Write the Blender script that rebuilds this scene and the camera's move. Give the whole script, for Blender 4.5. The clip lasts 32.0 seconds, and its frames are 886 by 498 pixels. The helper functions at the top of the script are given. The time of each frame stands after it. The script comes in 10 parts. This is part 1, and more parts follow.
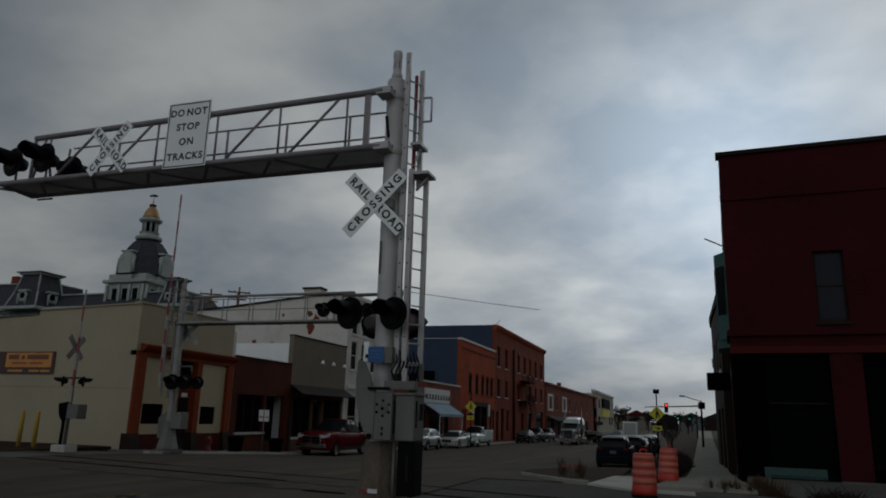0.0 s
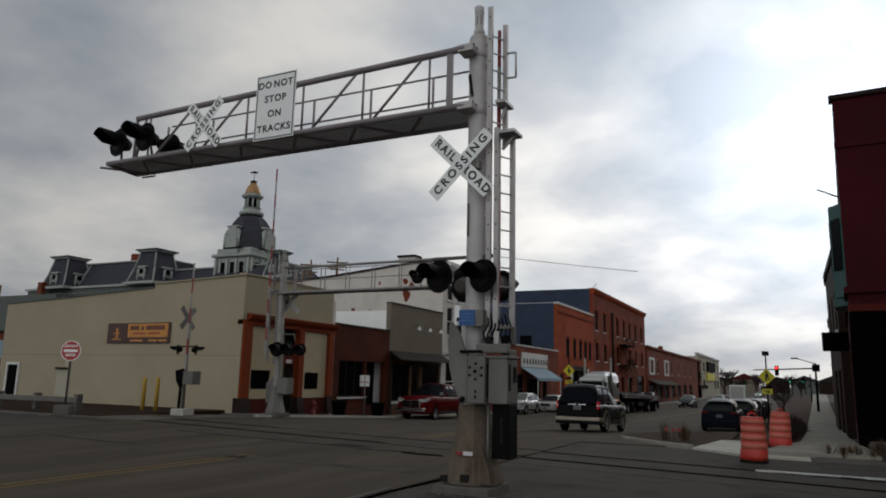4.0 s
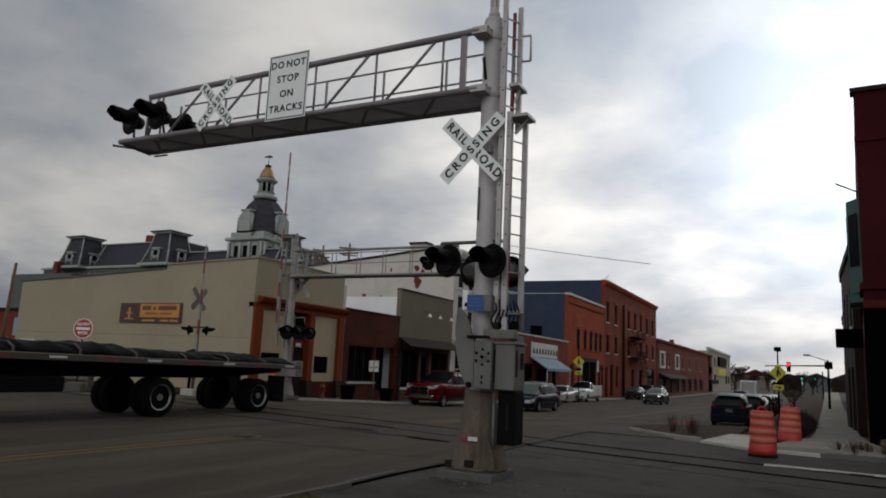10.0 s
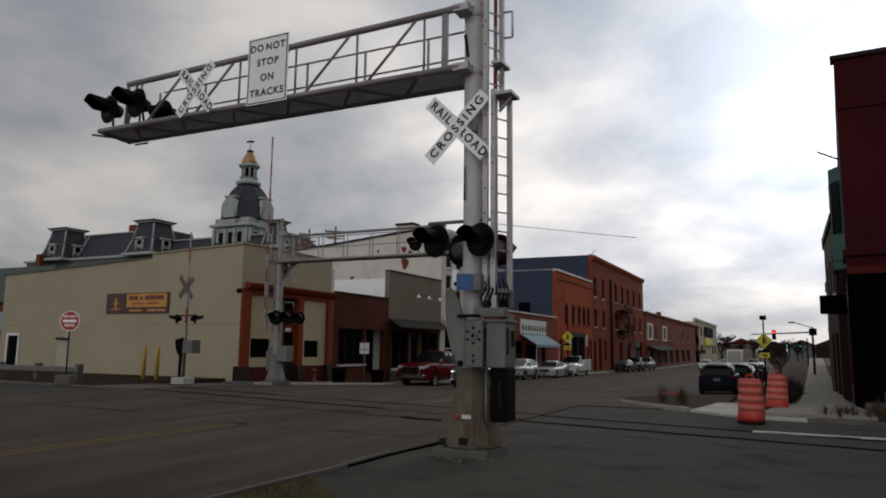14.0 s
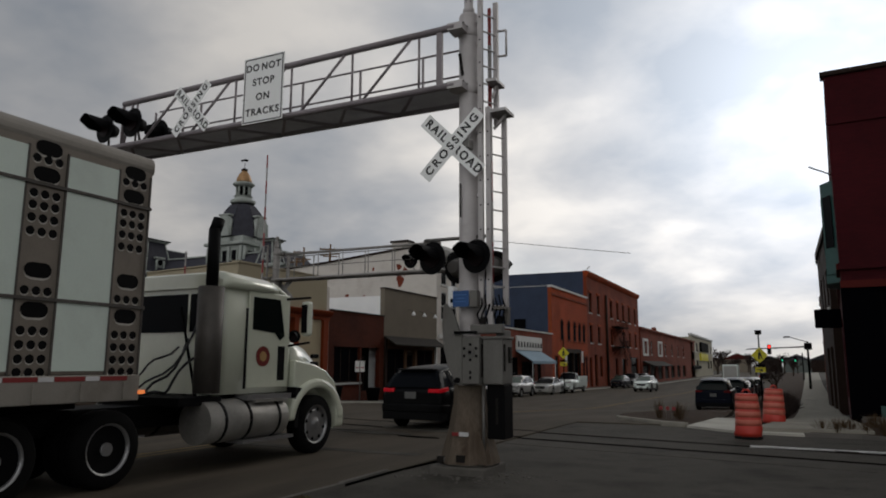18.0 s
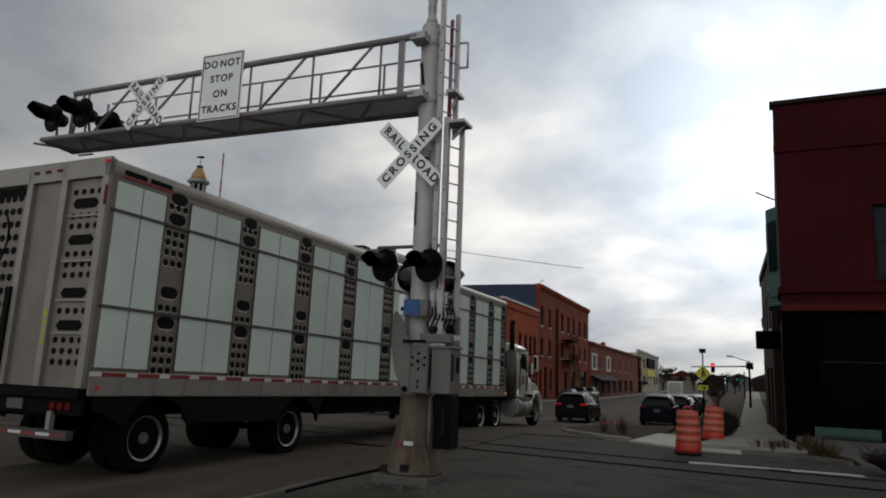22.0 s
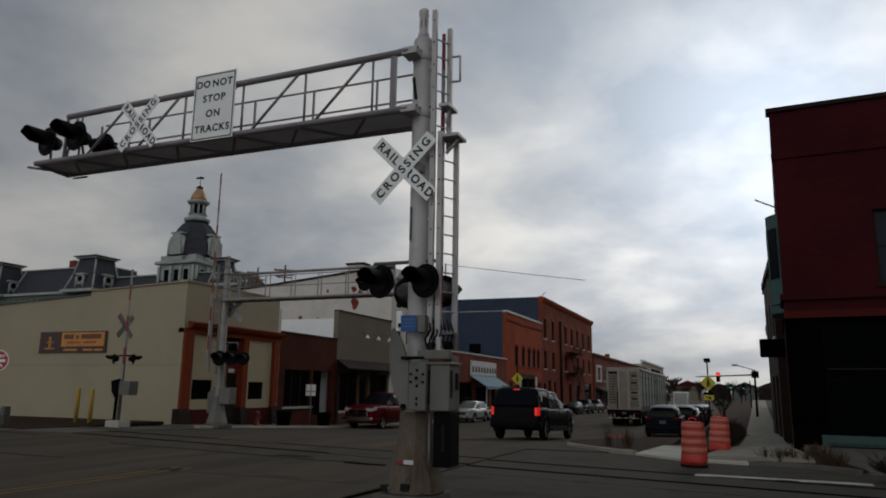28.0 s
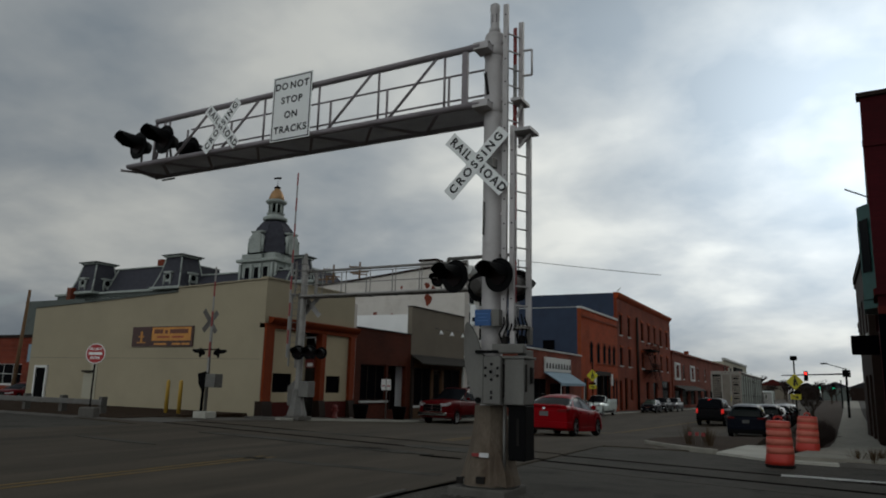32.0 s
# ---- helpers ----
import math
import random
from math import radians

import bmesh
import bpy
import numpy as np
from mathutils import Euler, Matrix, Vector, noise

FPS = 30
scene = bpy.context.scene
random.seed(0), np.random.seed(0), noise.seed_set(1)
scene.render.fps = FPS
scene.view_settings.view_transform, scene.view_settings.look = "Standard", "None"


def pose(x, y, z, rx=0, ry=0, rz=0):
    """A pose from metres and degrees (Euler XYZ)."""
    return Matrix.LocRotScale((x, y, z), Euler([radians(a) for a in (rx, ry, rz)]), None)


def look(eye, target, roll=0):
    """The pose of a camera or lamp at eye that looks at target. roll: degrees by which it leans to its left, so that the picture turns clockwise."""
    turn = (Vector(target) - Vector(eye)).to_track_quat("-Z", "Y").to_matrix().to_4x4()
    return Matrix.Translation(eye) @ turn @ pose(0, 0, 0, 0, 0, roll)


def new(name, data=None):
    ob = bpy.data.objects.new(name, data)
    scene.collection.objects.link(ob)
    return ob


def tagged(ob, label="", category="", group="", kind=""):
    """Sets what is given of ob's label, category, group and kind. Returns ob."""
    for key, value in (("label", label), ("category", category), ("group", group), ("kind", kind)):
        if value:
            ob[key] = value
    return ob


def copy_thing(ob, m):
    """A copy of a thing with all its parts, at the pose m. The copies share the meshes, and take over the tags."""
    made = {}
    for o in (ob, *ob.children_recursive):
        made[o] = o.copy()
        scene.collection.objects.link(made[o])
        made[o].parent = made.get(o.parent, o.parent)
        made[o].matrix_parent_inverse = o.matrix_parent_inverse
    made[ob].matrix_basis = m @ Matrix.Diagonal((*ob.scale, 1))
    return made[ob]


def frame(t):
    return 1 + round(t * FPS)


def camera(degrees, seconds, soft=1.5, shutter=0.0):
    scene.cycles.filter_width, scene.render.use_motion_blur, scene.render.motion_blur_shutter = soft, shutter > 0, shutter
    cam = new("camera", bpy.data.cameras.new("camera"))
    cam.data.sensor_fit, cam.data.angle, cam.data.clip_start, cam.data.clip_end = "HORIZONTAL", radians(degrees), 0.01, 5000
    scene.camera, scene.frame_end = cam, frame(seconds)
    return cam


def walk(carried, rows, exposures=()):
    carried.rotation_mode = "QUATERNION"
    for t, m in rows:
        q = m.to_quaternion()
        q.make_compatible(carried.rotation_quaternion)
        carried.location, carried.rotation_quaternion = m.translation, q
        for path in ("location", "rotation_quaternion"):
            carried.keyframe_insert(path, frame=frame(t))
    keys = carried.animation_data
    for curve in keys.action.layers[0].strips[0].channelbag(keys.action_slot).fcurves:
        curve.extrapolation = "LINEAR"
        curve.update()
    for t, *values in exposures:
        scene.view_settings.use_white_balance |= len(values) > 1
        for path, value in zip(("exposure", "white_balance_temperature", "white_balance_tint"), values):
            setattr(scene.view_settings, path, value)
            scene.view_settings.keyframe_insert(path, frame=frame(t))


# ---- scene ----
cam = camera(64.4, 32.0, soft=1.9)
PATH = [
    (0, (0.028, -0.288, 1.678), (-0.589, 1.557, 2.142), 1.6),
    (0.5, (0.064, -0.322, 1.626), (-0.645, 1.498, 2.054), 1.3),
    (1, (0.035, -0.231, 1.627), (-0.795, 1.541, 2.037), 0.5),
    (1.5, (-0.016, -0.184, 1.683), (-0.959, 1.55, 2.002), -1.0),
    (2, (-0.057, -0.192, 1.666), (-1.053, 1.521, 1.943), -0.7),
    (2.5, (0.004, -0.39, 1.59), (-0.953, 1.342, 1.878), -0.0),
    (3, (-0.08, -0.302, 1.607), (-0.894, 1.496, 1.929), 0.6),
    (3.5, (0.001, -0.08, 1.661), (-0.879, 1.678, 2.028), 1.0),
    (5.5, (0.032, 0.016, 1.59), (-0.769, 1.819, 1.916), 2.4),
    (6, (-0.013, 0.103, 1.584), (-0.851, 1.894, 1.882), 1.8),
    (6.5, (-0.008, 0.051, 1.576), (-0.941, 1.787, 1.913), 1.0),
    (7, (0.015, 0.014, 1.582), (-0.866, 1.777, 1.921), 1.4),
    (7.5, (0.021, 0.045, 1.584), (-0.819, 1.829, 1.918), 1.7),
    (8, (0.035, 0.069, 1.592), (-0.789, 1.856, 1.947), 2.7),
    (8.5, (0.035, 0.09, 1.588), (-0.796, 1.873, 1.947), 2.9),
    (9, (0.058, 0.051, 1.59), (-0.806, 1.823, 1.932), 2.4),
    (9.5, (0.033, 0.08, 1.594), (-0.895, 1.825, 1.906), 1.9),
    (10, (0.022, 0.079, 1.6), (-0.88, 1.833, 1.931), 2.7),
    (10.5, (0.004, 0.064, 1.601), (-0.887, 1.827, 1.914), 2.7),
    (11, (-0.019, 0.051, 1.61), (-0.895, 1.818, 1.945), 3.8),
    (11.5, (-0.012, 0.016, 1.602), (-0.886, 1.783, 1.938), 2.8),
    (12, (0.041, -0.029, 1.609), (-0.783, 1.76, 1.955), 3.1),
    (12.5, (0.018, -0.02, 1.591), (-0.803, 1.783, 1.867), 2.6),
    (13, (0.008, -0.004, 1.59), (-0.796, 1.798, 1.917), 2.0),
    (13.5, (0.007, 0.068, 1.607), (-0.832, 1.863, 1.882), 1.1),
    (15.5, (-0.048, 0.078, 1.577), (-0.952, 1.838, 1.868), 0.4),
    (16, (-0.024, 0.021, 1.581), (-0.89, 1.798, 1.886), 1.6),
    (16.5, (-0.006, 0.028, 1.594), (-0.802, 1.836, 1.908), 2.3),
    (17, (-0.02, 0.062, 1.577), (-0.825, 1.864, 1.9), 2.0),
    (17.5, (-0.003, 0.016, 1.589), (-0.857, 1.799, 1.896), 1.3),
    (18, (-0.012, 0.041, 1.595), (-0.865, 1.82, 1.919), 0.2),
    (18.5, (-0.003, 0.048, 1.578), (-0.823, 1.845, 1.891), 0.4),
    (19, (-0.006, 0.039, 1.586), (-0.836, 1.828, 1.918), 0.9),
    (19.5, (0.011, 0.02, 1.584), (-0.814, 1.811, 1.919), 1.0),
    (20, (-0.002, 0.056, 1.598), (-0.816, 1.848, 1.949), 1.5),
    (20.5, (-0.012, 0.068, 1.588), (-0.861, 1.85, 1.907), 2.1),
    (21, (0.0, 0.06, 1.587), (-0.784, 1.874, 1.898), 1.6),
    (21.5, (0.032, 0.038, 1.589), (-0.715, 1.863, 1.921), 1.8),
    (22, (0.035, 0.051, 1.606), (-0.703, 1.877, 1.955), 2.1),
    (22.5, (0.044, 0.059, 1.578), (-0.678, 1.888, 1.944), 0.8),
    (23, (0.1, 0.089, 1.583), (-0.679, 1.892, 1.96), 2.3),
    (23.5, (0.087, 0.127, 1.618), (-0.678, 1.938, 1.988), 1.6),
    (24, (0.008, 0.103, 1.597), (-0.718, 1.94, 1.915), 1.5),
    (24.5, (0.003, 0.089, 1.607), (-0.651, 1.94, 1.988), 3.2),
    (25, (0.049, 0.114, 1.596), (-0.652, 1.956, 1.936), 1.6),
    (25.5, (0.076, 0.145, 1.598), (-0.644, 1.971, 1.978), 1.3),
    (27.5, (0.062, 0.195, 1.632), (-0.681, 2.012, 2.012), 1.7),
    (28, (0.071, 0.182, 1.623), (-0.669, 1.999, 2.014), 0.8),
    (28.5, (0.076, 0.156, 1.621), (-0.661, 1.981, 1.977), 0.4),
    (29, (0.055, 0.186, 1.613), (-0.688, 2.007, 1.973), 0.2),
    (29.5, (0.066, 0.168, 1.623), (-0.688, 1.976, 2.024), 0.6),
    (30, (0.073, 0.165, 1.62), (-0.651, 1.982, 2.04), -0.1),
    (30.5, (0.058, 0.172, 1.618), (-0.657, 1.992, 2.039), 0.7),
    (31, (0.08, 0.138, 1.611), (-0.636, 1.965, 1.997), -0.3),
    (31.5, (0.058, 0.157, 1.597), (-0.767, 1.94, 1.975), -0.3),
    (32, (0.078, 0.123, 1.583), (-0.848, 1.855, 1.96), 1.4),
]
# the film's own exposure drifts: darker at the very start and towards the end
EXPOSURES = [(0, -1.1), (0.5, -0.95), (1, -0.85), (1.5, -0.45), (2, -0.08), (15, -0.08), (16, 0.06), (17, -0.1), (18, -0.2), (20, -0.2), (22, -0.12), (24, -0.15), (25, -0.5), (26.5, -0.5), (28, -0.46), (31, -0.5), (32, -0.38)]
walk(cam, [(t, look(eye, target, roll)) for t, eye, target, roll in PATH], [(t, stops, float(np.interp(t, [1, 2.2, 13, 16, 19, 24, 31, 32], [6150, 6550, 6600, 6800, 6650, 6550, 6500, 6400])), float(np.interp(t, [1, 2.2, 13, 16, 19, 31, 32], [5, 8, 8, 14, 9, 9, 4]))) for t, stops in EXPOSURES])

# ---- world, sun ----
def make_world():
    w = bpy.data.worlds.new("overcast_sky")
    scene.world = w
    w.use_nodes = True
    nt = w.node_tree
    nt.nodes.clear()
    N, L = nt.nodes.new, nt.links.new
    out, bg = N("ShaderNodeOutputWorld"), N("ShaderNodeBackground")
    L(bg.outputs[0], out.inputs[0])
    tc = N("ShaderNodeTexCoord")

    def math_node(op, a, b=None, c=None, clamp=False):
        n = N("ShaderNodeMath")
        n.operation, n.use_clamp = op, clamp
        for i, v in enumerate((a, b, c)):
            if v is None:
                continue
            if isinstance(v, (int, float)):
                n.inputs[i].default_value = v
            else:
                L(v, n.inputs[i])
        return n.outputs[0]

    sky = N("ShaderNodeTexSky")
    sky.sky_type, sky.sun_disc = "NISHITA", False
    sky.sun_elevation, sky.sun_rotation = radians(SUN_EL), radians(SUN_AZ)
    clear = N("ShaderNodeVectorMath")
    clear.operation = "SCALE"
    clear.inputs["Scale"].default_value = 0.13
    L(sky.outputs[0], clear.inputs[0])
    # cloud deck: the direction meets a flat layer
    sep = N("ShaderNodeSeparateXYZ")
    L(tc.outputs["Generated"], sep.inputs[0])
    zz = math_node("ADD", math_node("MAXIMUM", sep.outputs[2], 0.0), 0.30)
    flat = N("ShaderNodeCombineXYZ")
    L(math_node("DIVIDE", sep.outputs[0], zz), flat.inputs[0])
    L(math_node("DIVIDE", sep.outputs[1], zz), flat.inputs[1])

    def cloud_noise(scale, detail, rough, off, distort=0.4):
        m = N("ShaderNodeMapping")
        m.inputs["Location"].default_value = (off, off * 0.37, 0)
        L(flat.outputs[0], m.inputs[0])
        n = N("ShaderNodeTexNoise")
        n.inputs["Scale"].default_value, n.inputs["Detail"].default_value = scale, detail
        n.inputs["Roughness"].default_value, n.inputs["Distortion"].default_value = rough, distort
        L(m.outputs[0], n.inputs[0])
        return n.outputs[0]

    big, mid, fine = cloud_noise(1.0, 2, 0.45, 5.4, 0.2), cloud_noise(2.3, 4, 0.5, 11.7, 0.2), cloud_noise(5.5, 5, 0.6, 1.3, 0.2)
    lump = math_node("ADD", math_node("MULTIPLY", big, 0.5), math_node("ADD", math_node("MULTIPLY", mid, 0.39), math_node("MULTIPLY", fine, 0.11)))
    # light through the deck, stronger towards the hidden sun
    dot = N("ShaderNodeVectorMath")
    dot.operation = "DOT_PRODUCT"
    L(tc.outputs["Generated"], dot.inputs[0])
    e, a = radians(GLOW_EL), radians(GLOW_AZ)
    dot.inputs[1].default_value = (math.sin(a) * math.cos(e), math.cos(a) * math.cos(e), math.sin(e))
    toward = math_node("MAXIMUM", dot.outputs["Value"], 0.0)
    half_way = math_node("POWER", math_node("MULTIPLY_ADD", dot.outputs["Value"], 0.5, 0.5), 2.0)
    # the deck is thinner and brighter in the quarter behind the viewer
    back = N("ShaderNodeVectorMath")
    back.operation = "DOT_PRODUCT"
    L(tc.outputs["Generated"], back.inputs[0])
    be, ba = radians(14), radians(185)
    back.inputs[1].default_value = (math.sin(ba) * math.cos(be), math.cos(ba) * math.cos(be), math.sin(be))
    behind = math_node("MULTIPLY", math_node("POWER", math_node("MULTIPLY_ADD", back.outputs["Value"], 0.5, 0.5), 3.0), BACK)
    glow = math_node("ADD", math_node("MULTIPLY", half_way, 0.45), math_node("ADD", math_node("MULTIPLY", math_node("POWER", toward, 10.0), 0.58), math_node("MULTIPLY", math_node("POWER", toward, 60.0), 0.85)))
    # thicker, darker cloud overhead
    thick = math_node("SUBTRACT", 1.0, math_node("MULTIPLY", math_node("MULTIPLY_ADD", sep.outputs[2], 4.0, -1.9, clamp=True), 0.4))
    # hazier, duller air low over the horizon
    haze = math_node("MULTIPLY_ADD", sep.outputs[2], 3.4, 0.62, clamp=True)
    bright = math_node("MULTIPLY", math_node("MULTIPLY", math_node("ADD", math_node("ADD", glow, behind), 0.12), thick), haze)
    ramp = N("ShaderNodeValToRGB")
    ramp.color_ramp.elements[0].position, ramp.color_ramp.elements[0].color = 0.39, (0.55, 0.62, 0.72, 1)
    ramp.color_ramp.elements[1].position, ramp.color_ramp.elements[1].color = 0.60, (1.32, 1.30, 1.27, 1)
    mid_el = ramp.color_ramp.elements.new(0.49)
    mid_el.color = (0.85, 0.88, 0.93, 1)
    L(lump, ramp.inputs[0])
    deck = N("ShaderNodeVectorMath")
    deck.operation = "SCALE"
    L(ramp.outputs[0], deck.inputs[0])
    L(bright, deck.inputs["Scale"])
    # a few thin gaps of blue
    cover = math_node("SUBTRACT", 1.0, math_node("MULTIPLY", math_node("SUBTRACT", cloud_noise(0.8, 3, 0.5, 21.0), 0.60, clamp=True), 4.0, clamp=True), clamp=True)
    mix = N("ShaderNodeMix")
    mix.data_type = "RGBA"
    L(cover, mix.inputs["Factor"])
    L(clear.outputs[0], mix.inputs[6])
    L(deck.outputs[0], mix.inputs[7])
    L(mix.outputs[2], bg.inputs[0])
    bg.inputs[1].default_value = SKY


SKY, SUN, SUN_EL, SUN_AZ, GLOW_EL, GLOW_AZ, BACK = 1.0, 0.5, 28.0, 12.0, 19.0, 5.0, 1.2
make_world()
sun = new("sun", bpy.data.lights.new("sun", "SUN"))
sun.data.energy, sun.data.angle, sun.data.color = SUN, radians(20), (1.0, 0.96, 0.9)
sun.matrix_basis = look((60 * math.sin(radians(SUN_AZ)), 60 * math.cos(radians(SUN_AZ)), 60 * math.tan(radians(SUN_EL))), (0, 0, 0))

# ---- materials ----
def deep(c):
    """Extra contrast put into the base colours: dark and middle tones lie deeper than their swatch."""
    return tuple(0.8 * (max(v, 0.0) / 0.8) ** 1.25 for v in c)


def mat(name, color, rough=0.6, metal=0.0, var=0.12, scale=3.0, fine=40.0, bump=0.15, stain=0.0, stain_color=(0.05, 0.045, 0.04), stain_scale=0.6, spec=0.5, coat=0.0, stretch=(1, 1, 1), emit=0.0, per_object=0.0):
    """A surface with variation at two scales, optional stains, and a fine relief."""
    color, stain_color = color if emit else deep(color), deep(stain_color)
    m = bpy.data.materials.new(name)
    m.use_nodes = True
    nt = m.node_tree
    N, L = nt.nodes.new, nt.links.new
    b = nt.nodes["Principled BSDF"]
    b.inputs["Roughness"].default_value, b.inputs["Metallic"].default_value = rough, metal
    b.inputs["Specular IOR Level"].default_value = spec if rough < 0.65 else min(spec, 0.1)
    b.inputs["Coat Weight"].default_value = coat
    b.inputs["Coat Roughness"].default_value = 0.08
    tc, mp = N("ShaderNodeTexCoord"), N("ShaderNodeMapping")
    mp.inputs["Scale"].default_value = stretch
    L(tc.outputs["Object"], mp.inputs[0])

    def noise_tex(s, d, r=0.55):
        n = N("ShaderNodeTexNoise")
        n.inputs["Scale"].default_value, n.inputs["Detail"].default_value, n.inputs["Roughness"].default_value = s, d, r
        L(mp.outputs[0], n.inputs[0])
        return n.outputs[0]

    big, small = noise_tex(scale, 4), noise_tex(fine, 3)
    add = N("ShaderNodeMath")
    add.operation = "MULTIPLY_ADD"
    L(small, add.inputs[0])
    add.inputs[1].default_value = 0.5
    L(big, add.inputs[2])
    rng = N("ShaderNodeMapRange")
    L(add.outputs[0], rng.inputs[0])
    rng.inputs[1].default_value, rng.inputs[2].default_value = 0.45, 1.05
    rng.inputs[3].default_value, rng.inputs[4].default_value = 1 - var, 1 + var
    sc = N("ShaderNodeVectorMath")
    sc.operation = "SCALE"
    sc.inputs[0].default_value = color
    L(rng.outputs[0], sc.inputs["Scale"])
    col = sc.outputs[0]
    if per_object:
        oi, r2, s2 = N("ShaderNodeObjectInfo"), N("ShaderNodeMapRange"), N("ShaderNodeVectorMath")
        L(oi.outputs["Random"], r2.inputs[0])
        r2.inputs[3].default_value, r2.inputs[4].default_value = 1 - per_object, 1 + per_object
        s2.operation = "SCALE"
        L(col, s2.inputs[0])
        L(r2.outputs[0], s2.inputs["Scale"])
        col = s2.outputs[0]
    if stain:
        st, sr, mx = noise_tex(stain_scale, 6, 0.65), N("ShaderNodeMapRange"), N("ShaderNodeMix")
        L(st, sr.inputs[0])
        sr.inputs[1].default_value, sr.inputs[2].default_value = 0.5, 0.72
        sr.inputs[3].default_value, sr.inputs[4].default_value = 0.0, stain
        mx.data_type = "RGBA"
        L(sr.outputs[0], mx.inputs["Factor"])
        L(col, mx.inputs[6])
        mx.inputs[7].default_value = (*stain_color, 1)
        col = mx.outputs[2]
    L(col, b.inputs["Base Color"])
    if bump:
        bp = N("ShaderNodeBump")
        bp.inputs["Strength"].default_value, bp.inputs["Distance"].default_value = bump, 0.01
        L(small, bp.inputs["Height"])
        L(bp.outputs[0], b.inputs["Normal"])
    if emit:
        b.inputs["Emission Color"].default_value = (*color, 1)
        b.inputs["Emission Strength"].default_value = emit
    return m


def brick_mat(name, c1, c2, mortar, axis="x", rough=0.85, soot=0.35):
    """Courses of brick at true size on an upright wall whose normal lies along axis."""
    c1, c2, mortar = deep(c1), deep(c2), deep(mortar)
    m = bpy.data.materials.new(name)
    m.use_nodes = True
    nt = m.node_tree
    N, L = nt.nodes.new, nt.links.new
    b = nt.nodes["Principled BSDF"]
    b.inputs["Roughness"].default_value = rough
    b.inputs["Specular IOR Level"].default_value = 0.12
    tc, sp, cb = N("ShaderNodeTexCoord"), N("ShaderNodeSeparateXYZ"), N("ShaderNodeCombineXYZ")
    L(tc.outputs["Object"], sp.inputs[0])
    L(sp.outputs[1 if axis == "x" else 0], cb.inputs[0])
    L(sp.outputs[2], cb.inputs[1])
    br = N("ShaderNodeTexBrick")
    L(cb.outputs[0], br.inputs[0])
    br.inputs["Color1"].default_value, br.inputs["Color2"].default_value, br.inputs["Mortar"].default_value = (*c1, 1), (*c2, 1), (*mortar, 1)
    br.inputs["Scale"].default_value, br.inputs["Mortar Size"].default_value = 1.0, 0.006
    br.inputs["Brick Width"].default_value, br.inputs["Row Height"].default_value = 0.21, 0.075
    n = N("ShaderNodeTexNoise")
    n.inputs["Scale"].default_value, n.inputs["Detail"].default_value = 0.5, 6
    L(tc.outputs["Object"], n.inputs[0])
    r = N("ShaderNodeMapRange")
    L(n.outputs[0], r.inputs[0])
    r.inputs[1].default_value, r.inputs[2].default_value, r.inputs[3].default_value, r.inputs[4].default_value = 0.35, 0.7, 1 + soot * 0.4, 1 - soot
    sc = N("ShaderNodeVectorMath")
    sc.operation = "SCALE"
    L(br.outputs[0], sc.inputs[0])
    L(r.outputs[0], sc.inputs["Scale"])
    L(sc.outputs[0], b.inputs["Base Color"])
    bp = N("ShaderNodeBump")
    bp.inputs["Strength"].default_value, bp.inputs["Distance"].default_value, bp.invert = 0.5, 0.008, True
    L(br.outputs["Fac"], bp.inputs["Height"])
    L(bp.outputs[0], b.inputs["Normal"])
    return m


def glass_mat(name, color=(0.012, 0.014, 0.016), rough=0.05, spec=0.3):
    """Dark glazing seen from outside: glossy, nearly black behind."""
    m = bpy.data.materials.new(name)
    m.use_nodes = True
    b = m.node_tree.nodes["Principled BSDF"]
    b.inputs["Base Color"].default_value = (*color, 1)
    b.inputs["Roughness"].default_value = rough
    b.inputs["IOR"].default_value = 1.14 if spec < 0.4 else 1.28
    b.inputs["Specular IOR Level"].default_value = spec
    return m


M = {}
M["asphalt"] = mat("asphalt", (0.101, 0.087, 0.069), 0.9, spec=0.2, var=0.35, scale=1.1, fine=70, bump=0.5, stretch=(1, 0.16, 1), stain=0.55, stain_color=(0.03, 0.029, 0.028), stain_scale=0.35)
M["asphalt_old"] = mat("asphalt_old", (0.102, 0.096, 0.084), 0.92, spec=0.2, var=0.6, scale=0.7, fine=45, bump=0.8, stain=1.0, stain_color=(0.048, 0.045, 0.041), stain_scale=0.7)
M["tar"] = mat("tar", (0.012, 0.012, 0.012), 0.95, spec=0.0, var=0.3, bump=0.4)
M["concrete"] = mat("concrete", (0.45, 0.44, 0.395), 0.85, var=0.12, scale=1.2, fine=45, bump=0.3, stain=0.4, stain_color=(0.16, 0.15, 0.135), stain_scale=0.8)
M["concrete_dark"] = mat("concrete_dark", (0.16, 0.152, 0.14), 0.88, var=0.2, scale=1.5, fine=40, bump=0.4, stain=0.5, stain_color=(0.08, 0.075, 0.065), stain_scale=1.0)
M["concrete_mid"] = mat("concrete_mid", (0.3, 0.287, 0.25), 0.88, var=0.15, scale=1.3, fine=45, bump=0.3, stain=0.45, stain_color=(0.13, 0.12, 0.105), stain_scale=0.9)
M["soil"] = mat("soil", (0.058, 0.038, 0.024), 0.95, var=0.35, scale=2, fine=30, bump=0.8)
M["turf"] = mat("turf", (0.09, 0.085, 0.04), 0.95, var=0.4, scale=1.5, fine=50, bump=0.9, stain=0.6, stain_color=(0.06, 0.045, 0.03), stain_scale=0.7)
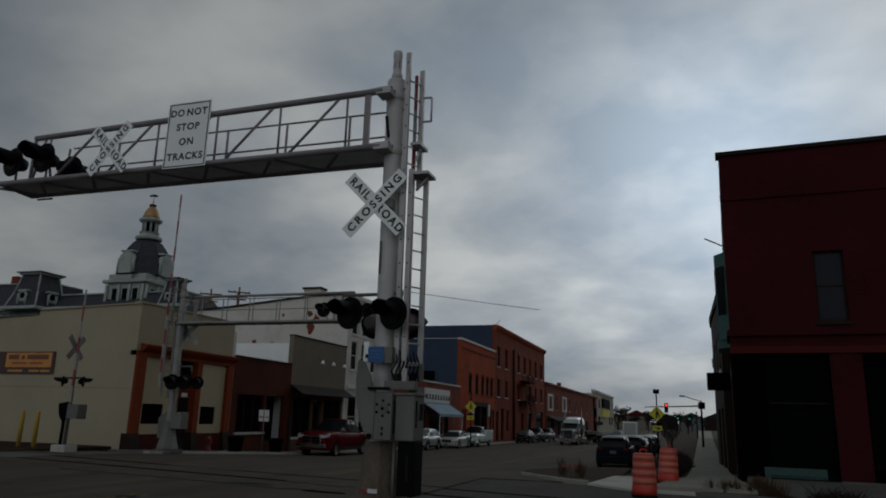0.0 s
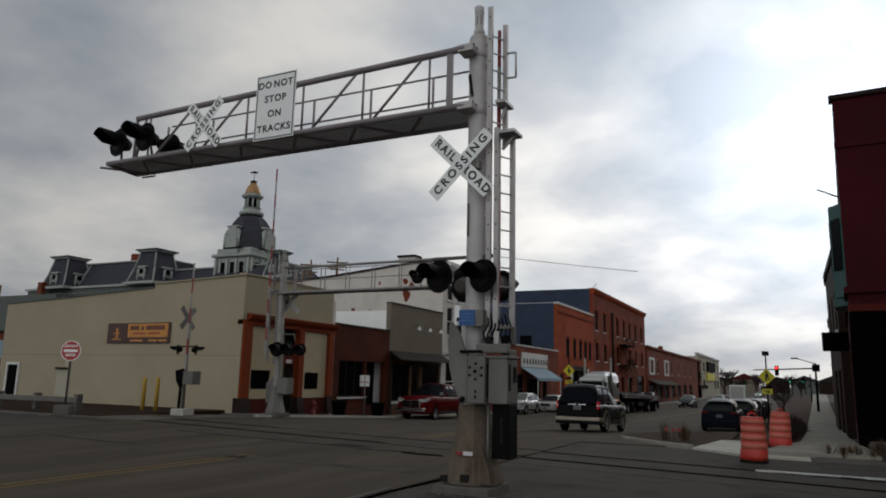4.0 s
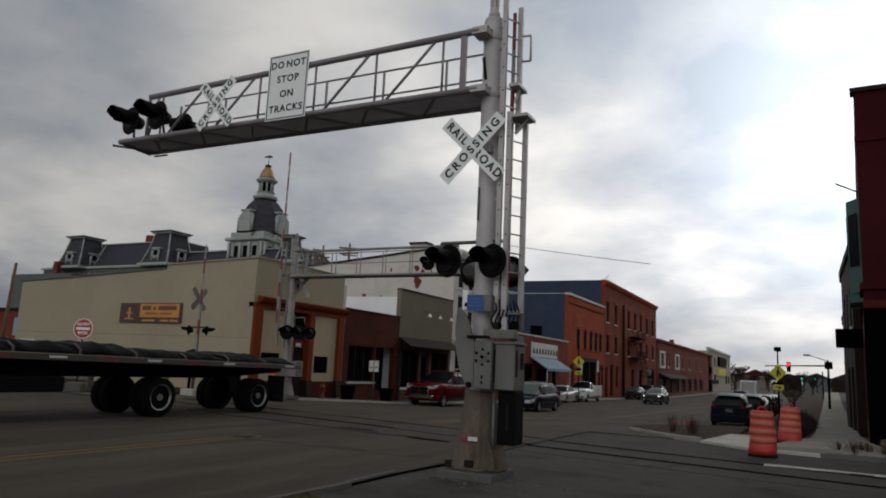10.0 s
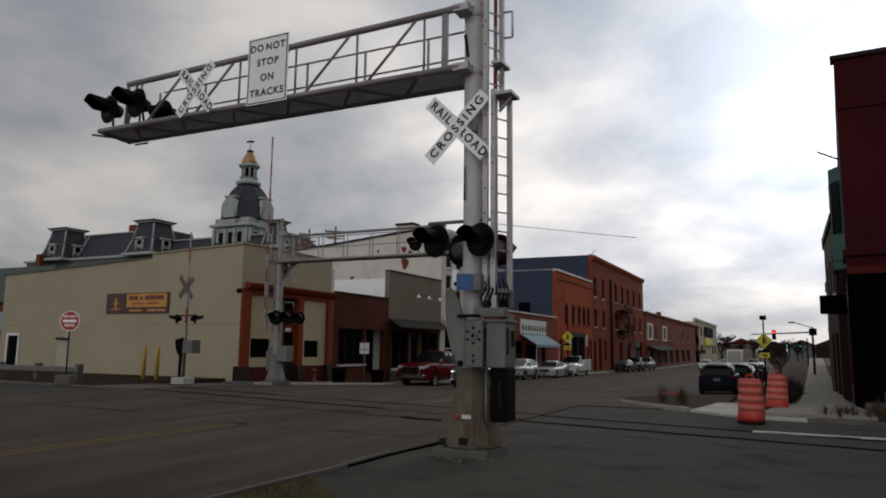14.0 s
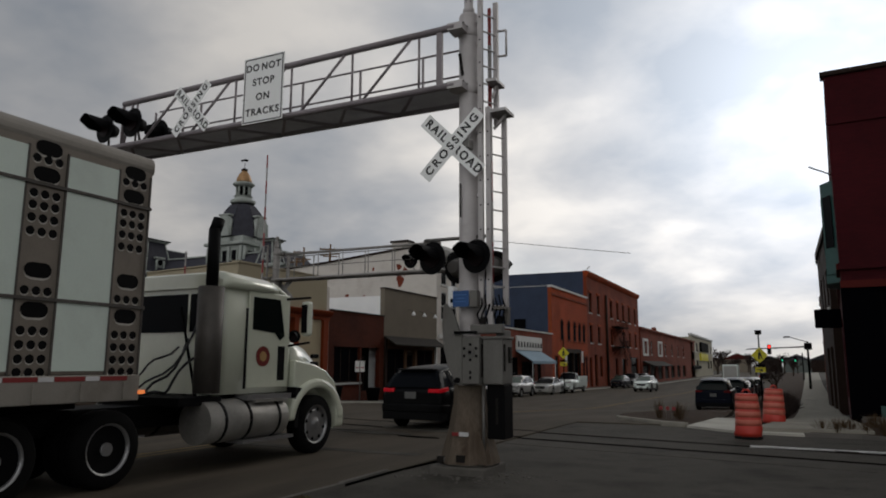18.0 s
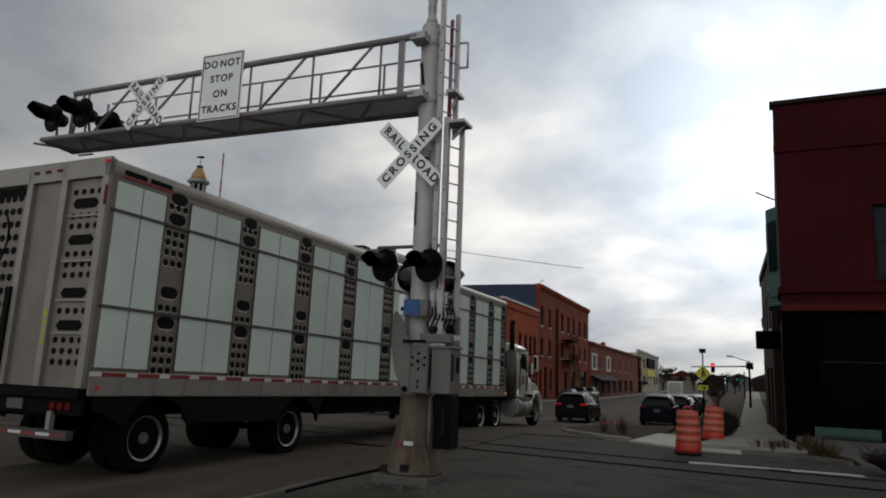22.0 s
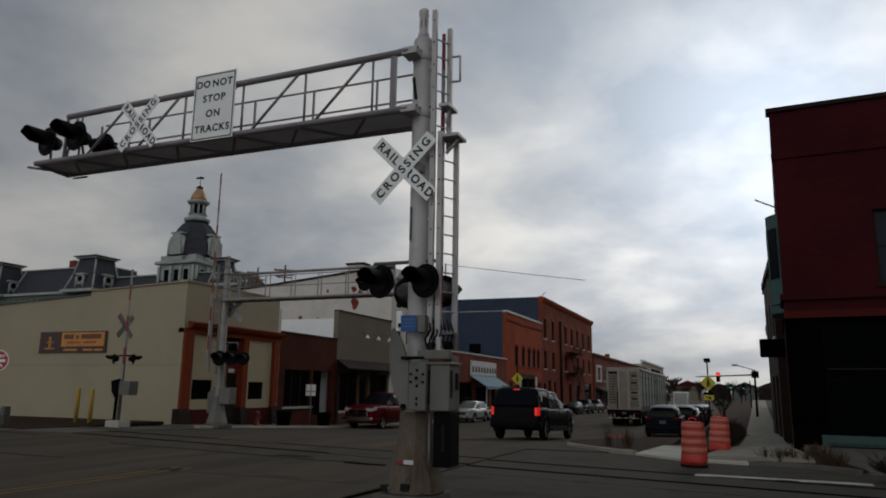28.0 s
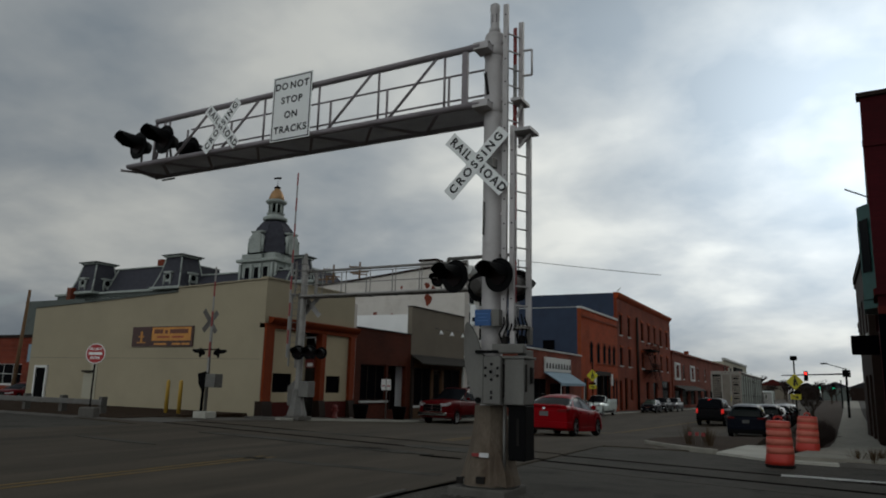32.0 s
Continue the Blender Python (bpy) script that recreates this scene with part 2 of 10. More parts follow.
M["grass_blade"] = mat("grass_blade", (0.1, 0.07, 0.042), 0.9, var=0.35, scale=8, bump=0)
M["paint_white"] = mat("paint_white", (0.5, 0.5, 0.48), 0.8, var=0.3, scale=2, fine=30, bump=0.2, stain=0.7, stain_color=(0.12, 0.12, 0.115), stain_scale=2.5)
M["paint_yellow"] = mat("paint_yellow", (0.2, 0.145, 0.065), 0.8, var=0.3, scale=2, fine=30, bump=0.2, stain=0.8, stain_color=(0.08, 0.07, 0.05), stain_scale=2.0)
M["steel_rail"] = mat("steel_rail", (0.05, 0.044, 0.04), 0.95, 0.0, spec=0.0, var=0.3, scale=6)
M["alu"] = mat("alu", (0.47, 0.45, 0.445), 0.55, 0.1, var=0.14, scale=2, fine=50, bump=0.1, stain=0.35, stain_color=(0.22, 0.2, 0.17), stain_scale=1.6)
M["truss"] = mat("truss", (0.27, 0.245, 0.255), 0.55, 0.1, var=0.2, scale=2, fine=50, bump=0.1, stain=0.45, stain_color=(0.15, 0.12, 0.1), stain_scale=1.6)
M["mast_base"] = mat("mast_base", (0.185, 0.155, 0.125), 0.7, 0.1, var=0.35, scale=2.5, fine=40, bump=0.25, stain=0.9, stain_color=(0.07, 0.045, 0.03), stain_scale=1.8, stretch=(1, 1, 0.35))
M["galv"] = mat("galv", (0.17, 0.165, 0.155), 0.55, 0.3, var=0.2, scale=4, fine=60, bump=0.12, stain=0.45, stain_color=(0.14, 0.11, 0.08), stain_scale=2.2)
M["cabinet_grey"] = mat("cabinet_grey", (0.18, 0.175, 0.162), 0.6, 0.1, var=0.22, scale=3, fine=50, bump=0.12, stain=0.7, stain_color=(0.09, 0.072, 0.055), stain_scale=2.0, stretch=(1, 1, 0.4))
M["grille_dark"] = mat("grille_dark", (0.035, 0.032, 0.03), 0.7, 0.2, var=0.25, scale=5)
M["notice_ink"] = mat("notice_ink", (0.08, 0.2, 0.4), 0.6, var=0.1, bump=0)
M["grate"] = mat("grate", (0.42, 0.41, 0.41), 0.6, 0.4, var=0.2)
M["far_steel"] = mat("far_steel", (0.27, 0.26, 0.245), 0.55, 0.2, var=0.2, scale=2, bump=0.1, stain=0.5, stain_color=(0.14, 0.11, 0.09), stain_scale=1.5)
M["black"] = mat("black", (0.006, 0.006, 0.007), 0.7, spec=0.1, var=0.2, bump=0.08)
M["lens_red"] = mat("lens_red", (0.012, 0.003, 0.004), 0.5, spec=0.1, var=0.1, bump=0)
M["sign_white"] = mat("sign_white", (0.78, 0.79, 0.78), 0.5, var=0.06, scale=1.5, bump=0.03, stain=0.2, stain_color=(0.4, 0.38, 0.33), stain_scale=1.5)
M["sign_back"] = mat("sign_back", (0.2, 0.19, 0.18), 0.5, 0.4, var=0.1)
M["sign_dull"] = mat("sign_dull", (0.34, 0.33, 0.32), 0.55, 0.2, var=0.15, stain=0.3, stain_color=(0.18, 0.16, 0.14))
M["sign_black"] = mat("sign_black", (0.02, 0.02, 0.02), 0.6, var=0.1, bump=0)
M["sign_blue"] = mat("sign_blue", (0.02, 0.11, 0.28), 0.5, var=0.1, bump=0)
M["sign_red"] = mat("sign_red", (0.4, 0.03, 0.03), 0.5, var=0.08, bump=0)
M["hydrant_red"] = mat("hydrant_red", (0.16, 0.018, 0.014), 0.6, var=0.2, scale=5, bump=0.1)
M["sign_yellow"] = mat("sign_yellow", (0.62, 0.56, 0.03), 0.5, var=0.08, bump=0)
M["stripe_red"] = mat("stripe_red", (0.26, 0.035, 0.035), 0.5, var=0.12, bump=0.02)
M["stripe_white"] = mat("stripe_white", (0.6, 0.6, 0.6), 0.5, var=0.1, bump=0.02)
M["boom_white"] = mat("boom_white", (0.3, 0.29, 0.28), 0.5, var=0.15, bump=0.02)
M["barrel"] = mat("barrel", (0.45, 0.05, 0.03), 0.55, var=0.12, scale=3, bump=0.08, stain=0.35, stain_color=(0.25, 0.08, 0.05), stain_scale=3)
M["barrel_band"] = mat("barrel_band", (0.46, 0.15, 0.105), 0.5, var=0.15, bump=0.03)
M["rubber"] = mat("rubber", (0.02, 0.02, 0.02), 0.8, var=0.3, bump=0.3)
M["pole_wood"] = mat("pole_wood", (0.2, 0.135, 0.085), 0.9, var=0.3, scale=2, fine=30, bump=0.6, stain=0.5, stain_color=(0.07, 0.05, 0.035), stain_scale=1.5, stretch=(6, 6, 0.5))
M["yellow_post"] = mat("yellow_post", (0.46, 0.31, 0.06), 0.55, var=0.1)
M["stucco_tan"] = mat("stucco_tan", (0.385, 0.345, 0.26), 0.9, var=0.07, scale=0.6, fine=60, bump=0.25, stain=0.25, stain_color=(0.3, 0.27, 0.21), stain_scale=0.4)
M["panel_tan"] = mat("panel_tan", (0.46, 0.4, 0.29), 0.85, var=0.06, scale=1, fine=50, bump=0.1)
M["trim_orange"] = mat("trim_orange", (0.225, 0.058, 0.022), 0.75, var=0.15, scale=2, bump=0.15)
M["maroon"] = mat("maroon", (0.1, 0.022, 0.018), 0.8, var=0.15, scale=2, bump=0.15)
M["brown_brick"] = brick_mat("brown_brick", (0.125, 0.036, 0.019), (0.098, 0.028, 0.015), (0.075, 0.032, 0.02))
M["orange_brick"] = brick_mat("orange_brick", (0.42, 0.095, 0.03), (0.34, 0.075, 0.025), (0.24, 0.1, 0.055), soot=0.25)
M["orange_brick_upper"] = brick_mat("orange_brick_upper", (0.27, 0.066, 0.03), (0.21, 0.052, 0.026), (0.2, 0.09, 0.055), soot=0.3)
M["red_brick"] = brick_mat("red_brick", (0.085, 0.013, 0.018), (0.07, 0.011, 0.016), (0.06, 0.014, 0.017), axis="y", soot=0.25)
M["red_brick_side"] = brick_mat("red_brick_side", (0.085, 0.013, 0.018), (0.07, 0.011, 0.016), (0.06, 0.014, 0.017), axis="x", soot=0.25)
M["far_brick"] = brick_mat("far_brick", (0.26, 0.075, 0.045), (0.2, 0.058, 0.038), (0.2, 0.1, 0.07))
M["blue_wall"] = mat("blue_wall", (0.07, 0.088, 0.128), 0.85, var=0.12, scale=0.8, fine=40, bump=0.2, stain=0.3, stain_color=(0.05, 0.05, 0.06), stain_scale=0.5)
M["stucco_grey"] = mat("stucco_grey", (0.225, 0.2, 0.165), 0.9, var=0.08, scale=0.8, fine=50, bump=0.2, stain=0.25, stain_color=(0.14, 0.12, 0.1), stain_scale=0.5)
M["white_wall"] = mat("white_wall", (0.6, 0.57, 0.53), 0.9, var=0.1, scale=0.7, fine=40, bump=0.25, stain=0.45, stain_color=(0.38, 0.33, 0.29), stain_scale=0.45)
M["white_clean"] = mat("white_clean", (0.8, 0.8, 0.79), 0.8, var=0.05, scale=1, bump=0.05)
M["white_trim"] = mat("white_trim", (0.62, 0.62, 0.6), 0.7, var=0.08, scale=2, bump=0.08)
M["cream"] = mat("cream", (0.42, 0.4, 0.33), 0.85, var=0.1, scale=0.8, bump=0.15)
M["dark_brown"] = mat("dark_brown", (0.04, 0.026, 0.02), 0.7, var=0.2, bump=0.1)
M["panel_brown"] = mat("panel_brown", (0.14, 0.085, 0.05), 0.8, var=0.2, scale=1.5, bump=0.1)
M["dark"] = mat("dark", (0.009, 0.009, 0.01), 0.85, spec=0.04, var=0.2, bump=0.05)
M["roofing"] = mat("roofing", (0.05, 0.05, 0.052), 0.9, var=0.25, scale=2, bump=0.4)
M["slate"] = mat("slate", (0.08, 0.08, 0.094), 0.7, var=0.22, scale=1.5, fine=14, bump=0.4)
M["stone_grey"] = mat("stone_grey", (0.55, 0.55, 0.53), 0.8, var=0.14, scale=0.7, fine=20, bump=0.3, stain=0.4, stain_color=(0.17, 0.17, 0.16), stain_scale=0.4)
M["court_stone"] = mat("court_stone", (0.40, 0.425, 0.40), 0.8, var=0.2, scale=0.5, fine=12, bump=0.4, stain=0.55, stain_color=(0.15, 0.165, 0.155), stain_scale=0.5)
M["court_dark"] = mat("court_dark", (0.16, 0.175, 0.165), 0.85, var=0.25, scale=0.6, fine=10, bump=0.4, stain=0.5, stain_color=(0.07, 0.075, 0.07), stain_scale=0.6)
M["gold"] = mat("gold", (0.42, 0.27, 0.14), 0.5, 0.4, var=0.15, scale=1.5)
M["green_trim"] = mat("green_trim", (0.06, 0.14, 0.13), 0.6, var=0.15)
M["green_dark"] = mat("green_dark", (0.03, 0.085, 0.075), 0.6, var=0.2, scale=3)
M["awning_dark"] = mat("awning_dark", (0.05, 0.045, 0.04), 0.85, var=0.15, bump=0.1)
M["awning_blue"] = mat("awning_blue", (0.28, 0.36, 0.42), 0.8, var=0.12, bump=0.1)
M["glass"] = glass_mat("glass", (0.004, 0.004, 0.005), 0.12, 0.1)
M["glass_far"] = glass_mat("glass_far", (0.004, 0.004, 0.005), 0.6, 0.03)
M["glass_upper"] = glass_mat("glass_upper", (0.02, 0.022, 0.028), 0.2, 0.35)
M["glass_shop"] = glass_mat("glass_shop", (0.002, 0.0025, 0.003), 0.2, 0.03)
M["paint_black"] = mat("paint_black", (0.004, 0.004, 0.006), 0.95, spec=0.02, var=0.2, bump=0.05)
M["glass_grey"] = glass_mat("glass_grey", (0.005, 0.006, 0.008), 0.15, 0.2)
M["bark"] = mat("bark", (0.07, 0.055, 0.045), 0.95, var=0.3, scale=6, bump=0.6)
M["twig"] = mat("twig", (0.055, 0.042, 0.038), 0.95, var=0.3, scale=0.5, bump=0)
M["banner_black"] = mat("banner_black", (0.07, 0.02, 0.014), 0.5, var=0.2, bump=0)
M["banner_gold"] = mat("banner_gold", (0.52, 0.26, 0.05), 0.5, var=0.2, scale=1.5, bump=0)
M["banner_red"] = mat("banner_red", (0.32, 0.07, 0.025), 0.5, var=0.2, scale=1.5, bump=0)
M["banner_ink"] = mat("banner_ink", (0.16, 0.05, 0.015), 0.5, var=0.2, scale=6, bump=0)
M["flag_red"] = mat("flag_red", (0.75, 0.03, 0.02), 0.8, var=0.1, bump=0.1)
M["light_red"] = mat("light_red", (1.0, 0.03, 0.02), 0.3, var=0, bump=0, emit=3.0)
M["light_green"] = mat("light_green", (0.05, 1.0, 0.5), 0.3, var=0, bump=0, emit=1.3)

# ---- mesh helpers ----
def box(bm, x0, x1, y0, y1, z0, z1):
    v = [bm.verts.new(p) for p in ((x0, y0, z0), (x1, y0, z0), (x1, y1, z0), (x0, y1, z0), (x0, y0, z1), (x1, y0, z1), (x1, y1, z1), (x0, y1, z1))]
    for f in ((3, 2, 1, 0), (4, 5, 6, 7), (0, 1, 5, 4), (1, 2, 6, 5), (2, 3, 7, 6), (3, 0, 4, 7)):
        bm.faces.new([v[i] for i in f])
    return bm


def beam(bm, p, q, w, h=None, up=(0, 0, 1)):
    """A square bar from p to q."""
    h = h or w
    p, q = Vector(p), Vector(q)
    d = (q - p).normalized()
    s = d.cross(Vector(up))
    s = s.normalized() if s.length > 1e-4 else Vector((1, 0, 0))
    u = s.cross(d).normalized()
    v = [bm.verts.new(c + s * (a * w / 2) + u * (b * h / 2)) for c in (p, q) for a, b in ((-1, -1), (1, -1), (1, 1), (-1, 1))]
    for f in ((3, 2, 1, 0), (4, 5, 6, 7), (0, 1, 5, 4), (1, 2, 6, 5), (2, 3, 7, 6), (3, 0, 4, 7)):
        bm.faces.new([v[i] for i in f])
    return bm


def cyl(bm, p, q, r, r2=None, n=12, caps=True):
    p, q = Vector(p), Vector(q)
    r2 = r if r2 is None else r2
    d = (q - p).normalized()
    s = d.orthogonal().normalized()
    u = d.cross(s)
    rings = [[bm.verts.new(c + (s * math.cos(k * math.tau / n) + u * math.sin(k * math.tau / n)) * rr) for k in range(n)] for c, rr in ((p, r), (q, r2))]
    for k in range(n):
        f = bm.faces.new((rings[0][k], rings[0][(k + 1) % n], rings[1][(k + 1) % n], rings[1][k]))
        f.smooth = True
    if caps:
        bm.faces.new(rings[0][::-1])
        bm.faces.new(rings[1])
    return bm


def tube(bm, pts, r, n=6):
    """One bent pipe through the points."""
    rings = []
    for k, p in enumerate(pts):
        d = (pts[min(k + 1, len(pts) - 1)] - pts[max(k - 1, 0)]).normalized()
        side = d.cross(Vector((0.31, 0.17, 0.93))).normalized()
        up = side.cross(d)
        rings.append([bm.verts.new(p + (side * math.cos(q * math.tau / n) + up * math.sin(q * math.tau / n)) * r) for q in range(n)])
    for a, b in zip(rings, rings[1:]):
        for q in range(n):
            bm.faces.new((a[q], a[(q + 1) % n], b[(q + 1) % n], b[q])).smooth = True
    bm.faces.new(rings[0][::-1])
    bm.faces.new(rings[-1])
    return bm


def lathe(bm, prof, n=20, c=(0, 0, 0), axis="z", smooth=True, start=0.0, caps=True):
    """A turned form from (radius, height) pairs."""
    rings = []
    for r, h in prof:
        ring = []
        for k in range(n):
            a = start + k * math.tau / n
            p = (r * math.cos(a), r * math.sin(a), h)
            p = p if axis == "z" else (h, p[0], p[1]) if axis == "x" else (p[0], h, p[1])
            ring.append(bm.verts.new(Vector(c) + Vector(p)))
        rings.append(ring)
    for a, b in zip(rings, rings[1:]):
        for k in range(n):
            bm.faces.new((a[k], a[(k + 1) % n], b[(k + 1) % n], b[k])).smooth = smooth
    if caps:
        bm.faces.new(rings[0][::-1])
        bm.faces.new(rings[-1])
    return bm


def slab(bm, pts, a, b, axis="x"):
    """A flat outline (u, v) given thickness from a to b along axis. x: (y, z); y: (x, z); z: (x, y)."""
    def at(p, w):
        return (w, p[0], p[1]) if axis == "x" else (p[0], w, p[1]) if axis == "y" else (p[0], p[1], w)
    lo, hi = [bm.verts.new(at(p, a)) for p in pts], [bm.verts.new(at(p, b)) for p in pts]
    bm.faces.new(lo[::-1])
    bm.faces.new(hi)
    for k in range(len(pts)):
        j = (k + 1) % len(pts)
        bm.faces.new((lo[k], lo[j], hi[j], hi[k]))
    return bm


def B():
    return bmesh.new()


def done(bm, name):
    bmesh.ops.recalc_face_normals(bm, faces=bm.faces)
    me = bpy.data.meshes.new(name)
    bm.to_mesh(me)
    bm.free()
    return me


def part(name, bm, material, parent=None, label="", bevel=0.0, kind=""):
    """Links a bmesh as one mesh object, under a thing or a part."""
    me = done(bm, name)
    me.materials.append(M[material] if isinstance(material, str) else material)
    ob = new(name, me)
    if parent is not None:
        ob.parent = parent
    if bevel:
        md = ob.modifiers.new("bevel", "BEVEL")
        md.width, md.segments, md.limit_method = bevel, 2, "ANGLE"
    return tagged(ob, label, kind=kind)


def thing(name, label, category, group="", m=None, kind=""):
    ob = new(name)
    ob.empty_display_size = 0.2
    if m is not None:
        ob.matrix_basis = m
    return tagged(ob, label, category, group, kind)


def lettering(name, text, size, m, material, parent, spacing=1.0, bold=0.035):
    """Raised flat letters, centred, facing the local +z of m."""
    cu = bpy.data.curves.new(name, "FONT")
    cu.body, cu.size, cu.align_x, cu.align_y, cu.extrude = text, size, "CENTER", "CENTER", 0.001
    cu.offset = size * bold
    cu.space_character = spacing
    tmp = bpy.data.objects.new(name, cu)
    me = bpy.data.meshes.new_from_object(tmp)
    me.transform(m)
    bpy.data.objects.remove(tmp)
    me.materials.append(M[material])
    ob = new(name, me)
    ob.parent = parent
    return ob


def wall_with_holes(bm, u0, u1, z0, z1, holes, a, b, axis):
    """A wall of thickness a..b along axis, from u0 to u1 and z0 to z1, with openings cut through."""
    us = sorted({u0, u1, *(min(max(v, u0), u1) for h in holes for v in h[:2])})
    zs = sorted({z0, z1, *(min(max(v, z0), z1) for h in holes for v in h[2:])})
    verts = {}

    def corner(i, j, w):
        if (i, j, w) not in verts:
            verts[i, j, w] = bm.verts.new((w, us[i], zs[j]) if axis == "x" else (us[i], w, zs[j]))
        return verts[i, j, w]

    def solid(i, j):
        if not (0 <= i < len(us) - 1 and 0 <= j < len(zs) - 1):
            return False
        cu, cz = (us[i] + us[i + 1]) / 2, (zs[j] + zs[j + 1]) / 2
        return not any(h[0] < cu < h[1] and h[2] < cz < h[3] for h in holes)

    for i in range(len(us) - 1):
        for j in range(len(zs) - 1):
            if not solid(i, j):
                continue
            ring = [(i, j), (i + 1, j), (i + 1, j + 1), (i, j + 1)]
            for w in (a, b):
                bm.faces.new([corner(p, q, w) for p, q in ring])
            for k, (di, dj) in enumerate(((0, -1), (1, 0), (0, 1), (-1, 0))):
                if not solid(i + di, j + dj):
                    p, q = ring[k], ring[(k + 1) % 4]
                    bm.faces.new((corner(*p, a), corner(*q, a), corner(*q, b), corner(*p, b)))
    return bm


def ground_z(y):
    """The street falls gently away beyond the crossing."""
    return float(np.interp(y, [20, 22, 30, 38, 76, 127, 150], [0, -0.03, -0.35, -0.7, -1.2, -1.75, -1.85]))


def strip(bm, outline, dz, thick, ys):
    """A surface between x0(y) and x1(y), following the street's fall, with its edges turned down."""
    rows = []
    for y in ys:
        x0, x1 = outline(y)
        z = ground_z(y) + dz
        rows.append([bm.verts.new(p) for p in ((x0, y, z - thick), (x0, y, z), (x1, y, z), (x1, y, z - thick))])
    for a, b in zip(rows, rows[1:]):
        for k in range(3):
            bm.faces.new((a[k], b[k], b[k + 1], a[k + 1]))
    for r in (rows[0], rows[-1]):
        bm.faces.new(r)
    return bm


def upright(x, y, yaw=0.0, dz=0.0):
    return pose(x, y, ground_z(y) + dz, 0, 0, yaw)

# ---- ground, roads, pavements ----
def ground():
    bm = B()
    xs = [-1500, -400, -150, -80, -40, -23, -12, -5, 2, 10, 30, 80, 250, 1500]
    ys = [-1200, -300, -80, -20, 0, 10, 20, 22, 26, 30, 34, 38, 57, 76, 100, 127, 150, 400, 900, 2500]
    rows = [[bm.verts.new((x, y, ground_z(y) - 0.03)) for x in xs] for y in ys]
    for a, b in zip(rows, rows[1:]):
        for k in range(len(xs) - 1):
            bm.faces.new((a[k], a[k + 1], b[k + 1], b[k]))
    tagged(part("ground", bm, "asphalt_old", kind="structure"), "worn patched grey asphalt ground around the crossing", "ground")


def right_walk(y):
    """Both edges of the pavement on the near side, which drifts away from the street."""
    return (float(np.interp(y, [19, 22, 24, 400], [-0.75, -0.35, 0.1, 9.0])), float(np.interp(y, [19, 25, 400], [1.75, 1.75, 15.0])))


def roads():
    bm = B()
    strip(bm, lambda y: (-20.8, -5.5 if y < 20.5 else -1.7), 0.0, 0.03, [-60, -20, 0, 6, 12, 18, 20.4, 20.6, 22, 26, 30, 34, 38, 57, 76, 100, 127, 150, 420])
    tagged(part("road", bm, "asphalt", kind="structure"), "dark grey asphalt main street with faint lines", "road")
    # centre line, twice, and a worn lane line
    for x in (-10.5, -10.22):
        bm = B()
        strip(bm, lambda y: (x, x + 0.11), 0.005, 0.003, [-60, 0, 12.0])
        strip(bm, lambda y: (x + 0.8, x + 0.91), 0.005, 0.003, [18.5, 20, 22, 30, 38, 76, 127, 150, 400])
        tagged(part("road_line", bm, "paint_yellow", kind="structure"), "faded double yellow centre line", "road marking")
    for y0, y1, x0, x1 in ((11.4, 11.75, -11.2, -6.0), (18.2, 18.55, -18.6, -12.0)):
        bm = B()
        strip(bm, lambda y: (x0, x1), 0.005, 0.003, [y0, y1])
        tagged(part("stop_line", bm, "asphalt_old", kind="structure"), "worn away stop line", "road marking")
    for x0, x1, y0, y1 in ((-0.75, 0.75, 15.9, 16.25), (1.15, 2.4, 15.85, 16.2)):
        bm = B()
        slab(bm, [(x0, y0), (x1, y0 - 0.05), (x1, y1 - 0.05), (x0, y1)], -0.026, -0.021, "z")
        tagged(part("pavement_marking", bm, "paint_white", kind="structure"), "worn white painted bar", "road marking")


def tracks():
    """One track across the street, with tarred gaps along the rails."""
    t = thing("railway_track", "single railway track set flush in the asphalt", "track", kind="structure")
    slope = -0.187
    for off in (14.36, 15.82):
        gap = 0.13 if off < 15 else 0.04
        # over the road, and lower across the yard
        for xa, xb, z in ((-90, -5.5, 0.0), (-5.5, 60, -0.027)):
            bm = B()
            beam(bm, (xa, off + slope * xa, z - 0.05), (xb, off + slope * xb, z - 0.05), 0.07, 0.1)
            part("rail", bm, "steel_rail", t, "worn steel rail")
            bm = B()
            beam(bm, (xa, off + 0.1 + slope * xa, z - 0.014), (xb, off + 0.1 + slope * xb, z - 0.014), gap, 0.036)
            part("flangeway", bm, "tar", t, "dark rubber-lined gap beside the rail")
    # asphalt panels between and beside the rails, nearly flush with the ground
    for x in np.arange(-29.5, 12, 3.0):
        x = float(x)
        for lo, hi in ((13.3, 14.22), (14.54, 15.68), (16.0, 16.9)):
            bm = B()
            ya, yb, z = slope * x, slope * (x + 3), 0.003 if x < -6 else -0.025
            slab(bm, [(x + 0.003, lo + ya), (x + 2.997, lo + yb), (x + 2.997, hi + yb), (x + 0.003, hi + ya)], z - 0.05, z, "z")
            part("panel", bm, "asphalt" if x < -6 else "asphalt_old", t)


def pavement(name, bm, label, material="concrete"):
    return tagged(part(name, bm, material, kind="structure"), label, "pavement")


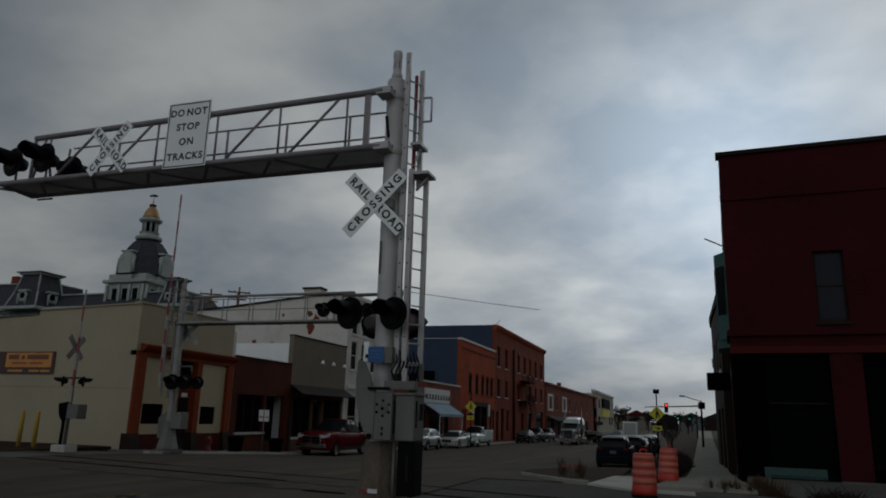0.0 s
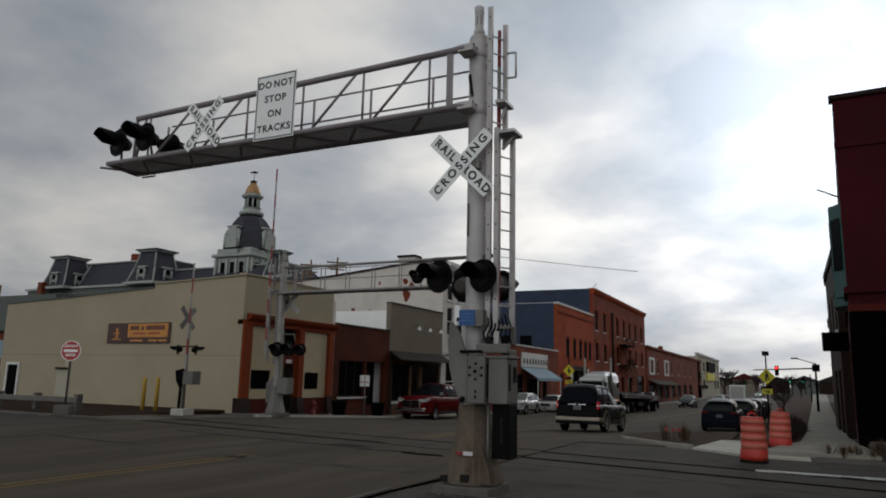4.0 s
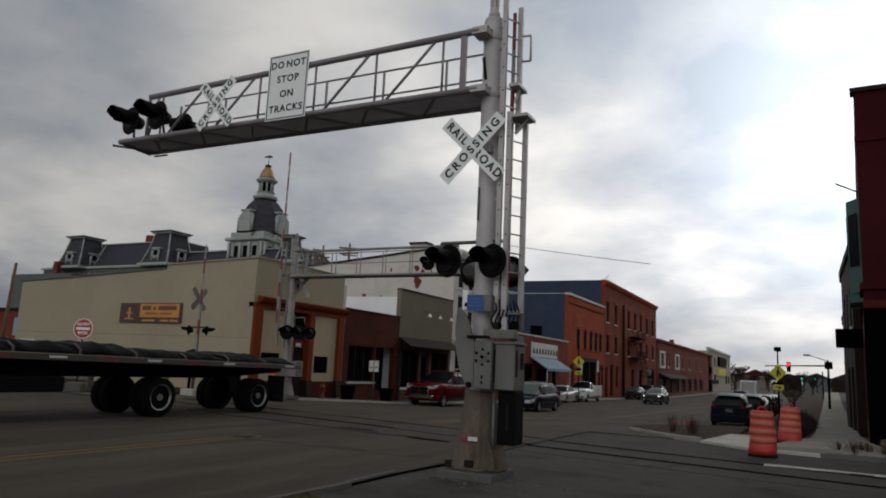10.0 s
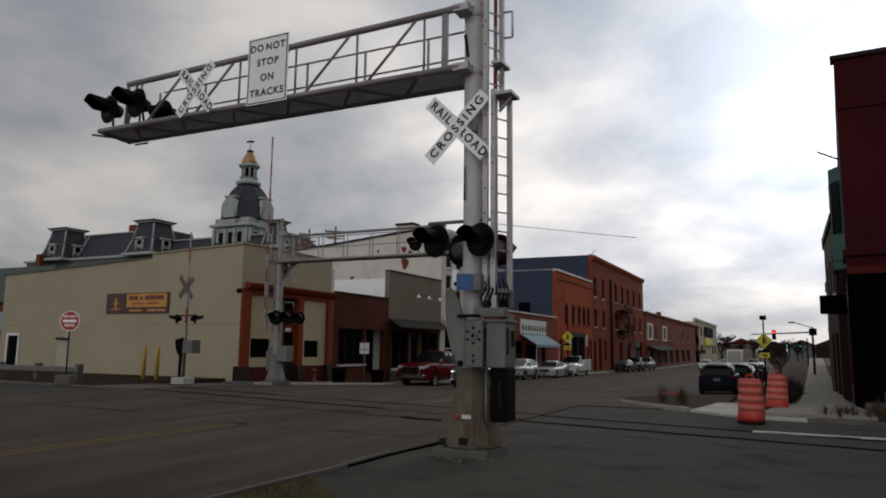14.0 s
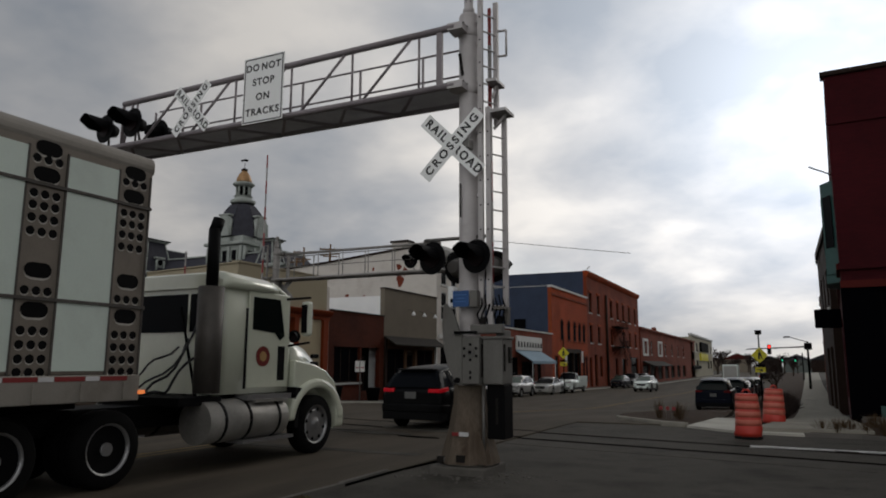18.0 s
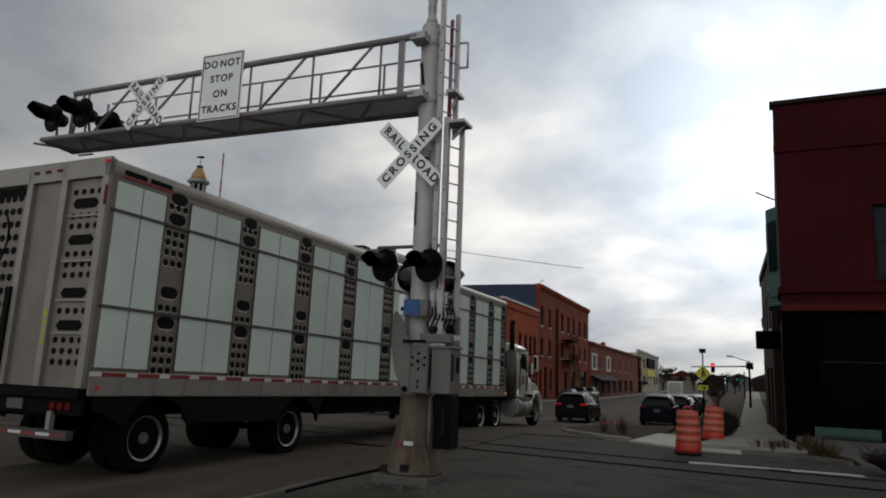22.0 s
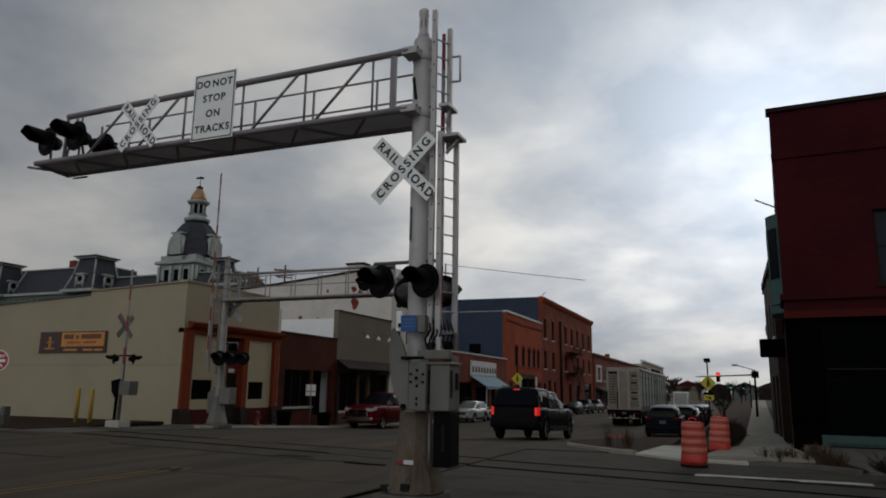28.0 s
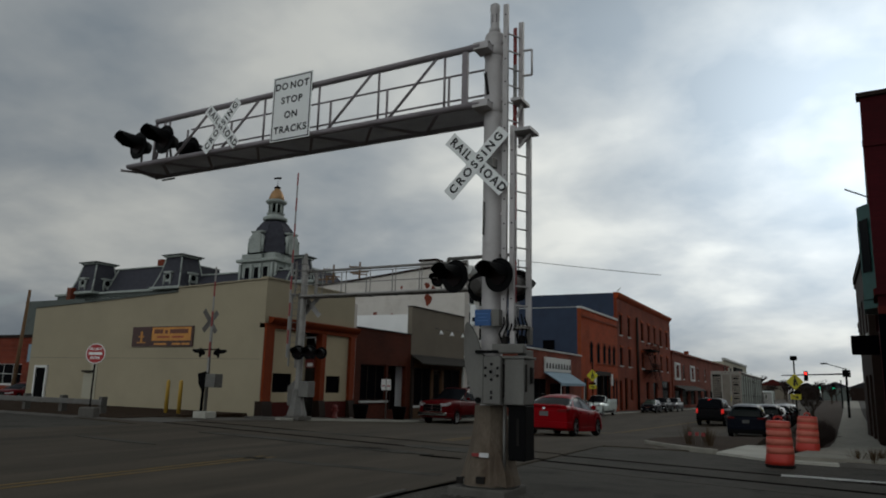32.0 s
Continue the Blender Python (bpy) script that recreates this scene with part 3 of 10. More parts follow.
def kerbs_and_pavements():
    # far side of the street
    bm = B()
    strip(bm, lambda y: (-22.9, -21.1), 0.10, 0.2, [24.6, 26, 30, 34, 38, 57, 76, 100, 127, 150, 400])
    pavement("pavement_left", bm, "worn concrete pavement along the shop fronts", "concrete_dark")
    bm = B()
    strip(bm, lambda y: (-21.1, -20.8), 0.11, 0.2, [24.6, 26, 30, 34, 38, 57, 76, 100, 127, 150, 400])
    pavement("kerb_left", bm, "concrete kerb with traces of yellow paint")
    bm = B()
    strip(bm, lambda y: (-23.6, -20.8), 0.012, 0.05, [18.2, 20, 24.6])
    pavement("apron", bm, "light worn concrete apron beside the crossing", "concrete_dark")
    # near side beyond the crossing
    bm = B()
    strip(bm, lambda y: (right_walk(y)), 0.12, 0.2, [19.2, 20, 22, 26, 30, 34, 38, 57, 76, 100, 127, 150, 400])
    walk_r = pavement("pavement_right", bm, "pale new concrete pavement with scored joints", "concrete_mid")
    for y in np.arange(20.6, 60, 1.5):
        b2 = B()
        strip(b2, lambda yy: (right_walk(yy)[0] + 0.01, right_walk(yy)[1] - 0.01), 0.1235, 0.002, [float(y), float(y) + 0.018])
        part("joint", b2, "concrete_dark", walk_r)
    bm = B()
    slab(bm, [(-2.45, 20.1), (-1.2, 19.0), (0.35, 18.75), (0.35, 19.2), (-0.75, 19.2), (-0.75, 23.5), (-2.0, 23.5)], -0.1, 0.03, "z")
    pavement("ramp", bm, "pale concrete kerb ramp")
    bm = B()
    strip(bm, lambda y: (-1.75, right_walk(y)[0] - 0.005), 0.1, 0.2, [23.5, 26, 30, 34, 38, 57, 76, 100, 127, 150, 400])
    pavement("verge_right", bm, "dark planted verge between kerb and pavement", "soil")
    # rounded kerb of the planted island
    pts = [(-2.45, 20.15), (-3.1, 20.55), (-3.9, 21.4), (-4.55, 22.3), (-4.85, 23.1), (-4.8, 24.0), (-4.3, 25.2), (-3.4, 26.4), (-1.75, 27.6)]
    bm = B()
    slab(bm, [(x, y) for x, y in pts] + [(-1.75, 23.5), (-2.0, 23.5)], -0.12, 0.05, "z")
    tagged(part("island_soil", bm, "soil", kind="structure"), "bare brown soil in the planted island", "soil")
    for k, (p, q) in enumerate(zip(pts, pts[1:])):
        bm = B()
        beam(bm, (*p, 0.015 + ground_z(p[1])), (q[0] + (q[0] - p[0]) * 0.02, q[1] + (q[1] - p[1]) * 0.02, 0.015 + ground_z(q[1])), 0.17, 0.17)
        tagged(part("kerb", bm, "concrete_mid", bevel=0.03, kind="structure"), "pale concrete kerb round the planted island", "kerb")
    # bed in front of the red building
    bm = B()
    slab(bm, [(0.35, 18.9), (1.5, 18.9), (2.2, 18.35), (2.45, 17.95), (2.62, 18.3), (2.42, 19.6), (2.33, 22.55), (1.76, 22.55), (1.76, 20.2), (0.5, 19.25)], -0.08, 0.05, "z")
    tagged(part("bed_soil", bm, "soil", kind="structure"), "brown planting bed beside the red building", "soil")
    bm = B()
    kp = [(0.3, 18.82), (0.95, 18.9), (1.5, 18.85), (2.2, 18.3), (2.45, 17.88)]
    for p, q in zip(kp, kp[1:]):
        beam(bm, (*p, -0.02), (*q, -0.02), 0.16, 0.16)
    tagged(part("kerb", bm, "concrete_dark", kind="structure"), "worn concrete kerb along the planting bed", "kerb")
    bm = B()
    slab(bm, [(2.66, 18.0), (30, 17.3), (30, 24.94), (1.96, 24.94), (1.96, 22.6), (2.37, 22.55), (2.46, 19.6), (2.68, 18.3)], -0.1, 0.03, "z")
    pavement("bed_path", bm, "worn concrete path at the foot of the red building", "concrete_dark")
    for a, b in (((-0.5, 15.97), (0.1, 15.86)), ((0.3, 15.9), (1.15, 15.8)), ((1.2, 15.8), (2.1, 15.7))):
        bm = B()
        beam(bm, (*a, 0.003), (*b, 0.003), 0.13, 0.006)
        tagged(part("pavement_marking", bm, "paint_white", kind="structure"), "worn white painted bar beside the rail", "road marking")
    # near verge with the kerb of the road
    bm = B()
    for p, q in (((-5.5, -30), (-5.5, 6.2)), ((-5.5, 6.2), (-5.45, 8.3)), ((-5.5, 8.3), (-5.53, 9.6))):
        beam(bm, (*p, -0.02), (*q, -0.02), 0.08, 0.1)
    crack = B()
    for p, q in (((-5.45, 8.3), (-5.48, 9.6)), ((-5.48, 9.6), (-5.38, 11.3)), ((-5.38, 11.3), (-5.3, 12.9))):
        beam(crack, (*p, -0.012), (*q, -0.012), 0.022, 0.03)
    tagged(part("road_crack", crack, "tar", kind="structure"), "dark open crack along the edge of the road", "crack")
    tagged(part("kerb_near", bm, "concrete_dark", kind="structure"), "low worn concrete edge of the road", "kerb")
    bm = B()
    slab(bm, [(-5.36, -30), (-2.2, -30), (-2.6, 2), (-3.6, 5.4), (-4.4, 6.6), (-5.36, 7.4)], -0.1, 0.02, "z")
    tagged(part("verge_turf", bm, "turf", kind="structure"), "thin brown winter turf beside the road", "grass")
    # far left verge
    bm = B()
    slab(bm, [(-80, 19.6), (-40, 19.2), (-23.6, 18.6), (-23.6, 25.5), (-80, 25.5)], -0.1, 0.04, "z")
    tagged(part("verge_far", bm, "soil", kind="structure"), "bare dark verge under the tan wall", "soil")
    bm = B()
    slab(bm, [(-80, 18.6), (-40, 18.4), (-23.6, 18.0), (-23.6, 18.6), (-40, 19.2), (-80, 19.6)], -0.1, 0.015, "z")
    pavement("verge_edge", bm, "pale worn concrete edge of the verge", "concrete_dark")
    # long patches and cracks of tar in the road
    rng = random.Random(8)
    for x0, y0, ln, w in ((-16.5, 15.9, 5.5, 0.5), (-13.0, 15.3, 4.0, 0.35), (-10.4, 14.9, 2.6, 0.5), (-8.0, 14.35, 1.1, 0.12), (-17.5, 12.6, 3.5, 0.3), (-9.6, 16.3, 3.2, 0.8)):
        bm = B()
        n = 14
        pts = [(x0 + ln * k / n, y0 - 0.1 * ln * k / n - w * (0.4 + 0.3 * rng.random()) * math.sin(math.pi * k / n) ** 0.5) for k in range(n + 1)]
        pts += [(x0 + ln * k / n, y0 - 0.1 * ln * k / n + w * (0.4 + 0.3 * rng.random()) * math.sin(math.pi * k / n) ** 0.5 + 0.01) for k in range(n, -1, -1)]
        slab(bm, pts, 0.003, 0.018, "z")
        tagged(part("road_patch", bm, "tar" if w < 0.2 else "asphalt_old", kind="structure"), "irregular repair patch in the road", "road patch")


def grass_tuft(x, y, h, n, seed, spread=0.25):
    rng = random.Random(seed)
    bm = B()
    for _ in range(n):
        a, r = rng.random() * math.tau, rng.random() * spread
        bx, by = r * math.cos(a) * 0.5, r * math.sin(a) * 0.5
        tip = Vector((bx + r * math.cos(a) * 1.2, by + r * math.sin(a) * 1.2, h * (0.6 + 0.4 * rng.random())))
        w = Vector((math.sin(a), -math.cos(a), 0)) * 0.006
        p0, mid = Vector((bx, by, 0)), Vector((bx, by, 0)).lerp(tip, 0.55) + Vector((0, 0, h * 0.06))
        v = [bm.verts.new(p) for p in (p0 - w, p0 + w, mid + w, mid - w, tip)]
        bm.faces.new(v[:4])
        bm.faces.new((v[3], v[2], v[4]))
    ob = part("grass_tuft", bm, "grass_blade")
    ob.matrix_basis = upright(x, y, 0, 0.05)
    tagged(ob, "dry straw-coloured ornamental grass tuft", "grass", "grass tufts", "stuff")


def tufts():
    for k, (x, y, h) in enumerate(((-3.45, 22.2, 0.8), (-2.85, 21.9, 0.75), (-3.1, 23.2, 0.55), (0.7, 19.5, 0.55), (1.0, 19.3, 0.6), (1.3, 19.6, 0.6), (1.6, 19.3, 0.55), (1.95, 19.1, 0.6), (2.2, 18.8, 0.5), (2.1, 19.7, 0.65), (1.2, 20.1, 0.5), (2.1, 20.6, 0.7), (2.0, 21.5, 0.7), (2.3, 19.2, 0.55), (1.95, 22.2, 0.6))):
        grass_tuft(x, y, h * (0.62 if x > 0 else 0.85), 44 if x > 0 else 60, 30 + k)
    # red survey flags stand in the island
    for x, y in ((-3.4, 21.75), (-3.2, 21.7), (-3.02, 21.6)):
        f = thing("marker_flag", "small red marker flag on a wire in the soil", "flag", "marker flags", upright(x, y, 0, 0.04))
        part("wire", cyl(B(), (0, 0, 0), (0, 0, 0.4), 0.004, n=5), "galv", f)
        part("flag", box(B(), 0, 0.1, -0.002, 0.002, 0.3, 0.4), "stripe_red", f)


def rubble():
    """Pale broken chips and dust round the foot of the mast."""
    rng = random.Random(77)
    bm = B()
    for _ in range(150):
        a, d = rng.random() * math.tau, 0.45 + rng.random() ** 1.7 * 0.75
        x, y, s = -4.45 + d * math.cos(a) * 1.2, 10.1 + d * math.sin(a) * 0.75, rng.uniform(0.01, 0.035)
        pts = [(x + s * rng.uniform(0.6, 1.2) * math.cos(q * math.tau / 5), y + s * rng.uniform(0.5, 1.0) * math.sin(q * math.tau / 5)) for q in range(5)]
        slab(bm, pts, -0.035, -0.03 + s * rng.uniform(0.2, 0.6), "z")
    tagged(part("rubble", bm, "concrete_dark", kind="stuff"), "pale broken concrete chips round the mast foot", "rubble")
    # winter grass on the near verge
    bm = B()
    for _ in range(2600):
        y = rng.uniform(1.5, 8.2)
        x = rng.uniform(-5.4, -3.2 - 0.35 * max(0, y - 2))
        if x > -2.6 - (y - 2) * 0.3 or y > 7.3 + (x + 5.36) * -0.8:
            continue
        h, a = rng.uniform(0.02, 0.06), rng.random() * math.tau
        d = Vector((math.cos(a), math.sin(a), 0)) * 0.004
        v = [bm.verts.new(p) for p in (Vector((x, y, 0.018)) - d, Vector((x, y, 0.018)) + d, Vector((x + rng.uniform(-0.03, 0.03), y + rng.uniform(-0.03, 0.03), 0.018 + h)))]
        bm.faces.new(v)
    tagged(part("grass", bm, "grass_blade", kind="stuff"), "short brown winter grass beside the road", "grass")


ground()
roads()
rubble()
tracks()
kerbs_and_pavements()
tufts()

# ---- crossing signals ----
def flasher(parent, x, y, z, yaw, k=1.0, case="black"):
    """A round crossing light with its black background disc, hood and housing, facing local -y turned by yaw."""
    a = radians(yaw)
    f = Vector((math.sin(a), -math.cos(a), 0))
    c = Vector((x, y, z))
    bm = B()
    cyl(bm, c, c + f * 0.012, 0.29 * k, n=28)
    disc = part("background_disc", bm, "black", parent, "round black background plate of a crossing light")
    bm = B()
    cyl(bm, c - f * 0.24 * k, c, 0.11 * k, 0.19 * k, n=16)
    part("housing", bm, case, disc)
    bm = B()
    cyl(bm, c + f * 0.013, c + f * 0.03, 0.17 * k, n=20)
    part("lens", bm, "lens_red", disc, "dark red unlit lens")
    bm = B()
    s = f.cross(Vector((0, 0, 1)))
    seg = 12
    rows = []
    for d, drop in ((0.012, 0.0), (0.24 * k, 0.0), (0.44 * k, 0.02)):
        span = 200 if d < 0.3 * k else 130
        for rr in (0.185 * k, 0.193 * k):
            rows.append([bm.verts.new(c + f * d + (s * math.cos(radians(90 - span / 2 + span * q / seg)) + Vector((0, 0, 1)) * math.sin(radians(90 - span / 2 + span * q / seg))) * rr) for q in range(seg + 1)])
    for lo, hi in ((0, 2), (2, 4), (1, 3), (3, 5), (4, 5)):
        for q in range(seg):
            bm.faces.new((rows[lo][q], rows[lo][q + 1], rows[hi][q + 1], rows[hi][q]))
    part("hood", bm, "black", disc)
    return disc


def crossbuck(parent, x, y, z, yaw=0.0, half=0.70, letters=True, tint="sign_white", wide=0.122):
    m = pose(x, y, z, 90, 0, yaw)
    top = None
    for k, (turn, text) in enumerate(((-45, ("RAIL", "ROAD")), (45, ("CROSSING",)))):
        mm = m @ pose(0, 0, 0.006 + 0.012 * k, 0, 0, turn)
        bm = B()
        box(bm, -half, half, -wide, wide, -0.003, 0.003)
        bm.transform(mm)
        blade = part("blade", bm, tint, parent if top is None else top, "white sign blade with black letters", bevel=0.0)
        top = top or blade
        if letters and len(text) == 1:
            lettering("lettering", text[0], 0.195 * half / 0.7, mm @ pose(0, 0, 0.0045), "sign_black", blade, 1.46)
        elif letters:
            for s, t in ((-0.57 * half, text[0]), (0.55 * half, text[1])):
                lettering("lettering", t, 0.195 * half / 0.7, mm @ pose(s, 0, 0.0045), "sign_black", blade, 1.3)


def gate_arm(parent, x, y, z0, z1, w=0.09):
    """A raised boom: alternate red and white lengths."""
    arm = None
    n = max(6, int((z1 - z0) / 0.62))
    for k in range(n):
        a, b = z0 + (z1 - z0) * k / n, z0 + (z1 - z0) * (k + 1) / n
        ww = w * (1.0 - 0.35 * k / n)
        p = part("boom_length", box(B(), x - ww / 2, x + ww / 2, y - 0.02, y + 0.02, a, b), "stripe_red" if k % 2 else "boom_white", arm or parent, "red length of the raised boom" if k % 2 else "white length of the raised boom")
        arm = arm or p


def cantilever(label, m, chord=6.24, top=7.32, mast_top=7.95, length=8.5, near=True):
    """A signal bridge: mast, walkway with truss, flashing lights and signs. Local: mast base at the origin, arm towards -x, front -y."""
    t = thing("signal_bridge", label, "crossing signal", "signal bridges", m)
    # mast and foot
    bm = B()
    r = 0.167 if near else 0.155
    lathe(bm, [(0.205, 0.34), (0.19, 0.75), (0.175, 1.3), (r, 1.6), (r, mast_top - 0.05), (r * 0.9, mast_top - 0.01), (0.1, mast_top)], 28)
    part("mast", bm, "alu" if near else "far_steel", t, "tall round silver-painted mast with streaks")
    if near:
        part("base_sleeve", lathe(B(), [(0.21, 0.34), (0.195, 0.75), (0.178, 1.25), (0.17, 1.28)], 24, caps=False), "mast_base", t, "stained rusty lower sleeve of the mast")
    bm = B()
    lathe(bm, [(0.1, mast_top), (0.1, mast_top + 0.1), (0.078, mast_top + 0.12), (0.078, mast_top + 0.42), (0.086, mast_top + 0.44), (0.086, mast_top + 0.54), (0.07, mast_top + 0.56)], 16)
    part("cap", bm, "alu" if near else "far_steel", t, "short capped pipe on the mast top")
    if near:
        part("cap_slot", lathe(B(), [(0.0795, mast_top + 0.2), (0.0795, mast_top + 0.36)], 7, start=-2.6, caps=False), "black", t, "dark opening in the pipe on the mast top")
    bm = B()
    box(bm, -0.5, 0.42, -0.45, 0.45, -0.08, 0.09)
    part("footing", bm, "concrete_dark", t, "rough concrete footing", bevel=0.03)
    bm = B()
    lathe(bm, [(0.45, 0.09), (0.45, 0.14), (0.43, 0.14)], 8, start=math.pi / 8)
    part("base_plate", bm, "galv", t)
    bm = B()
    lathe(bm, [(0.47, 0.12), (0.45, 0.2), (0.33, 0.62), (0.26, 1.0), (0.245, 1.28)], 8, start=math.pi / 8, smooth=False)
    part("flared_base", bm, "mast_base" if near else "galv", t, "flared eight-sided steel base, stained")
    for k in range(4):
        a = math.pi / 4 + k * math.pi / 2
        bm = B()
        cyl(bm, (0.42 * math.cos(a), 0.42 * math.sin(a), 0.12), (0.42 * math.cos(a), 0.42 * math.sin(a), 0.2), 0.028, n=6)
        part("bolt", bm, "galv", t)
    if near:
        part("reflector", box(B(), -0.02, 0.13, -0.37, -0.355, 0.53, 0.59), "stripe_white", t, "small white reflective strip", bevel=0.0)
        part("reflector", box(B(), -0.14, -0.02, -0.37, -0.357, 0.535, 0.585), "stripe_red", t, "small red reflective strip")
    # arm: front truss, back chord, grating
    x0, x1, yf, yb = -0.15, -length, -0.35, 0.42
    drop = 0.1 if near else 0.0
    for name, y, z, r in (("top_chord", yf, top, 0.06), ("bottom_chord", yf, chord, 0.055), ("back_chord", yb, chord - 0.03, 0.05)):
        bm = B()
        e = x1 - (0.8 if name != "top_chord" else 0.0)
        cyl(bm, (x0 + 0.05, y, z), (e, y, z - (drop if name == "top_chord" else 0.0)), r, n=12)
        part(name, bm, "truss" if near else "far_steel", t)
    pitch, n = 1.335, int((length - 0.4) / 1.335)
    steel = "truss" if near else "far_steel"
    for k in range(n + 1):
        xa = -0.89 - k * pitch
        if xa < x1 + 0.15:
            break
        bm = B()
        zt = top - drop * xa / x1
        if near:
            cyl(bm, (max(xa - 1.02, x1 + 0.05), yf, chord), (xa, yf, zt), 0.026, n=8)
            part("diagonal", bm, steel, t)
        bm = B()
        cyl(bm, (xa + 0.12, yf, chord), (xa + 0.12, yf, zt), 0.022, n=8)
        part("upright", bm, steel, t)
        bm = B()
        beam(bm, (xa, yf, chord - 0.05), (xa - 0.66, yb, chord - 0.05), 0.05, 0.04)
        part("cross_brace", bm, "truss" if near else "far_steel", t)
        bm = B()
        beam(bm, (xa - 1.32, yf, chord - 0.05), (xa - 0.66, yb, chord - 0.05), 0.05, 0.04)
        part("cross_brace", bm, "truss" if near else "far_steel", t)
        bm = B()
        beam(bm, (xa - 0.2, yb, chord), (xa - 0.2, yb, chord + 0.98), 0.035)
        part("rail_post", bm, "truss" if near else "far_steel", t)
    bm = B()
    k = 0
    yy = yf + 0.06
    while yy < yb - 0.03:
        box(bm, x1 - 0.76, x0, yy, yy + 0.03, chord + 0.0, chord + 0.035)
        yy += 0.06
    part("grating", bm, "grate", t, "dark steel walkway grating")
    for z in (chord + 0.5, chord + 0.98):
        bm = B()
        cyl(bm, (x0 + 0.05, yb, z), (x1 + 0.2, yb, z), 0.02, n=8)
        part("handrail", bm, "truss" if near else "far_steel", t)
    bm = B()
    cyl(bm, (x1, yf, chord), (x1, yf, top - drop), 0.035, n=8)
    part("end_post", bm, "truss" if near else "far_steel", t)
    bm = B()
    cyl(bm, (x1 - 0.79, yf, chord), (x1 - 0.79, yb, chord - 0.03), 0.05, n=8)
    part("end_bar", bm, "truss" if near else "far_steel", t)
    part("gate_post", box(B(), -0.43, -0.33, yf - 0.03, yf + 0.03, chord, top), "truss" if near else "far_steel", t)
    # brackets that clamp the arm to the mast
    for z in (chord, top):
        bm = B()
        lathe(bm, [(0.17, z - 0.08), (0.18, z - 0.07), (0.18, z + 0.07), (0.17, z + 0.08)], 16)
        box(bm, -0.22, 0.05, -0.40, -0.1, z - 0.06, z + 0.06)
        part("clamp", bm, "alu" if near else "far_steel", t)
        for y in (-0.35, -0.2):
            bm = B()
            cyl(bm, (-0.32, y, z + 0.05), (0.06, y, z + 0.05), 0.018, n=6)
            part("bolt", bm, "galv", t)
    # ladder in two overlapping flights on the far side from the arm, with a small guard and rest plates
    steel = "alu" if near else "far_steel"
    for lx, ly, za, zb in ((0.285, -0.18, 2.25, mast_top + 0.4), (0.44, 0.12, 5.5, mast_top + 0.18), (0.415, -0.18, 2.25, 5.72), (0.575, 0.12, 2.3, 5.68)):
        bm = B()
        box(bm, lx - 0.04, lx + 0.04, ly - 0.03, ly + 0.03, za, zb)
        lr = part("ladder_rail", bm, steel, t)
        if near and ly < 0:
            z = za + 0.25
            while z < zb - 0.1:
                part("bolt_hole", cyl(B(), (lx, ly - 0.034, z), (lx, ly - 0.03, z), 0.014, n=6), "black", lr)
                z += 0.4
    z = 2.5
    while z < mast_top + 0.1:
        up = z > 5.6
        bm = B()
        cyl(bm, (0.285 if up else 0.415, -0.18, z), (0.44 if up else 0.575, 0.12, z), 0.014, n=6)
        part("rung", bm, steel, t)
        z += 0.305
    for z in (2.4, 3.3, 4.3, 5.35, 6.25, 6.9, 7.3):
        bm = B()
        beam(bm, (0.1, 0.0, z), (0.285, -0.14, z), 0.035, 0.045)
        part("ladder_bracket", bm, steel, t)
    bm = B()
    for p, q in (((0.46, 0.12, 6.7), (0.62, 0.14, 6.7)), ((0.62, 0.14, 6.7), (0.62, 0.14, 7.15)), ((0.62, 0.14, 7.15), (0.46, 0.12, 7.15))):
        cyl(bm, p, q, 0.02, n=6)
    part("guard_loop", bm, steel, t)
    for z, xa, xb in ((5.62, 0.4, 0.72), (6.15, 0.38, 0.56)):
        part("rest_platform", box(B(), xa, xb, -0.2, 0.2, z, z + 0.05), "grate", t)
        part("platform_strut", beam(B(), (xa + 0.04, 0.0, z - 0.22), (xb - 0.06, 0.0, z), 0.04), steel, t)
    if near:
        # sockets, strap and conduit on the mast
        part("hand_slot", beam(B(), (-0.1, -0.15, 6.75), (-0.04, -0.165, 6.35), 0.03, 0.05), "grille_dark", t, "short dark steel strap on the mast")
        part("conduit_loop", cyl(B(), (-0.09, -0.17, 3.95), (-0.09, -0.17, 4.5), 0.017, n=6), "galv", t)
        for z in (chord + 0.1, top + 0.03):
            bm = B()
            lathe(bm, [(r + 0.02, z - 0.05), (r + 0.035, z - 0.03), (r + 0.035, z + 0.03), (r + 0.02, z + 0.05)], 18)
            cl = part("clamp_ring", bm, "galv", t, "bolted steel ring round the mast")
            for q in range(5):
                a = -2.7 + q * 0.55
                part("bolt", cyl(B(), ((r + 0.03) * math.cos(a), (r + 0.03) * math.sin(a), z), ((r + 0.07) * math.cos(a), (r + 0.07) * math.sin(a), z), 0.018, n=6), "grille_dark", cl)
        part("end_loop", cyl(B(), (x1 - 0.6, yb, chord - 0.12), (x1 - 0.2, yb, chord - 0.12), 0.02, n=6), "galv", t)
    # pair of lights each way on a short cross arm
    zl = 3.32
    bm = B()
    cyl(bm, (-0.78, -0.05, zl + 0.3), (0.3, -0.05, zl + 0.3), 0.03, n=8)
    cyl(bm, (-0.78, -0.1, zl), (-0.78, -0.05, zl + 0.3), 0.025, n=8)
    cyl(bm, (0.05, -0.25, zl), (0.05, -0.05, zl + 0.3), 0.025, n=8)
    part("cross_arm", bm, "galv", t, "rust-tinged pipe cross arm")
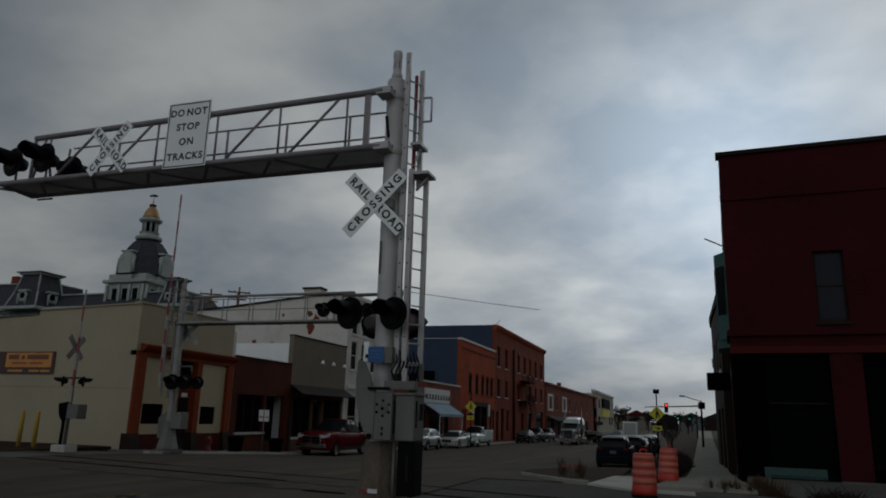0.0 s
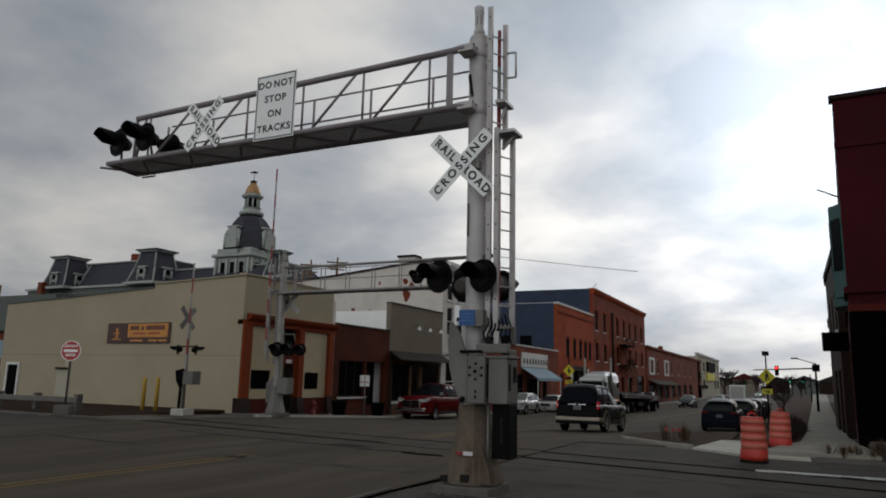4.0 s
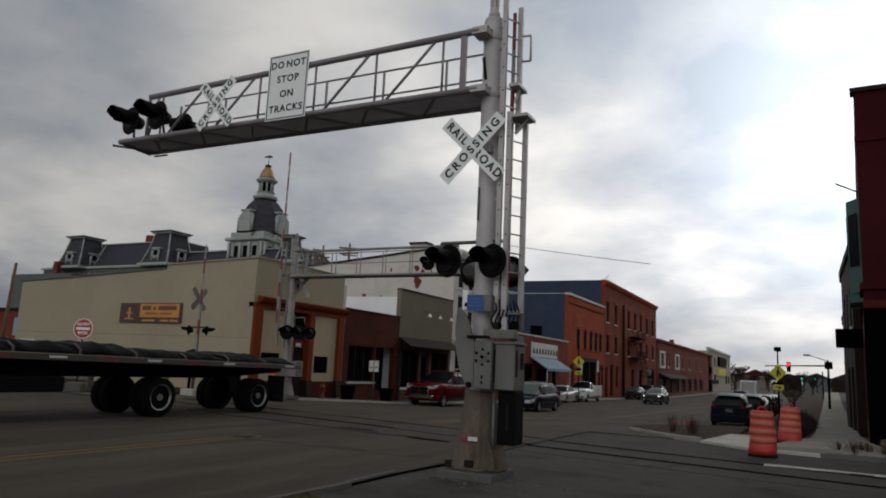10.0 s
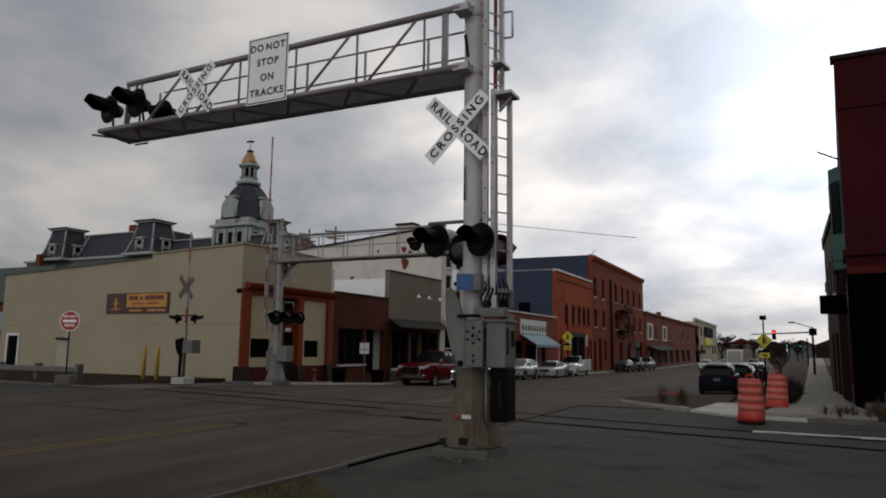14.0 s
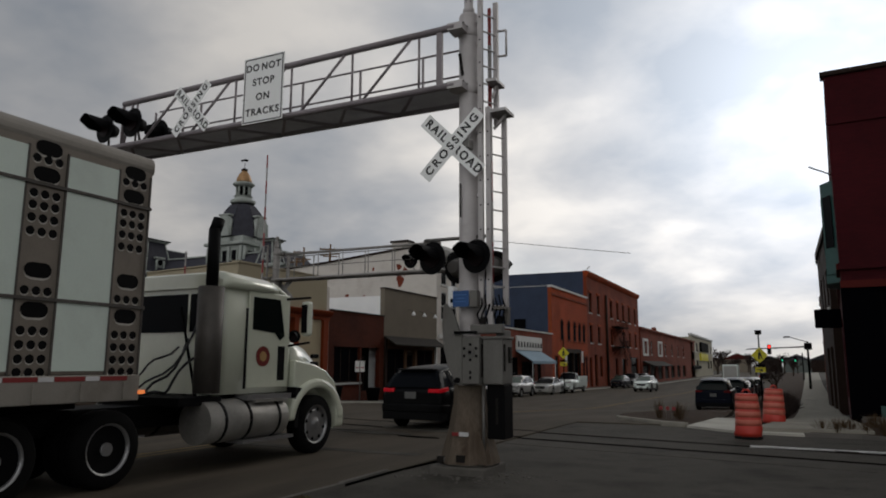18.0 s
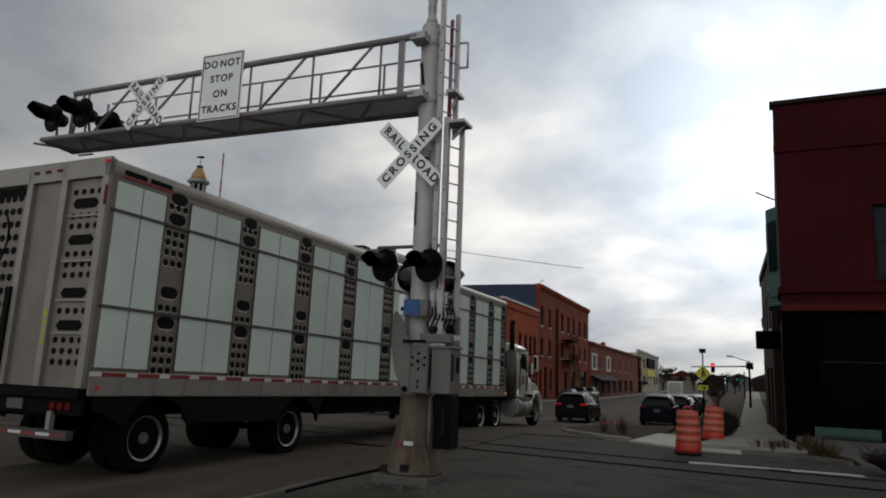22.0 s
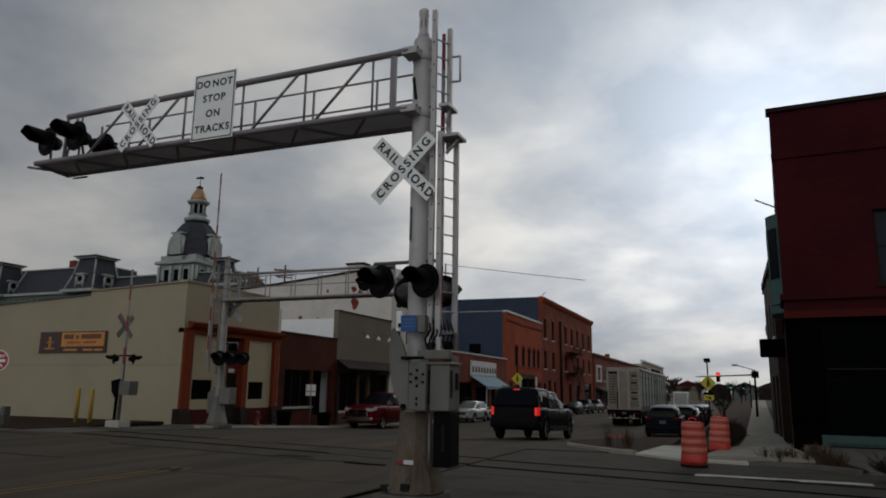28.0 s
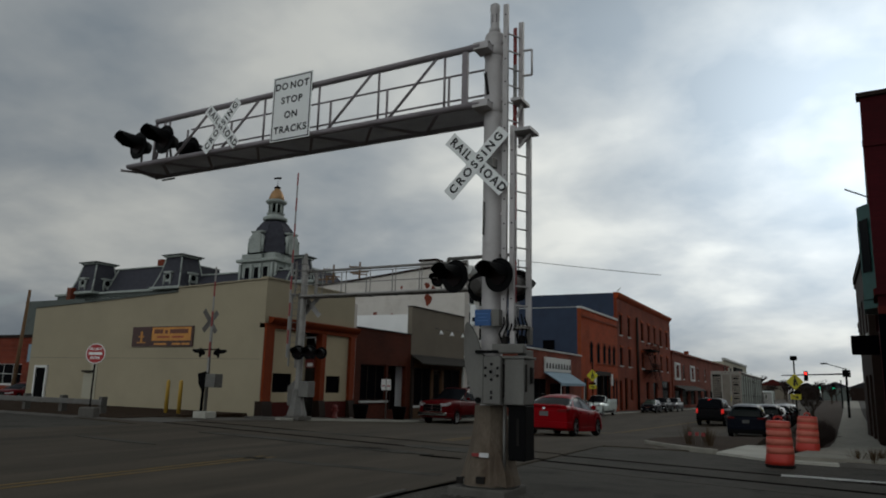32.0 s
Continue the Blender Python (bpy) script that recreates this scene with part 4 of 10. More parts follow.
    if near:
        flasher(t, -0.52, -0.3, zl - 0.04, -14, 0.92)
        flasher(t, 0.28, -0.38, zl - 0.07, -14, 0.92)
        flasher(t, -0.32, 0.28, zl - 0.14, 176, 0.9, "sign_back")
        flasher(t, 0.3, 0.32, zl - 0.14, 176, 0.9, "sign_back")
    else:
        for x in (-0.22, -0.87):
            flasher(t, x, 0.42, zl - 0.4, 195, 1.15)
        flasher(t, -1.42, 0.3, zl - 0.42, 200, 0.95, "sign_back")
        flasher(t, 0.3, -0.3, zl - 0.4, 0, 0.9)
    # lights and signs on the arm
    for dx, dy, yaw in ((-0.35, -0.3, -8), (0.62, -0.42, -6), (0.55 if near else 1.3, 0.3, 180)):
        flasher(t, x1 + dx - 0.25, dy, chord + (0.44 if dx > 0 else 0.48), yaw, 1.08)
        bm = B()
        cyl(bm, (x1 + dx - 0.25, yf * 0.5, chord), (x1 + dx - 0.25, dy + 0.1, chord + 0.5), 0.025, n=8)
        part("light_stem", bm, "galv", t)
    if near:
        crossbuck(t, x1 + 2.04, yf - 0.09, chord + 0.47, -4, half=0.655, wide=0.11)
    crossbuck(t, -0.17 if near else -0.23, -0.3, 5.12, tint="sign_white" if near else "sign_dull", letters=near)
    bm = B()
    box(bm, -0.1, 0.12, -0.3, -0.1, 5.05, 5.2)
    part("sign_clamp", bm, "galv", t)
    return t


nb = cantilever("silver railway signal bridge reaching over the near lane", pose(-4.48, 10.35, 0), chord=6.12, top=7.14, mast_top=7.49, length=7.85)
# white regulation sign on the near arm
sg = tagged(part("regulation_sign", box(B(), -0.475, 0.475, -0.004, 0.004, -0.655, 0.655), "sign_white", bevel=0.0), "white regulation sign with black words, bolted to the signal bridge", "road sign")
sg.matrix_basis = pose(-8.5, 9.9, 6.7, 0, 0, 0)
bm = B()
for x0, x1, z0, z1 in ((-0.452, 0.452, 0.613, 0.635), (-0.452, 0.452, -0.635, -0.613), (-0.452, -0.43, -0.613, 0.613), (0.43, 0.452, -0.613, 0.613)):
    box(bm, x0, x1, -0.0065, -0.0045, z0, z1)
part("border", bm, "sign_black", sg)
for x, z, line in ((-0.265, 0.44, "DO"), (0.17, 0.44, "NOT"), (0, 0.15, "STOP"), (0, -0.15, "ON"), (0, -0.44, "TRACKS")):
    lettering("lettering", line, 0.19, pose(x, -0.0055, z, 90, 0, 0), "sign_black", sg, 1.18)


def gate_machine(parent):
    """The boxes low on the near mast: gate drive, counterweight plate, junction box, blue notice."""
    b = part("gate_drive", box(B(), 0.36, 0.68, -0.34, 0.1, 1.3, 1.98), "cabinet_grey", parent, "grey steel gate drive cabinet", bevel=0.02)
    part("lid", box(B(), 0.34, 0.70, -0.36, 0.12, 1.98, 2.02), "cabinet_grey", b, bevel=0.01)
    part("latch", box(B(), 0.68, 0.71, -0.1, -0.02, 1.62, 1.86), "grille_dark", b, "dark latch on the cabinet side")
    part("latch", box(B(), 0.68, 0.7, -0.3, -0.26, 1.5, 1.9), "grille_dark", b)
    part("hinge", box(B(), 0.345, 0.36, -0.36, -0.3, 1.4, 1.9), "grille_dark", b)
    # housing in front of the mast with its bolt circle
    h = part("drive_housing", box(B(), 0.05, 0.335, -0.42, -0.14, 1.3, 2.02), "cabinet_grey", parent, "grey steel gate drive housing", bevel=0.02)
    cx, cz = 0.19, 1.78
    part("hub", cyl(B(), (cx, -0.44, cz), (cx, -0.42, cz), 0.075, n=16), "galv", h)
    part("hub_bolt", cyl(B(), (cx, -0.452, cz), (cx, -0.44, cz), 0.028, n=8), "black", h)
    for k in range(6):
        a = k * math.tau / 6 + math.pi / 6
        part("bolt_hole", cyl(B(), (cx + 0.115 * math.cos(a), -0.428, cz + 0.115 * math.sin(a)), (cx + 0.115 * math.cos(a), -0.42, cz + 0.115 * math.sin(a)), 0.023, n=8), "black", h)
    for z in (1.4, 1.48):
        part("bolt_hole", box(B(), cx - 0.016, cx + 0.016, -0.426, -0.42, z - 0.025, z + 0.025), "black", h)
    # curved arm plate towards the road
    bm = B()
    slab(bm, [(-0.06, 1.3), (0.05, 1.3), (0.05, 2.06), (0.0, 2.1), (-0.06, 2.3), (-0.14, 2.44), (-0.23, 2.54), (-0.27, 2.5), (-0.29, 2.2), (-0.26, 1.85), (-0.2, 1.6), (-0.11, 1.42)], -0.42, -0.36, "y")
    w = part("counterweight_plate", bm, "cabinet_grey", parent, "curved grey steel arm plate of the gate", bevel=0.01)
    part("plate_bolt", cyl(B(), (-0.02, -0.45, 1.36), (-0.02, -0.42, 1.36), 0.045, n=12), "black", w)
    part("shaft_bar", box(B(), -0.06, 0.3, -0.47, -0.42, 2.055, 2.1), "black", w, "black shaft across the housing")
    part("crank_arm", box(B(), 0.16, 0.68, -0.36, -0.22, 2.06, 2.2), "cabinet_grey", parent, "flat grey crank arm", bevel=0.015)
    part("crank_arm", box(B(), 0.52, 0.66, -0.2, 0.1, 2.02, 2.12), "cabinet_grey", parent, bevel=0.01)
    part("counterweight", box(B(), 0.40, 0.68, -0.28, 0.1, 0.5, 1.3), "black", parent, "black cast counterweight box", bevel=0.02)
    part("counterweight_strap", box(B(), 0.54, 0.58, -0.286, -0.28, 0.72, 1.1), "grille_dark", parent)
    part("conduit", cyl(B(), (0.33, -0.24, 0.05), (0.33, -0.24, 1.3), 0.025, n=8), "galv", parent)
    s = part("notice", box(B(), -0.13, 0.14, -0.36, -0.35, 2.48, 2.73), "sign_blue", parent, "small blue emergency notice")
    for z, wd in ((2.665, 0.1), (2.61, 0.07), (2.56, 0.09)):
        part("notice_line", box(B(), -wd, wd, -0.3635, -0.3605, z - 0.006, z + 0.006), "notice_ink", s)
    part("notice_back", box(B(), 0.14, 0.27, -0.345, -0.14, 2.47, 2.73), "cabinet_grey", parent, bevel=0.01)
    part("junction_box", box(B(), -0.27, -0.17, -0.24, -0.1, 2.5, 2.82), "sign_white", parent, "small pale junction box", bevel=0.01)
    part("junction_bracket", box(B(), -0.22, -0.1, -0.26, -0.16, 2.56, 2.62), "black", parent)
    # terminal block with cables at the ladder foot
    for k, (x, y, z) in enumerate(((0.34, -0.26, 2.32), (0.45, -0.2, 2.4), (0.56, -0.12, 2.34), (0.64, -0.02, 2.46))):
        part("connector", box(B(), x - 0.04, x + 0.04, y - 0.05, y + 0.05, 2.2, z), ("grille_dark", "alu", "black", "galv")[k], parent, bevel=0.01)
    part("bracket_plate", box(B(), 0.26, 0.66, -0.2, 0.1, 2.44, 2.48), "galv", parent)
    for k in range(7):
        bm = B()
        pts = [Vector((0.3 + 0.055 * k, -0.28 + 0.03 * k, 2.22)), Vector((0.27 + 0.06 * k, -0.33 + 0.03 * k, 2.36 - 0.02 * (k % 3))), Vector((0.33 + 0.05 * k, -0.27 + 0.03 * k, 2.5)), Vector((0.29 + 0.045 * k, -0.2 + 0.03 * k, 2.62 + 0.05 * (k % 2)))]
        for p, q in zip(pts, pts[1:]):
            cyl(bm, p, q, 0.014, n=6)
        part("cable", bm, "black", parent)
    part("bolt_cover", box(B(), -0.03, 0.1, -0.45, -0.4, 0.16, 0.26), "grille_dark", parent)
    part("bolt_cover", box(B(), -0.4, -0.3, -0.35, -0.28, 0.12, 0.22), "grille_dark", parent)
    part("loose_plate", slab(B(), [(0.2, 0.15), (0.42, 0.13), (0.4, 0.34), (0.3, 0.62), (0.24, 0.6)], -0.37, -0.35, "y"), "mast_base", parent, "bent rusty steel flap at the foot")
    gate_arm(parent, 0.36, 0.04, 2.2, 7.55, 0.075)


gate_machine(nb)
fb = cantilever("silver railway signal bridge on the far side of the tracks", pose(-21.0, 25.9, -0.09, 0, 0, 180), chord=5.5, top=6.75, mast_top=7.0, length=8.3, near=False)


def far_gate_parts(t):
    bm = B()
    box(bm, -0.75, -0.2, -0.25, 0.25, 0.95, 1.65)
    part("gate_drive", bm, "cabinet_grey", t, "grey gate drive cabinet", bevel=0.02)
    bm = B()
    slab(bm, [(0.25, 0.5), (0.6, 0.55), (0.62, 1.4), (0.2, 1.7)], -0.1, 0.0, "y")
    part("counterweight_plate", bm, "galv", t)
    part("warning_plate", box(B(), -1.25, -0.72, 0.5, 0.51, 2.25, 2.62), "maroon", t, "small dark red and white plate under the lights")
    part("plate_panel", box(B(), -1.15, -0.85, 0.512, 0.516, 2.3, 2.46), "sign_dull", t)
    gate_arm(t, 0.55, 0.3, 2.7, 11.5, 0.09)


far_gate_parts(fb)


def side_gate():
    """A short mast with its own raised boom beside the tan wall."""
    t = thing("crossing_gate", "grey crossing gate with raised red and white boom", "crossing gate", "", pose(-22.55, 21.9, 0.02))
    part("footing", box(B(), -0.35, 0.35, -0.3, 0.3, -0.05, 0.22), "concrete", t, bevel=0.02)
    part("mast", cyl(B(), (0, 0, 0.2), (0, 0, 4.3), 0.07, 0.06, n=14), "galv", t)
    part("gate_drive", box(B(), 0.08, 0.62, -0.2, 0.25, 1.2, 1.75), "galv", t, "grey gate drive cabinet", bevel=0.02)
    bm = B()
    slab(bm, [(-0.45, 1.75), (0.0, 1.85), (0.0, 1.2), (-0.2, 1.1), (-0.38, 1.35)], -0.12, -0.02, "y")
    part("counterweight", bm, "dark", t, "dark counterweight arms")
    part("support_leg", cyl(B(), (-0.22, 0.0, 0.2), (-0.2, 0.0, 1.2), 0.06, n=8), "dark", t)
    part("cross_arm", cyl(B(), (-0.6, -0.05, 2.75), (0.6, -0.05, 2.75), 0.03, n=8), "dark", t)
    flasher(t, -0.36, -0.16, 2.62, -60, 0.72)
    flasher(t, 0.36, 0.12, 2.62, 120, 0.72)
    crossbuck(t, -0.2, 0.1, 3.95, 278, half=0.61, letters=False, tint="sign_back")
    gate_arm(t, 0.1, -0.12, 1.8, 6.25, 0.08)


side_gate()


def round_sign():
    t = thing("no_entry_sign", "round red no-entry sign with white bar on a post", "road sign", "", pose(-24.9, 18.3, 0.03, 0, 0, 24))
    part("post", box(B(), -0.025, 0.025, 0.0, 0.04, 0.2, 2.1), "grille_dark", t, "thin dark steel post")
    part("block", box(B(), -0.32, 0.32, -0.22, 0.22, -0.03, 0.36), "concrete_dark", t, "rough concrete block round the post", bevel=0.06)
    pl = part("plate", cyl(B(), (0, -0.002, 2.4), (0, -0.008, 2.4), 0.39, n=36), "sign_white", t)
    part("disc", cyl(B(), (0, -0.009, 2.4), (0, -0.012, 2.4), 0.36, n=36), "sign_red", pl, "red disc")
    part("bar", box(B(), -0.27, 0.27, -0.016, -0.0125, 2.35, 2.45), "sign_white", pl, "white bar")
    lettering("lettering", "DO NOT", 0.13, pose(0, -0.0135, 2.57, 90, 0, 0), "sign_white", pl)
    lettering("lettering", "ENTER", 0.13, pose(0, -0.0135, 2.23, 90, 0, 0), "sign_white", pl)


round_sign()
for x in (-25.75, -24.95):
    b = part("bollard", lathe(B(), [(0.085, 0.0), (0.085, 1.35), (0.07, 1.42), (0.02, 1.45)], 14), "yellow_post")
    b.matrix_basis = pose(x, 22.7, 0.03)
    tagged(b, "yellow steel bollard beside the tan wall", "bollard", "yellow bollards")


def barrel(x, y, yaw, tilt=0.0):
    t = thing("traffic_barrel", "orange plastic traffic barrel with faded reflective bands", "traffic barrel", "traffic barrels", pose(x, y, ground_z(y) + (0.0 if y < 19 else 0.03), 0, tilt, yaw))
    part("base_ring", lathe(B(), [(0.3, -0.02), (0.3, 0.02), (0.285, 0.035), (0.28, 0.035)], 20), "rubber", t, "black rubber base ring")
    zs = [0.035, 0.12, 0.24, 0.25, 0.33, 0.42, 0.43, 0.52, 0.60, 0.61, 0.7, 0.78, 0.79, 0.88, 0.94, 0.965, 0.97]
    rs = [0.29, 0.288, 0.285, 0.278, 0.276, 0.274, 0.266, 0.264, 0.262, 0.254, 0.252, 0.25, 0.242, 0.238, 0.235, 0.215, 0.1]

    def dented(bm):
        for v in bm.verts:
            a, z = math.atan2(v.co.y, v.co.x), v.co.z
            k = 1 + 0.022 * math.sin(3 * a + 9 * z + x) + 0.014 * math.sin(7 * a - 14 * z + y) + 0.01 * math.sin(11 * a + 31 * z)
            v.co.x, v.co.y = v.co.x * k + 0.012 * math.sin(5 * z + y), v.co.y * k
        return bm

    part("shell", dented(lathe(B(), list(zip(rs, zs)), 36)), "barrel", t)
    for z0, z1, r0 in ((0.27, 0.40, 0.2775), (0.45, 0.58, 0.2655), (0.63, 0.76, 0.2535), (0.81, 0.92, 0.2415)):
        part("reflective_band", dented(lathe(B(), [(r0 + 0.003, z0), (r0 + 0.0015, (z0 + z1) / 2), (r0 - 0.001, z1)], 36)), "barrel_band", t)
    bm = B()
    cyl(bm, (-0.09, 0, 0.99), (-0.05, 0, 1.05), 0.02, n=6)
    cyl(bm, (-0.05, 0, 1.05), (0.05, 0, 1.05), 0.02, n=6)
    cyl(bm, (0.05, 0, 1.05), (0.09, 0, 0.99), 0.02, n=6)
    part("handle", bm, "barrel", t)


barrel(-0.84, 17.75, 10)
barrel(-0.36, 21.9, 40, 2)

pole = thing("utility_pole", "weathered brown wooden utility pole by the kerb", "utility pole", "", pose(-4.76, 2.65, 0.0, 1.9, -1.2, 0))
part("shaft", lathe(B(), [(0.125, -0.3), (0.11, 4), (0.095, 10.5)], 20), "pole_wood", pole)
for z in (1.2, 1.9, 2.6):
    part("bolt", cyl(B(), (0, -0.14, z), (0, -0.1, z), 0.02, n=6), "galv", pole)
part("tag_plate", box(B(), -0.05, 0.05, -0.138, -0.12, 1.9, 2.05), "galv", pole)

# ---- buildings ----
def house(name, label, category="building", group=""):
    return thing(name, label, category, group)


def window_x(parent, x, y0, y1, z0, z1, face=1, frame_mat="white_trim", pane="glass", bars=1, depth=0.12, sill=True, name="window", mid=True):
    """A window in a wall whose normal is along x (face +1: looks to +x). The wall's outer face is at x."""
    s = face
    bm = B()
    d0, d1 = sorted((x - s * depth, x - s * (depth - 0.06)))
    w = min(0.07, (y1 - y0) * 0.09)
    box(bm, d0, d1, y0, y0 + w, z0, z1)
    box(bm, d0, d1, y1 - w, y1, z0, z1)
    box(bm, d0, d1, y0 + w, y1 - w, z0, z0 + w)
    box(bm, d0, d1, y0 + w, y1 - w, z1 - w, z1)
    if mid:
        zc = (z0 + z1) / 2
        box(bm, d0, d1, y0 + w, y1 - w, zc - w * 0.4, zc + w * 0.4)
    win = part(name, bm, frame_mat, parent)
    for k in range(1, bars):
        yc = y0 + (y1 - y0) * k / bars
        part("mullion", box(B(), d0, d1, yc - w * 0.3, yc + w * 0.3, z0 + w, z1 - w), frame_mat, win)
    part("pane", box(B(), *sorted((x - s * (depth - 0.02), x - s * (depth - 0.03))), y0 + w * 0.5, y1 - w * 0.5, z0 + w * 0.5, z1 - w * 0.5), pane, win)
    if sill:
        part("sill", box(B(), *sorted((x - s * 0.05, x + s * 0.07)), y0 - 0.08, y1 + 0.08, z0 - 0.13, z0), "stone_grey" if frame_mat != "white_trim" else "white_trim", win)
    return win


def window_y(parent, y, x0, x1, z0, z1, frame_mat="white_trim", pane="glass", depth=0.12, sill=True, mid=True, bars=1):
    """A window in a wall that looks to -y, its outer face at y."""
    bm = B()
    w = min(0.07, (x1 - x0) * 0.09)
    d0, d1 = y + depth - 0.06, y + depth
    box(bm, x0, x0 + w, d0, d1, z0, z1)
    box(bm, x1 - w, x1, d0, d1, z0, z1)
    box(bm, x0 + w, x1 - w, d0, d1, z0, z0 + w)
    box(bm, x0 + w, x1 - w, d0, d1, z1 - w, z1)
    if mid:
        zc = (z0 + z1) / 2
        box(bm, x0 + w, x1 - w, d0, d1, zc - w * 0.4, zc + w * 0.4)
    for k in range(1, bars):
        xc = x0 + (x1 - x0) * k / bars
        box(bm, xc - w * 0.3, xc + w * 0.3, d0, d1, z0 + w, z1 - w)
    win = part("window", bm, frame_mat, parent)
    part("pane", box(B(), x0 + w * 0.5, x1 - w * 0.5, d0 + 0.02, d0 + 0.03, z0 + w * 0.5, z1 - w * 0.5), pane, win)
    if sill:
        part("sill", box(B(), x0 - 0.08, x1 + 0.08, y - 0.07, y + 0.05, z0 - 0.13, z0), frame_mat, win)
    return win




def tan_building():
    t = house("corner_shop", "tan rendered corner building with orange-brown front trim", "building")
    g = ground_z(29) - 0.3
    # side wall towards the tracks; its parapet steps down to the back
    bm = B()
    slab(bm, [(-40.6, g), (-22.9, g), (-22.9, 6.3), (-28.85, 6.1), (-28.85, 5.9), (-35.5, 5.6), (-40.6, 5.4)], 25.5, 25.8, "y")
    side = part("side_wall", bm, "stucco_tan", t, "tan rendered wall with faint board lines")
    part("joint", box(B(), -40.6, -26.0, 25.494, 25.499, 2.52, 2.54), "stucco_grey", side)
    part("joint", box(B(), -26.0, -23.0, 25.494, 25.499, 2.52, 2.54), "stucco_grey", side)
    part("coping", slab(B(), [(-28.8, 6.11), (-22.85, 6.31), (-22.85, 6.37), (-28.8, 6.17)], 25.42, 25.88, "y"), "stucco_tan", t)
    part("coping", slab(B(), [(-40.65, 5.41), (-35.5, 5.61), (-28.9, 5.91), (-28.9, 5.97), (-35.5, 5.67), (-40.65, 5.47)], 25.42, 25.88, "y"), "court_dark", t)
    part("back_wall", box(B(), -40.6, -40.3, 25.8, 33.0, g, 5.3), "stucco_tan", t)
    part("party_wall", box(B(), -40.3, -22.9, 32.75, 33.0, g, 5.9), "white_wall", t)
    part("roof", box(B(), -40.3, -23.2, 25.8, 32.75, 5.0, 5.15), "roofing", t)
    # front: upper wall, moulding, bays between orange pilasters
    part("front_wall", box(B(), -23.2, -22.9, 25.8, 32.75, 4.5, 6.35), "stucco_tan", t)
    part("front_coping", box(B(), -23.28, -22.84, 25.45, 32.98, 6.35, 6.42), "stucco_tan", t)
    bm = B()
    slab(bm, [(-22.9, 4.22), (-22.72, 4.22), (-22.6, 4.36), (-22.55, 4.48), (-22.9, 4.56)], 25.75, 33.0, "y")
    part("moulding", bm, "trim_orange", t, "projecting orange-brown moulding", bevel=0.01)
    part("lintel", box(B(), -23.2, -22.82, 25.5, 33.0, 4.0, 4.215), "trim_orange", t)
    for y0, y1 in ((25.52, 26.1), (29.75, 30.15), (32.35, 32.8)):
        pl = part("pilaster", box(B(), -23.15, -22.76, y0, y1, 0.6, 4.0), "trim_orange", t, "orange-brown pilaster", bevel=0.015)
        part("plinth", slab(B(), [(-23.15, -0.3), (-22.62, -0.3), (-22.72, 0.45), (-22.76, 0.6), (-23.15, 0.6)], y0 - 0.05, y1 + 0.05, "y"), "dark_brown", pl)
    for y0, y1, wy0, wy1, wz0, wz1 in ((26.1, 28.3, 26.35, 27.75, 1.0, 1.9), (30.15, 32.35, 30.5, 31.75, 0.98, 1.86)):
        bm = B()
        wall_with_holes(bm, y0, y1, 0.55, 4.0, [(wy0, wy1, wz0, wz1)], -23.1, -22.95, "x")
        part("bay_panel", bm, "panel_tan", t, "pale tan infill panel")
        window_x(t, -22.95, wy0, wy1, wz0, wz1, frame_mat="dark", sill=False, mid=False)
        part("base_panel", box(B(), -23.1, -22.9, y0, y1, -0.3, 0.55), "maroon", t, "dark red base panel")
    bm = B()
    wall_with_holes(bm, 28.3, 29.75, -0.3, 4.0, [(28.45, 29.55, -0.3, 2.25)], -23.9, -23.75, "x")
    part("porch_back", bm, "panel_tan", t)
    part("porch_side", box(B(), -23.75, -22.95, 28.25, 28.32, -0.3, 4.0), "panel_tan", t)
    d = part("door", box(B(), -23.84, -23.79, 28.45, 29.55, -0.1, 2.2), "dark_brown", t, "dark recessed door", bevel=0.01)
    part("handle", cyl(B(), (-23.76, 29.4, 0.9), (-23.76, 29.4, 1.2), 0.015, n=8), "alu", d)
    # low back door of the side wall
    d = part("side_door", box(B(), -39.75, -38.9, 25.44, 25.498, 0.0, 1.95), "dark", t, "dark side door", bevel=0.01)
    part("door_frame", wall_with_holes(B(), -39.9, -38.75, 0.0, 2.1, [(-39.77, -38.88, -0.1, 1.97)], 25.4, 25.499, "y"), "white_trim", d)
    part("wall_patch", box(B(), -35.57, -34.72, 25.47, 25.498, 0.38, 1.70), "cream", t, "pale repainted patch on the wall")
    part("wall_lamp", box(B(), -35.57, -34.72, 25.3, 25.47, 1.76, 1.86), "grille_dark", t, "small dark wall lamp", bevel=0.02)
    part("side_panel", box(B(), -35.0, -34.5, 25.46, 25.499, 0.1, 2.2), "cream", t, "pale closed side door")
    # sign panel
    s = tagged(part("wall_sign", box(B(), -31.9, -27.45, 25.43, 25.47, 3.12, 4.15), "banner_black"), "black and gold painted sign fixed to the tan wall", "sign")
    part("gold_panel", box(B(), -30.4, -27.6, 25.42, 25.4295, 3.42, 4.1), "banner_gold", s, "gold panel")
    part("red_panel", box(B(), -31.85, -30.45, 25.42, 25.4295, 3.16, 4.1), "banner_black", s, "near-black panel with a small statue motif")
